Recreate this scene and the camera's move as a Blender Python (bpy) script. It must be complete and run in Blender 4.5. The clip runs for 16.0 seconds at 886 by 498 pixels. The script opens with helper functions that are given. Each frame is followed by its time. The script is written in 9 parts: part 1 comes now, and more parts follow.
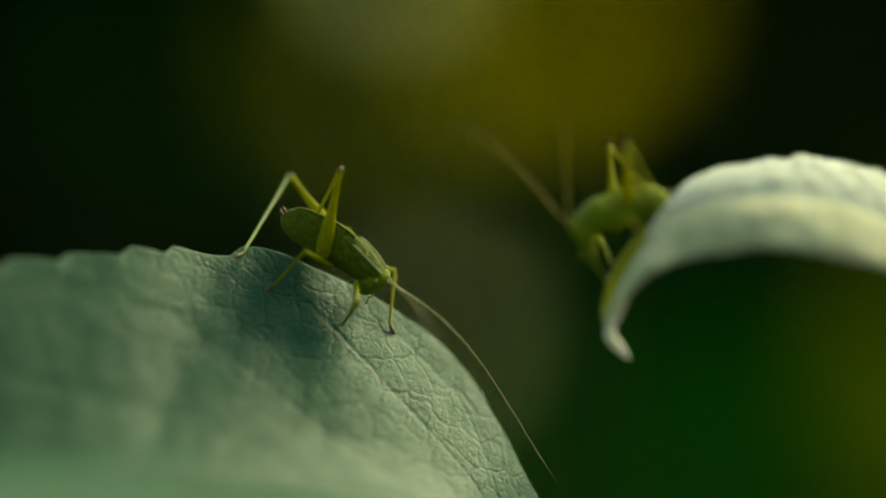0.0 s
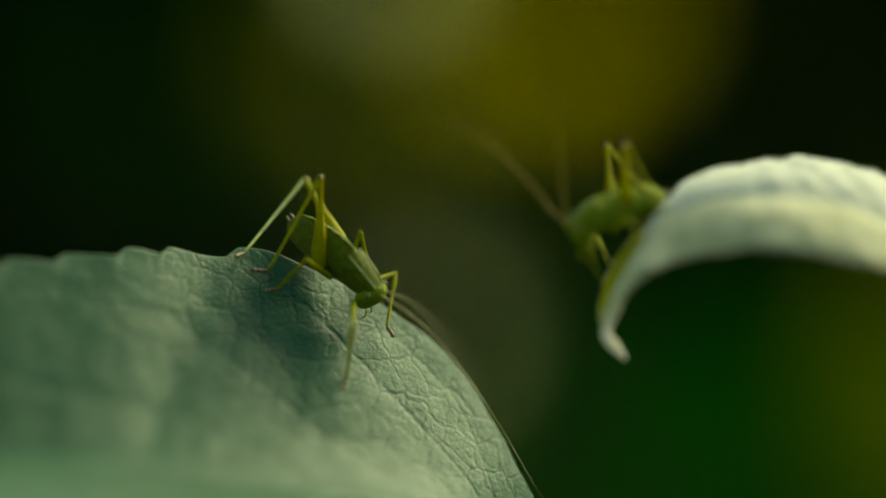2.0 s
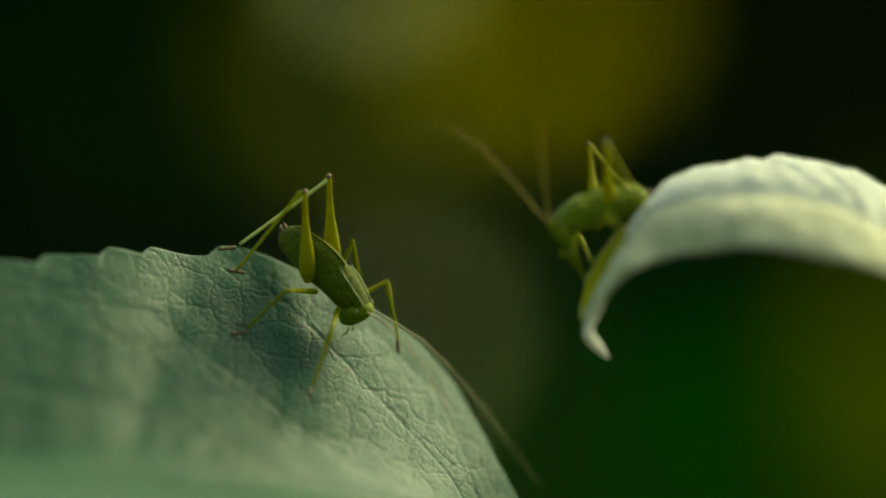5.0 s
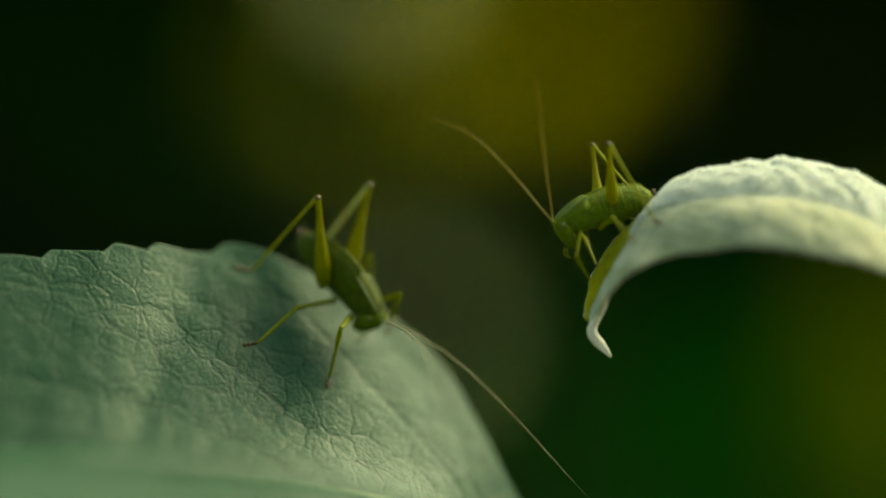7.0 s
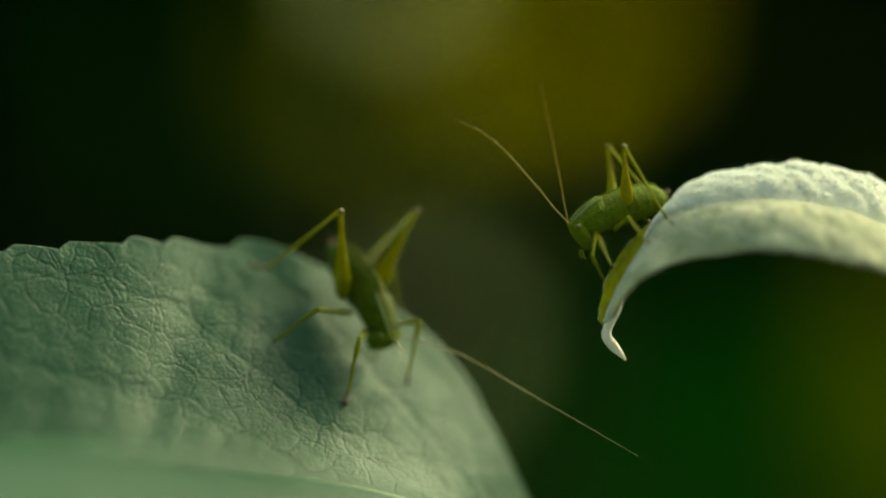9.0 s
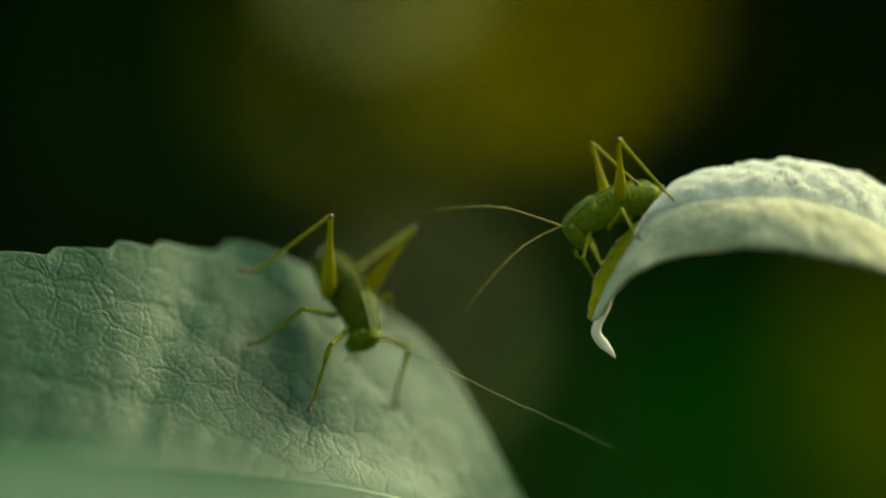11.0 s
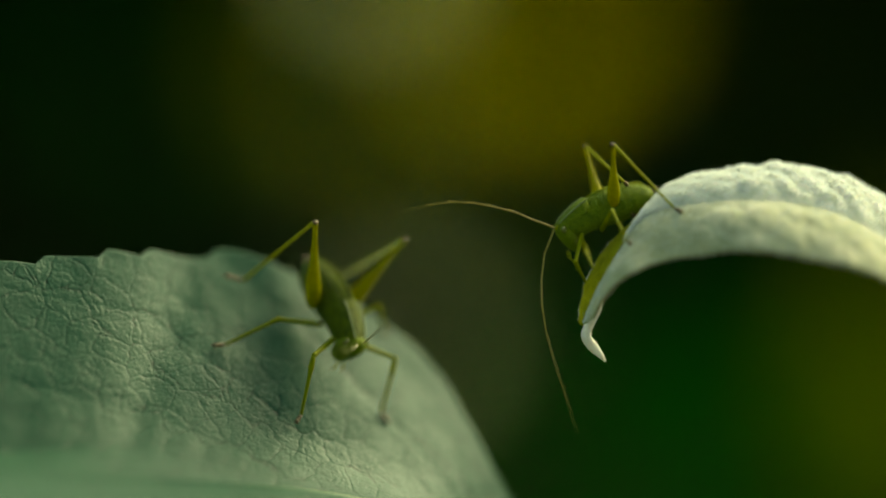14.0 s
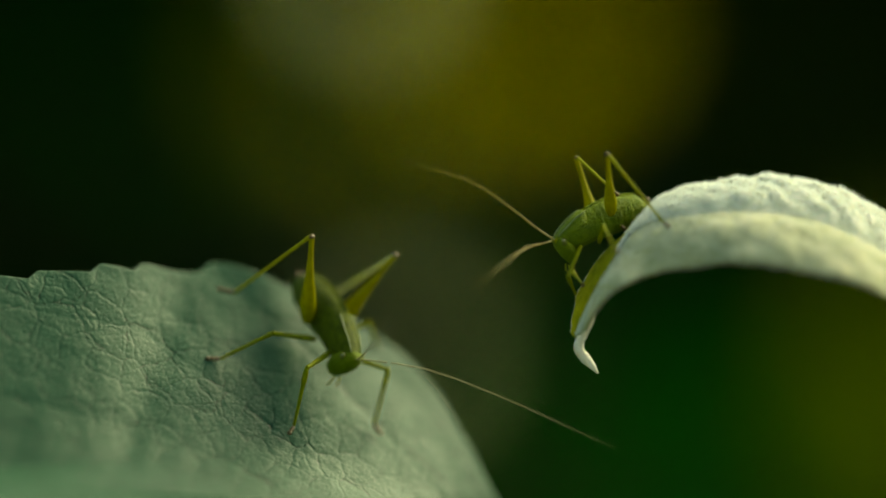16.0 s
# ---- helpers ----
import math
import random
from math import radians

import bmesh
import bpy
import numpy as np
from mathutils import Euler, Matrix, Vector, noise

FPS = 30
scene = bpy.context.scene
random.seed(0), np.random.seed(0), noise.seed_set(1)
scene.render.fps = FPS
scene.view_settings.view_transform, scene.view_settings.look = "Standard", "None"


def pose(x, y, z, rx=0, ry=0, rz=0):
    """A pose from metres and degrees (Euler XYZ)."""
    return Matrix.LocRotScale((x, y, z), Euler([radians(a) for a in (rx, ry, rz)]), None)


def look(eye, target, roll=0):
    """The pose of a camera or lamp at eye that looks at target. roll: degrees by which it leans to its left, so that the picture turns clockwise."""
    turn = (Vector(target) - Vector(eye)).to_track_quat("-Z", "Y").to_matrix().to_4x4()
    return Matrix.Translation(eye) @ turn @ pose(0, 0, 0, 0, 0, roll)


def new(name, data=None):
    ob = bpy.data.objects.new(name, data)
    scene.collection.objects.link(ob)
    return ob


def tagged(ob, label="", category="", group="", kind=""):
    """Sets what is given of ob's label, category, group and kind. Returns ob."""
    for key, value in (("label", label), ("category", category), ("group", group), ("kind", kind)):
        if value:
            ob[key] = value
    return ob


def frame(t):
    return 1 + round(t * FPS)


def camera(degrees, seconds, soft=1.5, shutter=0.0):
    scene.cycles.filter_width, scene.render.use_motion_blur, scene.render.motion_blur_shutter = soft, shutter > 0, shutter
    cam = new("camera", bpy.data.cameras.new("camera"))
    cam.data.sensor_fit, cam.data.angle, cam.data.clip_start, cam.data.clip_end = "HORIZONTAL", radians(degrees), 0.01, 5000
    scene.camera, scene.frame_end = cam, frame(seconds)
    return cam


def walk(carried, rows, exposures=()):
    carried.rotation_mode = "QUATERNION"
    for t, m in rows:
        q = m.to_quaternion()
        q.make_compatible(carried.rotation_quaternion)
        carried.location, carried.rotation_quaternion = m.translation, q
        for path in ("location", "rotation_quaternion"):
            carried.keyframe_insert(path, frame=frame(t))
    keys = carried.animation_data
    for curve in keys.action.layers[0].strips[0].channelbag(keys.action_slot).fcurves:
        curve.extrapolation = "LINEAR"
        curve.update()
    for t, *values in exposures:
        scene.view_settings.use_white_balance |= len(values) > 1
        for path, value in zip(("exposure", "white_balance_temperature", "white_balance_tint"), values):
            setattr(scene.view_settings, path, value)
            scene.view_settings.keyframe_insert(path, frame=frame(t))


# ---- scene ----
# Millimetre work: (across, up, away) from the middle of the group, 0.6 m over the ground, fitted to the camera's view.
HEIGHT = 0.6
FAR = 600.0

cam = camera(7.476, 16.0, soft=2.0, shutter=0.4)
cam.data.dof.use_dof = True
cam.data.dof.focus_distance = 0.600
cam.data.dof.aperture_fstop = 4.3
cam.data.dof.aperture_blades = 0


def eye(y, rx, rz):
    """The camera's pose: millimetres from the middle, shifted to move its fixed focus, tilt and pan in degrees."""
    return pose(0, y / 1000, HEIGHT, rx, 0, rz)


walk(cam, [
    (0, eye(-599.20, 89.9940, 0.0054)),
    (0.5, eye(-599.20, 89.9964, 0.0127)),
    (1, eye(-599.20, 89.9964, 0.0127)),
    (1.5, eye(-599.20, 89.9988, -0.0021)),
    (2, eye(-599.20, 90.0012, -0.0239)),
    (2.5, eye(-599.20, 89.9964, -0.0434)),
    (3, eye(-599.20, 89.9964, -0.0872)),
    (3.5, eye(-599.20, 89.9988, -0.1433)),
    (4, eye(-599.47, 89.9945, -0.1840)),
    (5.25, eye(-601.94, 89.9898, -0.1640)),
    (6.5, eye(-604.60, 89.9851, -0.1440)),
    (7, eye(-607.10, 89.9913, -0.1255)),
    (7.5, eye(-607.65, 90.0017, -0.0927)),
    (8, eye(-608.10, 90.0144, -0.0575)),
    (8.5, eye(-608.55, 90.0226, -0.0344)),
    (9, eye(-609.00, 90.0208, 0.0011)),
    (10.25, eye(-609.25, 90.0078, -0.0520)),
    (11.5, eye(-609.50, 89.9947, -0.1050)),
    (12, eye(-609.45, 89.9947, -0.1221)),
    (12.5, eye(-609.40, 90.0189, -0.1248)),
    (13, eye(-609.35, 90.0555, -0.1420)),
    (13.5, eye(-609.30, 90.0627, -0.1615)),
    (14, eye(-609.25, 90.0284, -0.1690)),
    (14.5, eye(-609.20, 90.0089, -0.1665)),
    (15, eye(-608.87, 90.0132, -0.1822)),
    (15.5, eye(-608.53, 90.0786, -0.2122)),
    (16, eye(-608.20, 90.1268, -0.2350)),
], [(0, 0.55, 9000, -18), (16, 0.55, 9000, -18)])

# ---- light ----
SUN_FROM = Vector((0.61, 0.40, 0.66)).normalized()
world = bpy.data.worlds.new("sky")
scene.world = world
world.use_nodes = True
sky = world.node_tree.nodes.new("ShaderNodeTexSky")
sky.sky_type = "NISHITA"
sky.sun_disc = False
sky.sun_elevation = math.asin(SUN_FROM.z)
sky.sun_rotation = math.atan2(SUN_FROM.x, SUN_FROM.y)
world.node_tree.links.new(sky.outputs[0], world.node_tree.nodes["Background"].inputs[0])
world.node_tree.nodes["Background"].inputs[1].default_value = 0.157
sun = new("sun", bpy.data.lights.new("sun", "SUN"))
sun.data.energy = 5.2
sun.data.angle = radians(38.0)
sun.data.color = (1.0, 0.92, 0.77)
sun.matrix_world = look(SUN_FROM * 5, (0, 0, 0))


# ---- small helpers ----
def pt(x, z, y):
    """A place from millimetres across and up at the middle plane, slid along the camera's line of sight to y."""
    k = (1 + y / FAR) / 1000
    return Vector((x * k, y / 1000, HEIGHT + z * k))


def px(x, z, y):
    """The same from pixel positions in the camera's view, 0.05 mm each, from its upper left corner down."""
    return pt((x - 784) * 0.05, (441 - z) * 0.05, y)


def spline(points, n):
    """n points, evenly spaced by length, on a smooth curve through the given ones."""
    p = [np.array(q, float) for q in points]
    p = [2 * p[0] - p[1]] + p + [2 * p[-1] - p[-2]]
    out = []
    for i in range(1, len(p) - 2):
        for s in np.linspace(0, 1, 40, endpoint=False):
            a, b, c, d = p[i - 1], p[i], p[i + 1], p[i + 2]
            out.append(0.5 * (2 * b + (c - a) * s + (2 * a - 5 * b + 4 * c - d) * s * s + (3 * b - a - 3 * c + d) * s ** 3))
    out.append(p[-2])
    out = np.array(out)
    run = np.concatenate(([0], np.cumsum(np.linalg.norm(np.diff(out, axis=0), axis=1))))
    at = np.linspace(0, run[-1], n)
    return np.stack([np.interp(at, run, out[:, k]) for k in range(out.shape[1])], 1)


def mesh_object(name, verts, faces, material, parent=None, label="", smooth=True):
    me = bpy.data.meshes.new(name)
    me.from_pydata([tuple(v) for v in verts], [], faces)
    me.materials.append(material)
    if smooth:
        me.shade_smooth()
    me.update()
    ob = new(name, me)
    ob.parent = parent
    return tagged(ob, label) if label else ob


def part(name, bm, material, parent, label=""):
    me = bpy.data.meshes.new(name)
    bm.normal_update()
    bm.to_mesh(me)
    bm.free()
    me.materials.append(material)
    me.shade_smooth()
    ob = new(name, me)
    ob.parent = parent
    return tagged(ob, label) if label else ob


def thing(name, label, category, at=None, group="", kind=""):
    ob = new(name)
    ob.empty_display_size = 0.005
    if at is not None:
        ob.matrix_basis = at
    return tagged(ob, label, category, group, kind)


def tube_data(path, radii, sides=10):
    """Verts and faces of a closed tube along a path, with a radius at each point."""
    path = [Vector(p) for p in path]
    verts, faces, up = [], [], None
    for i, p in enumerate(path):
        way = (path[min(i + 1, len(path) - 1)] - path[max(i - 1, 0)]).normalized()
        if up is None:
            up = way.orthogonal().normalized()
        up = (up - way * up.dot(way)).normalized()
        side = way.cross(up)
        for k in range(sides):
            a = 2 * math.pi * k / sides
            verts.append(p + (up * math.cos(a) + side * math.sin(a)) * radii[i])
    for i in range(len(path) - 1):
        for k in range(sides):
            faces.append((i * sides + k, i * sides + (k + 1) % sides, (i + 1) * sides + (k + 1) % sides, (i + 1) * sides + k))
    n = len(verts)
    verts += [path[0], path[-1]]
    last = (len(path) - 1) * sides
    for k in range(sides):
        faces.append((n, (k + 1) % sides, k))
        faces.append((n + 1, last + k, last + (k + 1) % sides))
    return verts, faces


# ---- materials ----
def material(name, rough=0.5):
    m = bpy.data.materials.new(name)
    m.use_nodes = True
    b = m.node_tree.nodes["Principled BSDF"]
    b.inputs["Roughness"].default_value = rough
    return m, m.node_tree, b


def node(tree, kind, **values):
    n = tree.nodes.new(kind)
    for key, value in values.items():
        n.inputs[key.replace("_", " ")].default_value = value
    return n


def ramp(tree, factor, stops):
    r = tree.nodes.new("ShaderNodeValToRGB")
    e = r.color_ramp.elements
    while len(e) < len(stops):
        e.new(0.5)
    for i, (p, c) in enumerate(stops):
        e[i].position, e[i].color = p, (*c, 1)
    tree.links.new(factor, r.inputs[0])
    return r.outputs[0]


def mottled(name, dark, light, scale, rough=0.5, bump=0.0, bump_scale=None, through_light=0.0, sheen=0.0, detail=6.0, coords="Object", gloss=0.5, veins=None, inner=0.0, nerves=False, specks=None, grain=1.0):
    """A two-scale mottled surface with a fine relief; scale in blotches per metre."""
    m, t, b = material(name, rough)
    b.inputs["Specular IOR Level"].default_value = gloss
    c = t.nodes.new("ShaderNodeTexCoord").outputs[coords]
    n1 = node(t, "ShaderNodeTexNoise", Scale=scale, Detail=detail, Roughness=0.62)
    n2 = node(t, "ShaderNodeTexNoise", Scale=scale * 7, Detail=3.0)
    for n in (n1, n2):
        t.links.new(c, n.inputs["Vector"])
    mix = node(t, "ShaderNodeMath")
    mix.operation = "MULTIPLY_ADD"
    mix.inputs[1].default_value = 0.35
    t.links.new(n2.outputs[0], mix.inputs[0])
    half = node(t, "ShaderNodeMath")
    half.operation = "MULTIPLY"
    half.inputs[1].default_value = 0.68
    t.links.new(n1.outputs[0], half.inputs[0])
    t.links.new(half.outputs[0], mix.inputs[2])
    colour = ramp(t, mix.outputs[0], [(0.33, dark), (0.68, light)])
    lines = None
    if veins:
        # a net of fine veins: larger meshes of veins each metre, and finer ones within
        warp = node(t, "ShaderNodeTexNoise", Scale=veins * 1.3, Detail=2.0)
        t.links.new(c, warp.inputs["Vector"])
        shift = t.nodes.new("ShaderNodeVectorMath")
        shift.operation = "MULTIPLY_ADD"
        shift.inputs[1].default_value = (0.5 / veins,) * 3
        t.links.new(warp.outputs["Color"], shift.inputs[0])
        t.links.new(c, shift.inputs[2])
        nets = []
        for k, reach in ((1.0, 0.07), (2.7, 0.10)):
            net = node(t, "ShaderNodeTexVoronoi", Scale=veins * k)
            net.feature = "DISTANCE_TO_EDGE"
            t.links.new(shift.outputs[0], net.inputs["Vector"])
            m2 = t.nodes.new("ShaderNodeMapRange")
            m2.inputs["From Max"].default_value = reach
            t.links.new(net.outputs[0], m2.inputs["Value"])
            nets.append(m2.outputs[0])
        both = t.nodes.new("ShaderNodeMath")
        both.operation = "MULTIPLY_ADD"
        both.inputs[1].default_value = 0.45
        t.links.new(nets[1], both.inputs[0])
        t.links.new(nets[0], both.inputs[2])
        lines = both.outputs[0]
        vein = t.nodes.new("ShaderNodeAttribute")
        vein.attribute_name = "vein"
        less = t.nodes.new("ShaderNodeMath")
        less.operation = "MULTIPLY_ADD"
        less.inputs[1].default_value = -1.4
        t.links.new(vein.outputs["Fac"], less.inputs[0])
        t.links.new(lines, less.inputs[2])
        # veins' own dark tint and their groove shade, both put into the colour
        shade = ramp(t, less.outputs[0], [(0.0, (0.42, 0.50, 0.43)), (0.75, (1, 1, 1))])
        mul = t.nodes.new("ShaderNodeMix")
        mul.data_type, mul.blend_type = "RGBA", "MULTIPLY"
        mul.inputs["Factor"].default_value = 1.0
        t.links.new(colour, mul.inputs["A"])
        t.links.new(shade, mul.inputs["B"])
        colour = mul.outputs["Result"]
    if specks:
        # scattered pale specks, so many along each metre
        dots = node(t, "ShaderNodeTexVoronoi", Scale=specks)
        t.links.new(c, dots.inputs["Vector"])
        near = t.nodes.new("ShaderNodeMapRange")
        near.inputs["From Min"].default_value, near.inputs["From Max"].default_value = 0.34, 0.14
        near.inputs["To Max"].default_value = 0.28
        t.links.new(dots.outputs["Distance"], near.inputs["Value"])
        mix2 = t.nodes.new("ShaderNodeMix")
        mix2.data_type = "RGBA"
        t.links.new(near.outputs[0], mix2.inputs["Factor"])
        t.links.new(colour, mix2.inputs["A"])
        mix2.inputs["B"].default_value = (0.33, 0.36, 0.05, 1)
        colour = mix2.outputs["Result"]
    if nerves:
        # green nerves, with the shade of their grooves put into the felt's colour
        line = t.nodes.new("ShaderNodeAttribute")
        line.attribute_name = "nerve"
        mul = t.nodes.new("ShaderNodeMix")
        mul.data_type, mul.blend_type = "RGBA", "MULTIPLY"
        t.links.new(line.outputs["Fac"], mul.inputs["Factor"])
        t.links.new(colour, mul.inputs["A"])
        mul.inputs["B"].default_value = (0.52, 0.64, 0.44, 1)
        colour = mul.outputs["Result"]
    t.links.new(colour, b.inputs["Base Color"])
    if inner:
        # light that soaks into thin living parts
        b.inputs["Subsurface Weight"].default_value = inner
        b.inputs["Subsurface Radius"].default_value = (1.0, 0.9, 0.15)
        b.inputs["Subsurface Scale"].default_value = 0.0007
    if sheen:
        b.inputs["Sheen Weight"].default_value = sheen
        b.inputs["Sheen Roughness"].default_value = 0.5
    if bump:
        n3 = node(t, "ShaderNodeTexNoise", Scale=bump_scale or scale * 12, Detail=4.0)
        t.links.new(c, n3.inputs["Vector"])
        bp = node(t, "ShaderNodeBump", Strength=bump, Distance=0.0002 * grain)
        t.links.new(n3.outputs[0], bp.inputs["Height"])
        if lines:
            deep = node(t, "ShaderNodeBump", Strength=0.2, Distance=0.0002)
            t.links.new(lines, deep.inputs["Height"])
            t.links.new(deep.outputs[0], bp.inputs["Normal"])
        t.links.new(bp.outputs[0], b.inputs["Normal"])
    if through_light:
        out = t.nodes["Material Output"]
        tl = t.nodes.new("ShaderNodeBsdfTranslucent")
        t.links.new(colour, tl.inputs[0])
        mx = t.nodes.new("ShaderNodeMixShader")
        mx.inputs[0].default_value = through_light
        t.links.new(b.outputs[0], mx.inputs[1])
        t.links.new(tl.outputs[0], mx.inputs[2])
        t.links.new(mx.outputs[0], out.inputs[0])
    return m


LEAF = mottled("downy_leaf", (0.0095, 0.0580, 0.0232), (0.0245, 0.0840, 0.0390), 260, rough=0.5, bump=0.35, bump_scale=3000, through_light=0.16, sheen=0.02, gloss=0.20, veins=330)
LEAF_PALE = mottled("white_felted_leaf", (0.82, 0.76, 0.62), (1.0, 0.93, 0.82), 500, rough=0.85, bump=1.0, bump_scale=4200, through_light=0.18, sheen=0.6, gloss=0.2, nerves=True)
LEAF_NEAR = mottled("felted_underside", (0.40, 0.42, 0.20), (1.0, 0.90, 0.64), 330, rough=0.85, bump=1.0, bump_scale=3000, through_light=0.42, sheen=0.4, gloss=0.15, nerves=True)
LEAF_TIP = mottled("yellow_green_leaf_edge", (0.17, 0.20, 0.005), (0.44, 0.43, 0.03), 900, rough=0.7, bump=1.0, bump_scale=4000, through_light=0.55, gloss=0.1)
RIB = mottled("pale_rib", (0.075, 0.1425, 0.0525), (0.12, 0.1875, 0.075), 400, rough=0.55, bump=0.3)
RIM = mottled("scorched_rim", (0.11, 0.10, 0.018), (0.25, 0.22, 0.055), 700, rough=0.6)
DOWN = mottled("white_down", (0.74, 0.76, 0.68), (0.90, 0.91, 0.85), 900, rough=0.9, gloss=0.1, through_light=0.4)
STEM = mottled("plant_stem", (0.04, 0.096, 0.016), (0.096, 0.16, 0.032), 120, rough=0.6, bump=0.3, gloss=0.2)
SOIL = mottled("dark_soil", (0.012, 0.018, 0.006), (0.035, 0.045, 0.012), 9, rough=0.95, bump=0.4, gloss=0.1)
# near-black green: the hedge's shade is put into its colour
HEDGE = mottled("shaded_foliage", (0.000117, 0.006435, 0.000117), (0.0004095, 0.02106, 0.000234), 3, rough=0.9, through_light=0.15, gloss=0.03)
PETAL = mottled("yellow_petal", (0.52, 0.42, 0.001), (0.76, 0.63, 0.003), 60, rough=0.8, through_light=0.5, gloss=0.1)
SEED = mottled("pale_seed_head", (0.55, 0.55, 0.25), (0.825, 0.825, 0.44), 200, rough=0.9, through_light=0.4, gloss=0.1)
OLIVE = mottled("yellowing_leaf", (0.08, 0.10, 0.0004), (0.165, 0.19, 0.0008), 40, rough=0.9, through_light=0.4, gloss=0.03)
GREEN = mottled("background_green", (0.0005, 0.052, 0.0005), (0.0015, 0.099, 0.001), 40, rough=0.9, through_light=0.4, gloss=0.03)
BODY = mottled("katydid_green", (0.030, 0.050, 0.0005), (0.130, 0.155, 0.0025), 1500, rough=0.55, bump=1.0, bump_scale=6000, gloss=0.14, inner=0.1, specks=4200, grain=2.4)
HEAD = mottled("katydid_face", (0.075, 0.11, 0.002), (0.17, 0.20, 0.008), 1500, rough=0.6, bump=0.6, bump_scale=7000, gloss=0.1, inner=0.3, grain=1.5)
BODY_LIGHT = mottled("katydid_light_green", (0.066, 0.118, 0.002), (0.205, 0.245, 0.010), 1200, rough=0.55, bump=1.0, bump_scale=6500, gloss=0.12, inner=0.2, grain=1.8, specks=4200)

# ---- ground ----
def flat_sheet(name, size, z, mat, n=40):
    """A sheet that grows coarser outwards, gently uneven near the middle."""
    s = np.linspace(-1, 1, n)
    s = np.sign(s) * np.abs(s) ** 2.5 * size
    verts = [(x, y, z + 0.02 * noise.noise((x * 1.3, y * 1.3, 0)) - 0.02) for y in s for x in s]
    faces = [(j * n + i, j * n + i + 1, (j + 1) * n + i + 1, (j + 1) * n + i) for j in range(n - 1) for i in range(n - 1)]
    return mesh_object(name, verts, faces, mat)


tagged(flat_sheet("ground", 300, 0.0, SOIL), "dark soil under the plants", "ground", kind="structure")


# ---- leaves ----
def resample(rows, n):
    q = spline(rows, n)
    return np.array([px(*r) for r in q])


EDGES = {}


def blade(name, parent, mat, rib, margin, n_u, n_v, arch, relief, teeth=None, label="", bow=0.0):
    """Half a leaf's blade between its rib and its margin, arched by so much of its width and with a relief(x, y, z, u, v)."""
    a, b = resample(rib, n_u), resample(margin, n_u)
    u = np.linspace(0, 1, n_u)[:, None, None]
    v = np.linspace(0, 1, n_v)[None, :, None]
    edge = b[:, None, :].copy()
    if teeth is not None:
        edge = edge + (edge - a[:, None, :]) / np.linalg.norm(edge - a[:, None, :], axis=2, keepdims=True) * teeth(b[:, 0] * 1000 / (1 + b[:, 1] * 1000 / FAR))[:, None, None] / 1000
        v_in = np.clip((v - 0.85) / 0.15, 0, 1) ** 1.5
        p = a[:, None] * (1 - v) + b[:, None] * v + (edge - b[:, None]) * v_in
    else:
        p = a[:, None] * (1 - v) + b[:, None] * v
    # the blade keeps its plane and bends down to a rib that lies bow millimetres nearer
    s = np.clip(1 - v / 0.36, 0, 1)
    p[:, :, 1:2] += bow * (1 - v - s * s) / 1000
    du, dv = np.gradient(p, axis=0), np.gradient(p, axis=1)
    nor = np.cross(du, dv)
    nor /= np.linalg.norm(nor, axis=2, keepdims=True) + 1e-12
    if nor[n_u // 2, n_v // 2] @ np.array((0, -1, 0.6)) < 0:
        nor = -nor
    width = np.linalg.norm(b - a, axis=1)[:, None, None]
    p = p + nor * 4 * v * (1 - v) * arch * width
    q = p * 1000 - np.array((0, 0, HEIGHT * 1000))
    h = np.array([[relief(*q[i, j], i / (n_u - 1), j / (n_v - 1)) for j in range(n_v)] for i in range(n_u)])
    p = p + nor * h[:, :, None] / 1000
    EDGES[name] = p[:, -1]
    verts = p.reshape(-1, 3)
    faces = [(i * n_v + j, i * n_v + j + 1, (i + 1) * n_v + j + 1, (i + 1) * n_v + j) for i in range(n_u - 1) for j in range(n_v - 1)]
    ob = mesh_object(name, verts, faces, mat, parent, label)
    thick = ob.modifiers.new("thickness", "SOLIDIFY")
    thick.thickness, thick.offset = 0.00025, 0
    return ob


def rib_tube(name, parent, mat, rows, r0, r1, n=60, lift=0.0):
    c = resample(rows, n) - np.array((0, 0, lift / 1000))
    v, f = tube_data(c, np.linspace(r0, r1, n) / 1000, 10)
    return mesh_object(name, v, f, mat, parent)


# far leaf, its base to the lower right, its tip away to the left
MAIN_RIB = [(1010, 1060, -8), (905, 960, -6), (800, 915, -9), (600, 872, -13), (300, 850, -20.5), (0, 832, -27.5), (-400, 830, -38), (-760, 870, -46)]
MAIN_MARGIN = [(1010, 1060, -8), (1045, 975, -2), (992, 868, 0.6), (934, 778, 2.0), (890, 720, 3.3), (857, 672, 4.5), (815, 628, 5.1), (768, 590, 5.0), (716, 561, 4.4), (655, 530, 4.2),
               (600, 508, 3.8), (545, 486, 3), (490, 462, 2.2), (440, 450, 1.4), (375, 456, -0.5), (310, 446, -3.6), (240, 441, -6.2), (130, 444, -9.8), (47, 444, -12.8), (-100, 457, -18), (-400, 640, -29), (-760, 870, -42)]
LOW_MARGIN = [(1010, 1060, -8), (950, 1110, -14), (800, 1180, -30), (500, 1240, -50), (200, 1240, -60), (-100, 1190, -66), (-400, 1060, -64), (-760, 870, -49)]
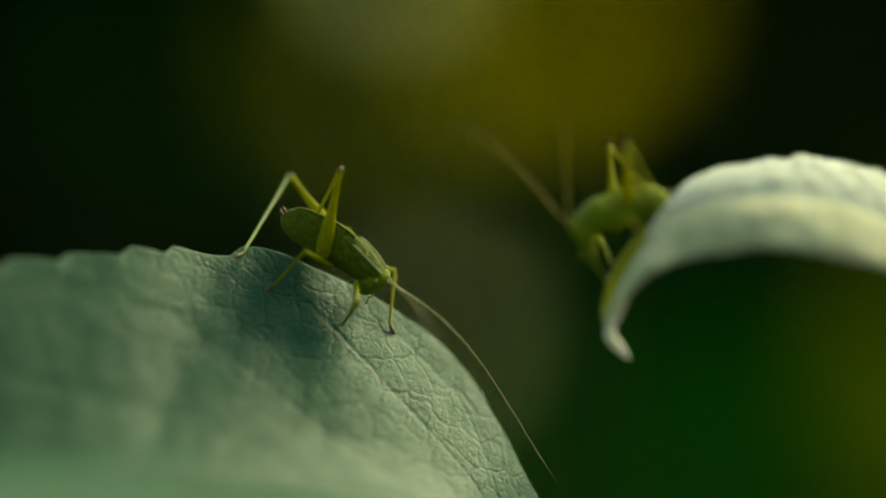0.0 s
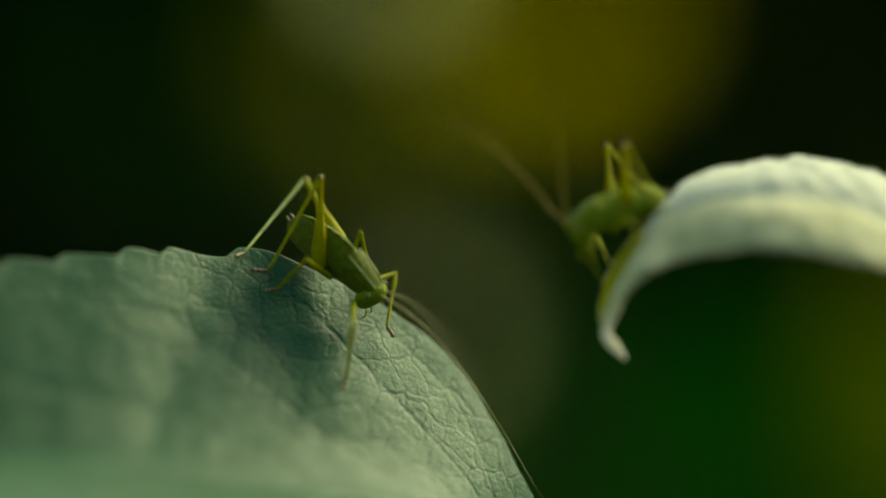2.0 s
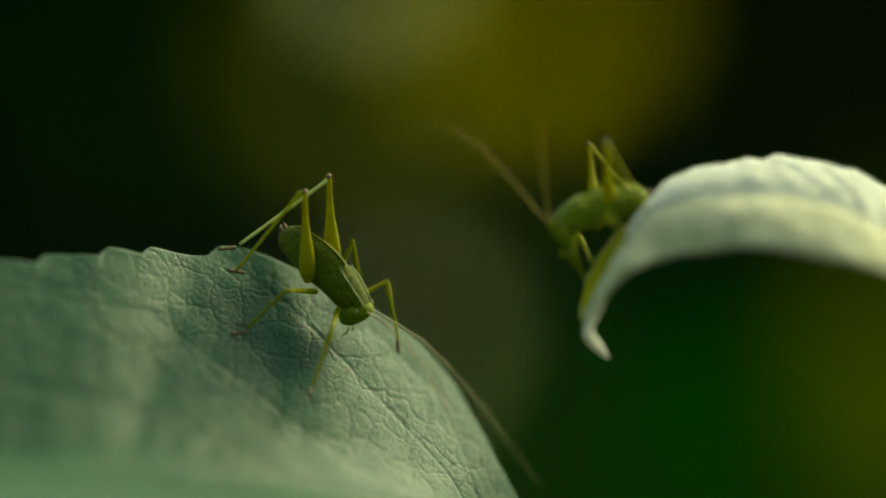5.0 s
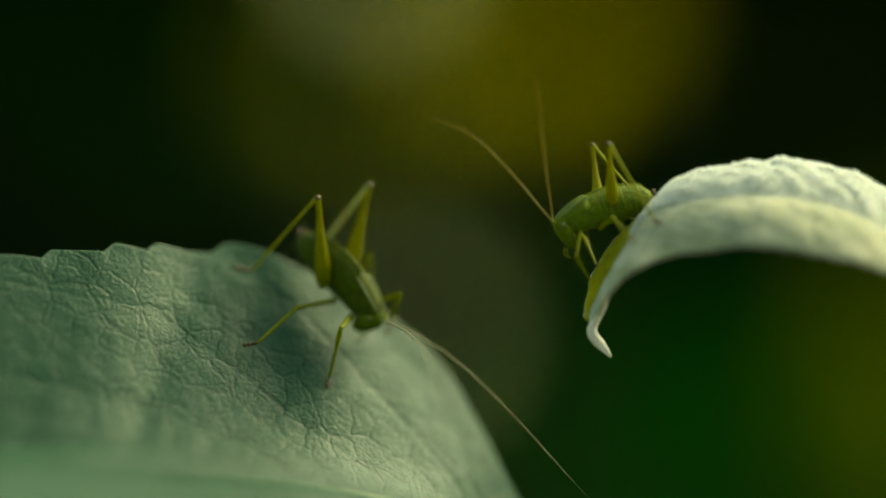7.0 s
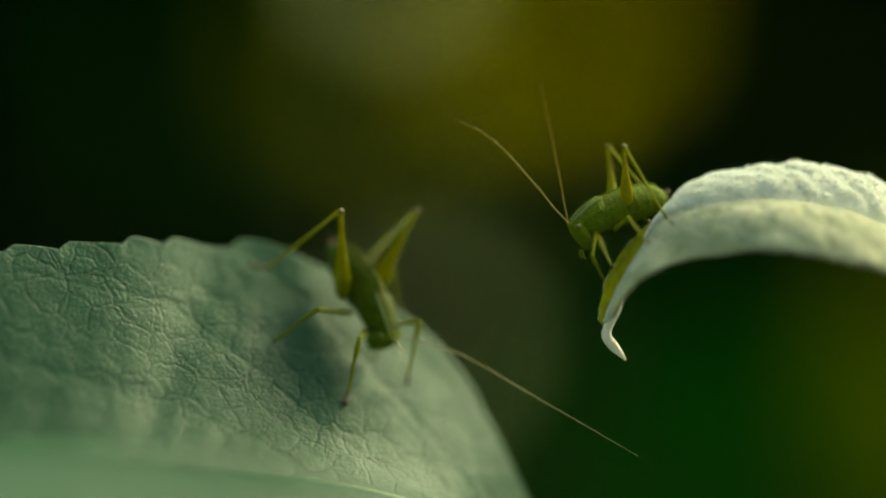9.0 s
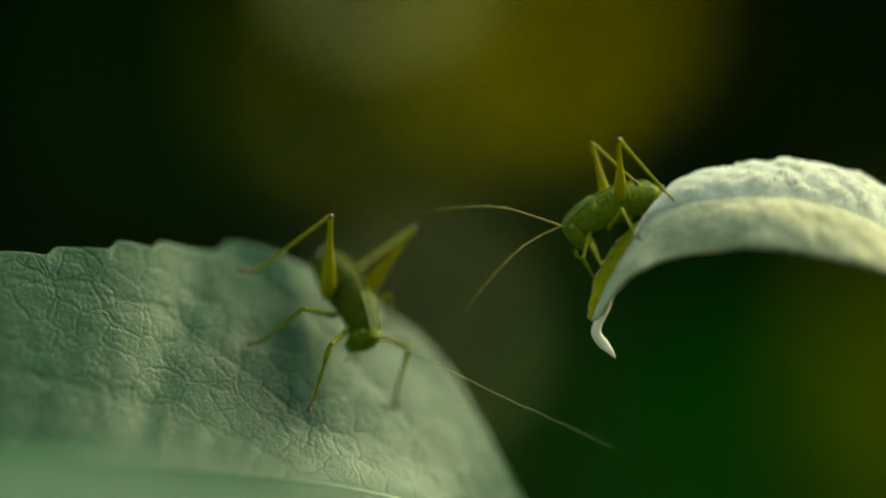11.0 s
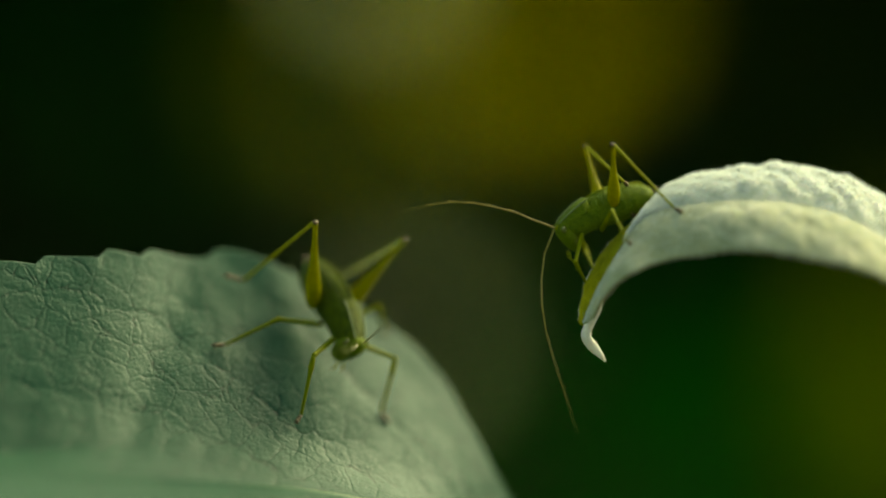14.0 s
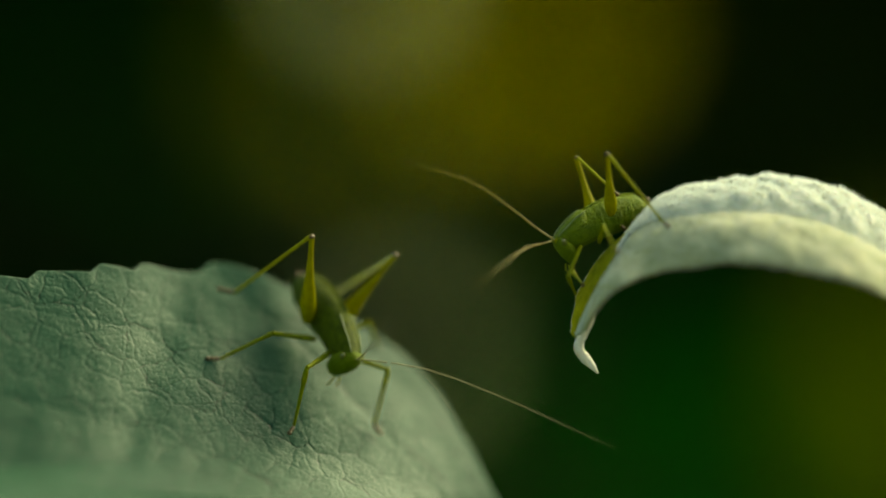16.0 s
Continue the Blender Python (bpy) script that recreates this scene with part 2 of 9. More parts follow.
VEINS = [
    [(960, 1000), (860, 850), (740, 740), (600, 610), (540, 553), (440, 460)],
    [(820, 925), (600, 785), (370, 605), (300, 550), (170, 513), (60, 480)],
    [(620, 875), (320, 735), (190, 690), (0, 615), (-200, 560)],
    [(300, 850), (100, 770), (-200, 680)],
    [(990, 1030), (900, 850), (830, 712), (770, 650), (690, 585)],
]
VEIN_LINES = [spline([((x - 784) * 0.05, (441 - z) * 0.05) for x, z in v], 160) for v in VEINS]


VEIN_POINTS = np.concatenate(VEIN_LINES)
VEIN_DEPTH = np.repeat((1.0, 0.5, 0.4, 0.3, 0.7), 160)


def vein_distance(here):
    """Millimetres across from the nearest side vein, and that vein's depth."""
    w = VEIN_POINTS - here
    d = w[:, 0] ** 2 + w[:, 1] ** 2
    k = int(np.argmin(d))
    return math.sqrt(float(d[k])), float(VEIN_DEPTH[k])


def main_relief(x, y, z, u, v):
    """Sunken veins, pillows between them and fine wrinkles, in millimetres."""
    k = 1 + y / FAR
    here = np.array((x / k, z / k))
    d, deep = vein_distance(here)
    cells, _ = noise.voronoi(Vector((x * 0.36 + z * 0.1, z * 0.30 - x * 0.12, y * 0.2)), distance_metric="DISTANCE")
    fine, _ = noise.voronoi(Vector((x * 0.95, z * 0.95, y * 0.6)), distance_metric="DISTANCE")
    h = -0.04 * deep * math.exp(-((d / 0.16) ** 2)) + 0.05 * min(d / 1.5, 1)
    h += 0.08 * min(cells[1] - cells[0], 0.25) + 0.07 * min(fine[1] - fine[0], 0.2)
    h += 0.20 * noise.noise((x * 0.11, z * 0.11, 3)) + 0.07 * noise.noise((x * 0.5, z * 0.5, 7))
    # a low fold from the upper edge down, beside a broad hollow
    across = (here[0] + 10.6) * 0.965 - (here[1] + 9.0) * -0.26
    along = min(max((here[1] + 17) / 9, 0), 1)
    h += 0.8 * math.exp(-((across / (2.6 if across < 0 else 5.0)) ** 2)) * along
    # the blade bows away towards its tip
    h -= 0.0055 * min(here[0] + 13, 0) ** 2
    # and rolls over towards its base
    roll = max(here[0] + 8, 0)
    h -= 0.013 * (roll ** 2 if roll < 11 else 22 * roll - 121) * min(1, max(0, (here[1] + 42) / 14))
    return h * min(1, v * 6)


def main_teeth(x):
    """Saw teeth along the upper edge, steep towards the leaf's tip; x in millimetres across."""
    tips = [-60.0, -55.4, -50.6, -45.8, -41.2, -36.85, -32.5, -27.4, -23.9, -18.2, -12.0]
    h = np.zeros(len(x))
    for a, b in zip(tips, tips[1:]):
        s = (x - a) / (b - a)
        tooth = np.where(s < 0.86, 0.95 * np.clip(1 - s / 0.86, 0, 1) ** 0.9, 0.0 if b == tips[-1] else 0.95 * (s - 0.86) / 0.14)
        h = np.where((s >= 0) & (s < 1), np.clip(np.nan_to_num(tooth), 0, 1), h)
    return h


broad_leaf = thing("leaf", "broad grey-green downy leaf with toothed edge and sunken veins", "leaf", pose(0.0033, 0, HEIGHT - 0.0155))
lower = thing("curled_leaf", "pale felted leaf arching over with curled pointed tip, sunlit", "leaf", pose(0.055, 0, HEIGHT - 0.01))


def settle(ob, parent):
    """Keep ob where it is, as a part of parent."""
    ob.parent = parent
    ob.matrix_parent_inverse = parent.matrix_basis.inverted()


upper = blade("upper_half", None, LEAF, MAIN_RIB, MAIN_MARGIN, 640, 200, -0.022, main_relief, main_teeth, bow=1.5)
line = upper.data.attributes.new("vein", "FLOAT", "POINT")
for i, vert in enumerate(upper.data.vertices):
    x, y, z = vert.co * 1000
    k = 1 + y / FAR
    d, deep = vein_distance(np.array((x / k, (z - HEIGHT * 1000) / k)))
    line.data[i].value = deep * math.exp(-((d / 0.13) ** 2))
for ob in (
    upper,
    blade("lower_half", None, LEAF, MAIN_RIB, LOW_MARGIN, 120, 30, 0.03, lambda x, y, z, u, v: 0.3 * noise.noise((x * 0.1, z * 0.1, 5)) * v),
    rib_tube("midrib", None, RIB, MAIN_RIB, 0.7, 0.4, lift=0.5),
    rib_tube("leaf_stalk", None, STEM, [(1010, 1060, -8), (1080, 1140, 0), (1300, 1300, 10), (1700, 1430, 10), (2150, 1500, 10)], 0.9, 1.3),
):
    settle(ob, broad_leaf)

CREST = [(1112, 636, -9), (1095, 612, -9.5), (1070, 596, -9.5), (1074, 575, -9.5), (1092, 530, -10), (1118, 478, -11), (1152, 420, -11), (1184, 380, -10.5), (1240, 360, -11.2), (1304, 351, -12), (1364, 348, -12.5),
         (1434, 353, -12.5), (1514, 369, -12.5), (1582, 401, -12.5), (1700, 470, -11), (1850, 580, -8), (1960, 680, -4)]
NEAR_EDGE = [(1112, 636, -9), (1100, 610, -10), (1082, 594, -10), (1090, 560, -11), (1106, 530, -12.5), (1134, 496, -14), (1164, 477, -15.5), (1214, 457, -15), (1274, 449, -15.5), (1334, 440, -17), (1414, 443, -18.5),
             (1494, 457, -19.5), (1582, 478, -20), (1700, 540, -18), (1850, 620, -12), (1960, 680, -4)]
FAR_EDGE = [(1112, 636, -9), (1085, 615, -8.5), (1062, 598, -8.5), (1066, 564, -8), (1076, 504, -7.5), (1103, 450, -7), (1138, 412, -6.7), (1182, 372, -6.3), (1217, 338, -7), (1266, 316, -7), (1336, 304, -6.2),
            (1384, 301, -6), (1454, 299, -6), (1514, 314, -6), (1582, 341, -6), (1700, 412, -6), (1850, 540, -4.5), (1960, 680, -4)]


def pillow(phase):
    """Height between two nerves, 0 on them and 1 half way."""
    return abs(math.sin(math.pi * phase)) ** 0.6


def felt_relief(x, y, z, u, v):
    """Quilted rows of pillows between slanting side nerves, in millimetres."""
    wob = 0.35 * noise.noise((x * 0.5, z * 0.5, y * 0.5))
    row = pillow(u * 15 + v * 2.0 + wob)
    cells, _ = noise.voronoi(Vector((x * 0.75, z * 0.6, y * 0.75)), distance_metric="DISTANCE")
    return (0.50 * row + 0.75 * min(cells[1] - cells[0], 0.45) + 0.2 * noise.noise((x * 0.2, z * 0.2, y * 0.2))) * min(1, u * 4) * min(1, v * 5)


def near_relief(x, y, z, u, v):
    """Soft dents in the near half, in millimetres."""
    row = pillow(u * 13 - v * 1.2 + 0.3 * noise.noise((x * 0.4, z * 0.4, y * 0.4)))
    return (0.12 * row + 0.20 * noise.noise((x * 0.55, z * 0.55, y * 0.55)) + 0.12 * noise.noise((x * 1.3, z * 1.3, y * 1.3))) * min(1, u * 4) * min(1, v * 5)


def tip_curl():
    """The rolled-in leaf tip, a tapering horn bent back at its end."""
    q = spline([(1108, 516, -11, 3), (1096, 545, -10.5, 6.5), (1081, 575, -9.7, 7), (1078, 594, -9.4, 7.5), (1090, 611, -9, 7.5), (1102, 624, -9, 5), (1112, 637, -9, 1.2)], 40)
    v, f = tube_data([px(*r[:3]) for r in q], q[:, 3] * 0.00006 * (1 + 0.03 * np.sin(np.arange(40) * 0.9)), 14)
    return mesh_object("curled_tip", v, f, LEAF_PALE, None, "pale rolled tapering tip")


def ragged(x):
    """A slightly uneven margin, in millimetres."""
    return np.array([0.16 * noise.noise((q * 1.1, 0, 9)) + 0.09 * noise.noise((q * 3.3, 0, 4)) for q in x])


def nerve_lines(ob, n_u, n_v, rows, slant, strength, tip_tint=0.0):
    """Mark how far each point of a blade lies on a nerve or in a groove to darken, or towards the darker tip."""
    at = ob.data.attributes.new("nerve", "FLOAT", "POINT")
    for k, vert in enumerate(ob.data.vertices):
        u, v = (k // n_v) / (n_u - 1), (k % n_v) / (n_v - 1)
        x, y, z = vert.co * 1000
        z -= HEIGHT * 1000
        wob = 0.35 * noise.noise((x * 0.5, z * 0.5, y * 0.5))
        cells, _ = noise.voronoi(Vector((x * 0.75, z * 0.6, y * 0.75)), distance_metric="DISTANCE")
        net = math.exp(-((cells[1] - cells[0]) / 0.10) ** 2) * 0.6
        # darker and greener towards the tip, unevenly
        thin = tip_tint * max(0, 1 - u / 0.36) * (0.75 + 0.5 * noise.noise((x * 0.8, y * 0.8, z * 0.8)))
        at.data[k].value = max(thin, strength * max(math.exp(-(pillow(u * rows + v * slant + wob) / 0.35) ** 2), net))


for ob in (
    blade("near_half", None, LEAF_NEAR, CREST[3:], NEAR_EDGE[3:], 260, 60, 0.10, near_relief, ragged),
    blade("far_half", None, LEAF_PALE, CREST[6:], [CREST[6]] + FAR_EDGE[8:], 300, 80, 0.07, felt_relief),
    blade("folded_edge", None, LEAF_TIP, CREST[3:9], FAR_EDGE[3:9], 120, 30, 0.08, lambda x, y, z, u, v: (0.16 * noise.noise((x * 0.9, y * 0.9, z * 0.9)) + 0.10 * noise.noise((x * 2.6, y * 2.6, z * 2.6))) * v, ragged, label="yellow-green folded edge near the tip"),
    tip_curl(),
    rib_tube("midrib", None, RIB, CREST[4:], 0.2, 0.8, lift=0.6),
    rib_tube("leaf_stalk", None, STEM, [(1950, 672, -4), (2010, 740, 0), (2150, 860, 10)], 0.9, 1.3),
):
    settle(ob, lower)
    if ob.name.startswith("far_half"):
        nerve_lines(ob, 300, 80, 15, 2.0, 0.9)
    elif ob.name.startswith("near_half"):
        nerve_lines(ob, 260, 60, 13, -1.2, 0.75, 1.0)

def edge_line(blade_name, mat, parent, r):
    """The thickened, slightly scorched rim of a blade."""
    line = EDGES[blade_name]
    v, f = tube_data(line, np.full(len(line), r / 1000), 6)
    settle(mesh_object("leaf_rim", v, f, mat, None, "thin yellowish-brown rim"), parent)


edge_line("upper_half", RIM, broad_leaf, 0.18)
edge_line("near_half", RIM, lower, 0.13)


def down(ob, count, length, seed, mat, parent):
    """Short soft hairs that stand off a blade's upper side."""
    rng = random.Random(seed)
    me = ob.data
    verts, faces = [], []
    polys = me.polygons
    for _ in range(count):
        p = polys[rng.randrange(len(polys))]
        n = p.normal if p.normal.dot(Vector((0, -0.4, 1))) > 0 else -p.normal
        c = p.center + n * 0.0001
        tip = c + (n + Vector((rng.uniform(-0.7, 0.7), rng.uniform(-0.7, 0.7), rng.uniform(-0.3, 0.7)))).normalized() * length * rng.uniform(0.5, 1.4) / 1000
        side = Vector((rng.uniform(-1, 1), rng.uniform(-1, 1), rng.uniform(-1, 1))).normalized() * 0.000034
        i = len(verts)
        verts += [c - side, c + side, (c + tip) / 2 + side * 0.8 + n * 0.00002, tip]
        faces += [(i, i + 1, i + 2), (i, i + 2, i + 3)]
    hair = mesh_object("leaf_down", verts, faces, mat, None, "short white hairs over the leaf", smooth=False)
    tagged(hair, kind="stuff")
    settle(hair, parent)


for k, (name, count) in enumerate((("far_half", 42000), ("near_half", 13000))):
    down(next(c for c in lower.children if c.name.startswith(name)), count, (0.42, 0.24)[k], 60 + k, DOWN, lower)

def fringe(line, count, length, seed, mat, parent, out):
    """Hairs that stand off a blade's edge, roughly along out."""
    rng = random.Random(seed)
    verts, faces = [], []
    for _ in range(count):
        k = rng.random() * (len(line) - 1)
        i = int(k)
        c = Vector(line[i]).lerp(Vector(line[i + 1]), k - i)
        way = (out + Vector((rng.uniform(-0.9, 0.9), rng.uniform(-0.9, 0.9), rng.uniform(-0.5, 0.6)))).normalized()
        tip = c + way * length * rng.uniform(0.4, 1.4) / 1000
        side = way.cross(Vector((rng.uniform(-1, 1), 1, rng.uniform(-1, 1)))).normalized() * 0.00003
        n = len(verts)
        verts += [c - side, c + side, (c + tip) / 2 + side * 0.8, tip]
        faces += [(n, n + 1, n + 2), (n, n + 2, n + 3)]
    hair = mesh_object("edge_down", verts, faces, mat, None, "short white hairs along the leaf's edge", smooth=False)
    settle(tagged(hair, kind="stuff"), parent)


fringe(EDGES["far_half"], 5000, 0.38, 71, DOWN, lower, Vector((-0.1, 0.1, 1)))
fringe(EDGES["near_half"], 2500, 0.22, 72, DOWN, lower, Vector((0, -0.6, -0.7)))
fringe(EDGES["folded_edge"], 900, 0.2, 73, DOWN, lower, Vector((-1, 0, 0.2)))

# ---- the plant's stem, beside the view ----
plant = thing("plant_stem", "upright green plant stem rising from the soil", "plant", pose(0.0695, 0.010, 0))
n = 40
v, f = tube_data([(0.004 * math.sin(k / 9), 0.003 * math.cos(k / 7), -0.03 + 0.67 * k / (n - 1)) for k in range(n)], np.linspace(0.005, 0.0025, n), 12)
mesh_object("stalk", v, f, STEM, plant)

# ---- background ----
def foliage(name, count, box, size, mat, label, seed):
    """A mass of small pointed leaves within a box (x0, x1, y0, y1, z0, z1), thinner towards its top."""
    rng = random.Random(seed)
    verts, faces = [], []
    for _ in range(count):
        c = Vector((rng.uniform(box[0], box[1]), rng.uniform(box[2], box[3]), box[4] + (box[5] - box[4]) * rng.random() ** 1.15))
        r = Euler((rng.uniform(-1, 1), rng.uniform(-1, 1), rng.uniform(0, 6.3))).to_matrix()
        s = size * rng.uniform(0.6, 1.3)
        i = len(verts)
        for x, y, z in ((-1, 0, 0), (-0.3, 0.42, 0.1), (0.4, 0.36, 0.12), (1, 0, -0.1), (0.4, -0.36, 0.12), (-0.3, -0.42, 0.1), (0.05, 0, 0)):
            verts.append(c + r @ Vector((x * s, y * s, z * s)))
        faces += [(i + 6, i + a, i + (a + 1) % 6) for a in range(6)]
    return tagged(mesh_object(name, verts, faces, mat), label, "foliage", kind="stuff")


foliage("hedge", 22000, (-1.6, 1.6, 2.0, 2.9, 0.0, 1.9), 0.05, HEDGE, "hedge behind the leaves, its shade put into a near-black green", 3)
# dark sheet added to close the hedge's gaps, in place of shade there
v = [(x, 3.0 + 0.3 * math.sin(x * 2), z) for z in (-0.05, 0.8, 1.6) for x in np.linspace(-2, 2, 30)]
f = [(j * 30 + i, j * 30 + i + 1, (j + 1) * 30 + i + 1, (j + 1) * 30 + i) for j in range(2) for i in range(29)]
tagged(mesh_object("backdrop", v, f, HEDGE), "dark sheet added behind the hedge, standing in for its shade", "backdrop", kind="structure")


def far_px(x, z, y):
    """A place on the camera's line of sight through (x, z) of the middle plane, y metres behind it."""
    k = (1 + y * 1000 / FAR) * 0.05 / 1000
    return Vector(((x - 784) * k, y, HEIGHT + (441 - z) * k))


def flower(name, label, at, size, petals, petal_mat, core_mat, seed):
    """An open flower on a stem from the ground, its face turned towards -y; size is its radius in metres."""
    rng = random.Random(seed)
    ob = thing(name, label, "flower", pose(at.x, at.y, 0), group="flowers in the background")
    top = at.z
    v, f = tube_data([(0.02 * math.sin(3 * q) * (1 - q), 0.012 + 0.03 * (1 - q), -0.03 + (top + 0.03) * q) for q in np.linspace(0, 1, 14)], np.linspace(0.0006, 0.00025, 14), 8)
    mesh_object("stem", v, f, STEM, ob)
    v, f = loft_disc(size * 0.26, size * 0.14)
    core = mesh_object("flower_centre", v, f, core_mat, ob)
    core.location = (0, 0, top)
    for k in range(petals):
        a = 2 * math.pi * k / petals + rng.uniform(-0.12, 0.12)
        v, f = petal_mesh(size * rng.uniform(0.9, 1.1), size * 2.6 / petals, rng.uniform(0.05, 0.3))
        p = mesh_object("petal", v, f, petal_mat, ob)
        p.matrix_basis = Matrix.Translation((0, 0, top)) @ Matrix.Rotation(a, 4, "Y")
    return ob


def loft_disc(r, h):
    """A domed disc facing -y."""
    verts, faces, n = [(0, -h, 0)], [], 16
    for j in range(1, 5):
        for k in range(n):
            a, q = 2 * math.pi * k / n, j / 4
            verts.append((r * q * math.cos(a), -h * (1 - q * q), r * q * math.sin(a)))
    faces += [(0, 1 + k, 1 + (k + 1) % n) for k in range(n)]
    for j in range(3):
        for k in range(n):
            faces.append((1 + j * n + k, 1 + (j + 1) * n + k, 1 + (j + 1) * n + (k + 1) % n, 1 + j * n + (k + 1) % n))
    return verts, faces


def petal_mesh(length, width, droop):
    verts, faces = [], []
    for i in range(7):
        q = i / 6
        w = width * (0.25 + 1.1 * math.sin(math.pi * min(q * 0.82 + 0.1, 1))) * 0.5
        for s in (-1, 0, 1):
            verts.append((s * w, droop * length * q * q - 0.12 * w * abs(s), length * (0.15 + 0.85 * q)))
    for i in range(6):
        for k in range(2):
            faces.append((i * 3 + k, i * 3 + k + 1, i * 3 + k + 4, i * 3 + k + 3))
    return verts, faces


for i, (x, z, y, r) in enumerate(((1045, 10, 0.40, 0.0069), (930, 60, 0.41, 0.0063), (700, 130, 0.414, 0.004))):
    flower("yellow_flower", "bright yellow daisy-like flower on a tall stem", far_px(x, z, y), r, 12, PETAL, OLIVE, 20 + i)
# pale heads are made up, standing in for blurred bright spots
for i, (x, z, y, r) in enumerate(((700, -105, 0.32, 0.0062), (765, 595, 0.345, 0.0046))):
    flower("pale_flower", "pale seed head on a thin stem, added to stand in for a blurred bright spot", far_px(x, z, y), r, 16, SEED, SEED, 40 + i)


def big_leaf(label, at, size, mat, lean, turn):
    """A single broad leaf on a stem from the ground."""
    ob = thing("background_leaf", label, "leaf", pose(at.x, at.y, 0))
    v, f = tube_data([(0.01 * math.sin(4 * q), 0.03 * (1 - q), -0.03 + (at.z + 0.03 - size * 0.9) * q) for q in np.linspace(0, 1, 10)], np.linspace(0.0006, 0.0003, 10), 8)
    mesh_object("stem", v, f, STEM, ob)
    verts, faces = [], []
    for i in range(13):
        q = i / 12
        w = size * 0.55 * math.sin(math.pi * q ** 0.8) + 1e-4
        for s in (-1, -0.5, 0, 0.5, 1):
            verts.append((s * w, -0.10 * size * math.sin(math.pi * q) + 0.12 * size * abs(s), size * (2 * q - 1)))
    for i in range(12):
        for k in range(4):
            faces.append((i * 5 + k, i * 5 + k + 1, i * 5 + k + 6, i * 5 + k + 5))
    b = mesh_object("leaf_blade", verts, faces, mat, ob)
    b.matrix_basis = Matrix.Translation((0.01 * math.sin(4), 0, at.z)) @ Euler((lean, 0, turn)).to_matrix().to_4x4()
    return ob


# one leaf shape, its lit and shaded looks put into OLIVE and GREEN
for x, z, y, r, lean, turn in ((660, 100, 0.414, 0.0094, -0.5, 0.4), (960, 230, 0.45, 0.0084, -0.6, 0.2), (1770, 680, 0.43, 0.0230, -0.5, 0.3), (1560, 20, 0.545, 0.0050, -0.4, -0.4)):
    big_leaf("yellowish-green leaf, its backlit tone put into the colour, out of focus", far_px(x, z, y), r, OLIVE, lean, turn)
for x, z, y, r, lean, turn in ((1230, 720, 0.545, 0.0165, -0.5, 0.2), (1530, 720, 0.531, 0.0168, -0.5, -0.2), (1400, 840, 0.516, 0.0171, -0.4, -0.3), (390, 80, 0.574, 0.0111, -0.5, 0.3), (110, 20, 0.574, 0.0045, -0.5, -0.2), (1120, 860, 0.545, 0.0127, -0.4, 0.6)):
    big_leaf("deep green leaf, its shaded tone put into the colour, out of focus", far_px(x, z, y), r, GREEN, lean, turn)

# ---- katydids ----
def mm(x, y, z, rx=0, ry=0, rz=0):
    """A pose in millimetres."""
    return pose(x / 1000, y / 1000, z / 1000, rx, ry, rz)


def up(x, y, z, rx=0, ry=0, rz=0):
    """A pose in millimetres from the group's middle, HEIGHT over the ground."""
    return pose(x / 1000, y / 1000, z / 1000 + HEIGHT, rx, ry, rz)


def sway(turn, x, z):
    """The broad leaf's pose: turned about a point and shifted by millimetres, both fitted to the camera's view."""
    return pose(0.0033 + x / 1000, 0, HEIGHT - 0.0155 + z / 1000, 0, turn, 0)


FEMUR = mottled("katydid_femur", (0.22, 0.21, 0.001), (0.38, 0.35, 0.004), 1500, rough=0.5, bump=0.25, gloss=0.14, through_light=0.5)
TIBIA = mottled("katydid_shin", (0.24, 0.25, 0.006), (0.42, 0.41, 0.0208), 1500, rough=0.5, bump=0.25, gloss=0.16, through_light=0.45)
# paler copy of TIBIA: sunlight on one hind shin, put into its colour
TIBIA_LIT = mottled("katydid_pale_shin", (0.27, 0.31, 0.12), (0.44, 0.46, 0.22), 1500, rough=0.4, bump=0.25, gloss=0.35, inner=0.8)
LIMB = mottled("katydid_green_limb", (0.19, 0.21, 0.002), (0.34, 0.345, 0.0044), 1500, rough=0.5, bump=0.25, gloss=0.16, through_light=0.45)
BROWN = mottled("katydid_brown", (0.05, 0.028, 0.007), (0.15, 0.085, 0.022), 2500, rough=0.5, bump=0.3)
KEEL = mottled("pale_keel", (0.12, 0.16, 0.03), (0.26, 0.29, 0.10), 1800, rough=0.4)
EYE = mottled("dark_eye", (0.10, 0.10, 0.02), (0.17, 0.16, 0.03), 3000, rough=0.25)
FEELER_BROWN = mottled("antenna_warm_brown", (0.20, 0.14, 0.015), (0.50, 0.39, 0.10), 3000, rough=0.5, through_light=0.3)
FEELER = mottled("antenna_brown", (0.16, 0.12, 0.03), (0.46, 0.40, 0.20), 3000, rough=0.5)


def loft(sections, sides=28, power=2.0):
    """A closed body through cross-sections (x, middle y, middle z, half width, half height)."""
    verts, faces = [], []
    for x, cy, cz, w, h in sections:
        for k in range(sides):
            a = 2 * math.pi * k / sides
            c, s = math.cos(a), math.sin(a)
            verts.append((x, cy + w * math.copysign(abs(c) ** (2 / power), c), cz + h * math.copysign(abs(s) ** (2 / power), s)))
    n = len(sections)
    for i in range(n - 1):
        for k in range(sides):
            faces.append((i * sides + k, i * sides + (k + 1) % sides, (i + 1) * sides + (k + 1) % sides, (i + 1) * sides + k))
    faces.append(tuple(range(sides))[::-1])
    faces.append(tuple((n - 1) * sides + k for k in range(sides)))
    return verts, faces


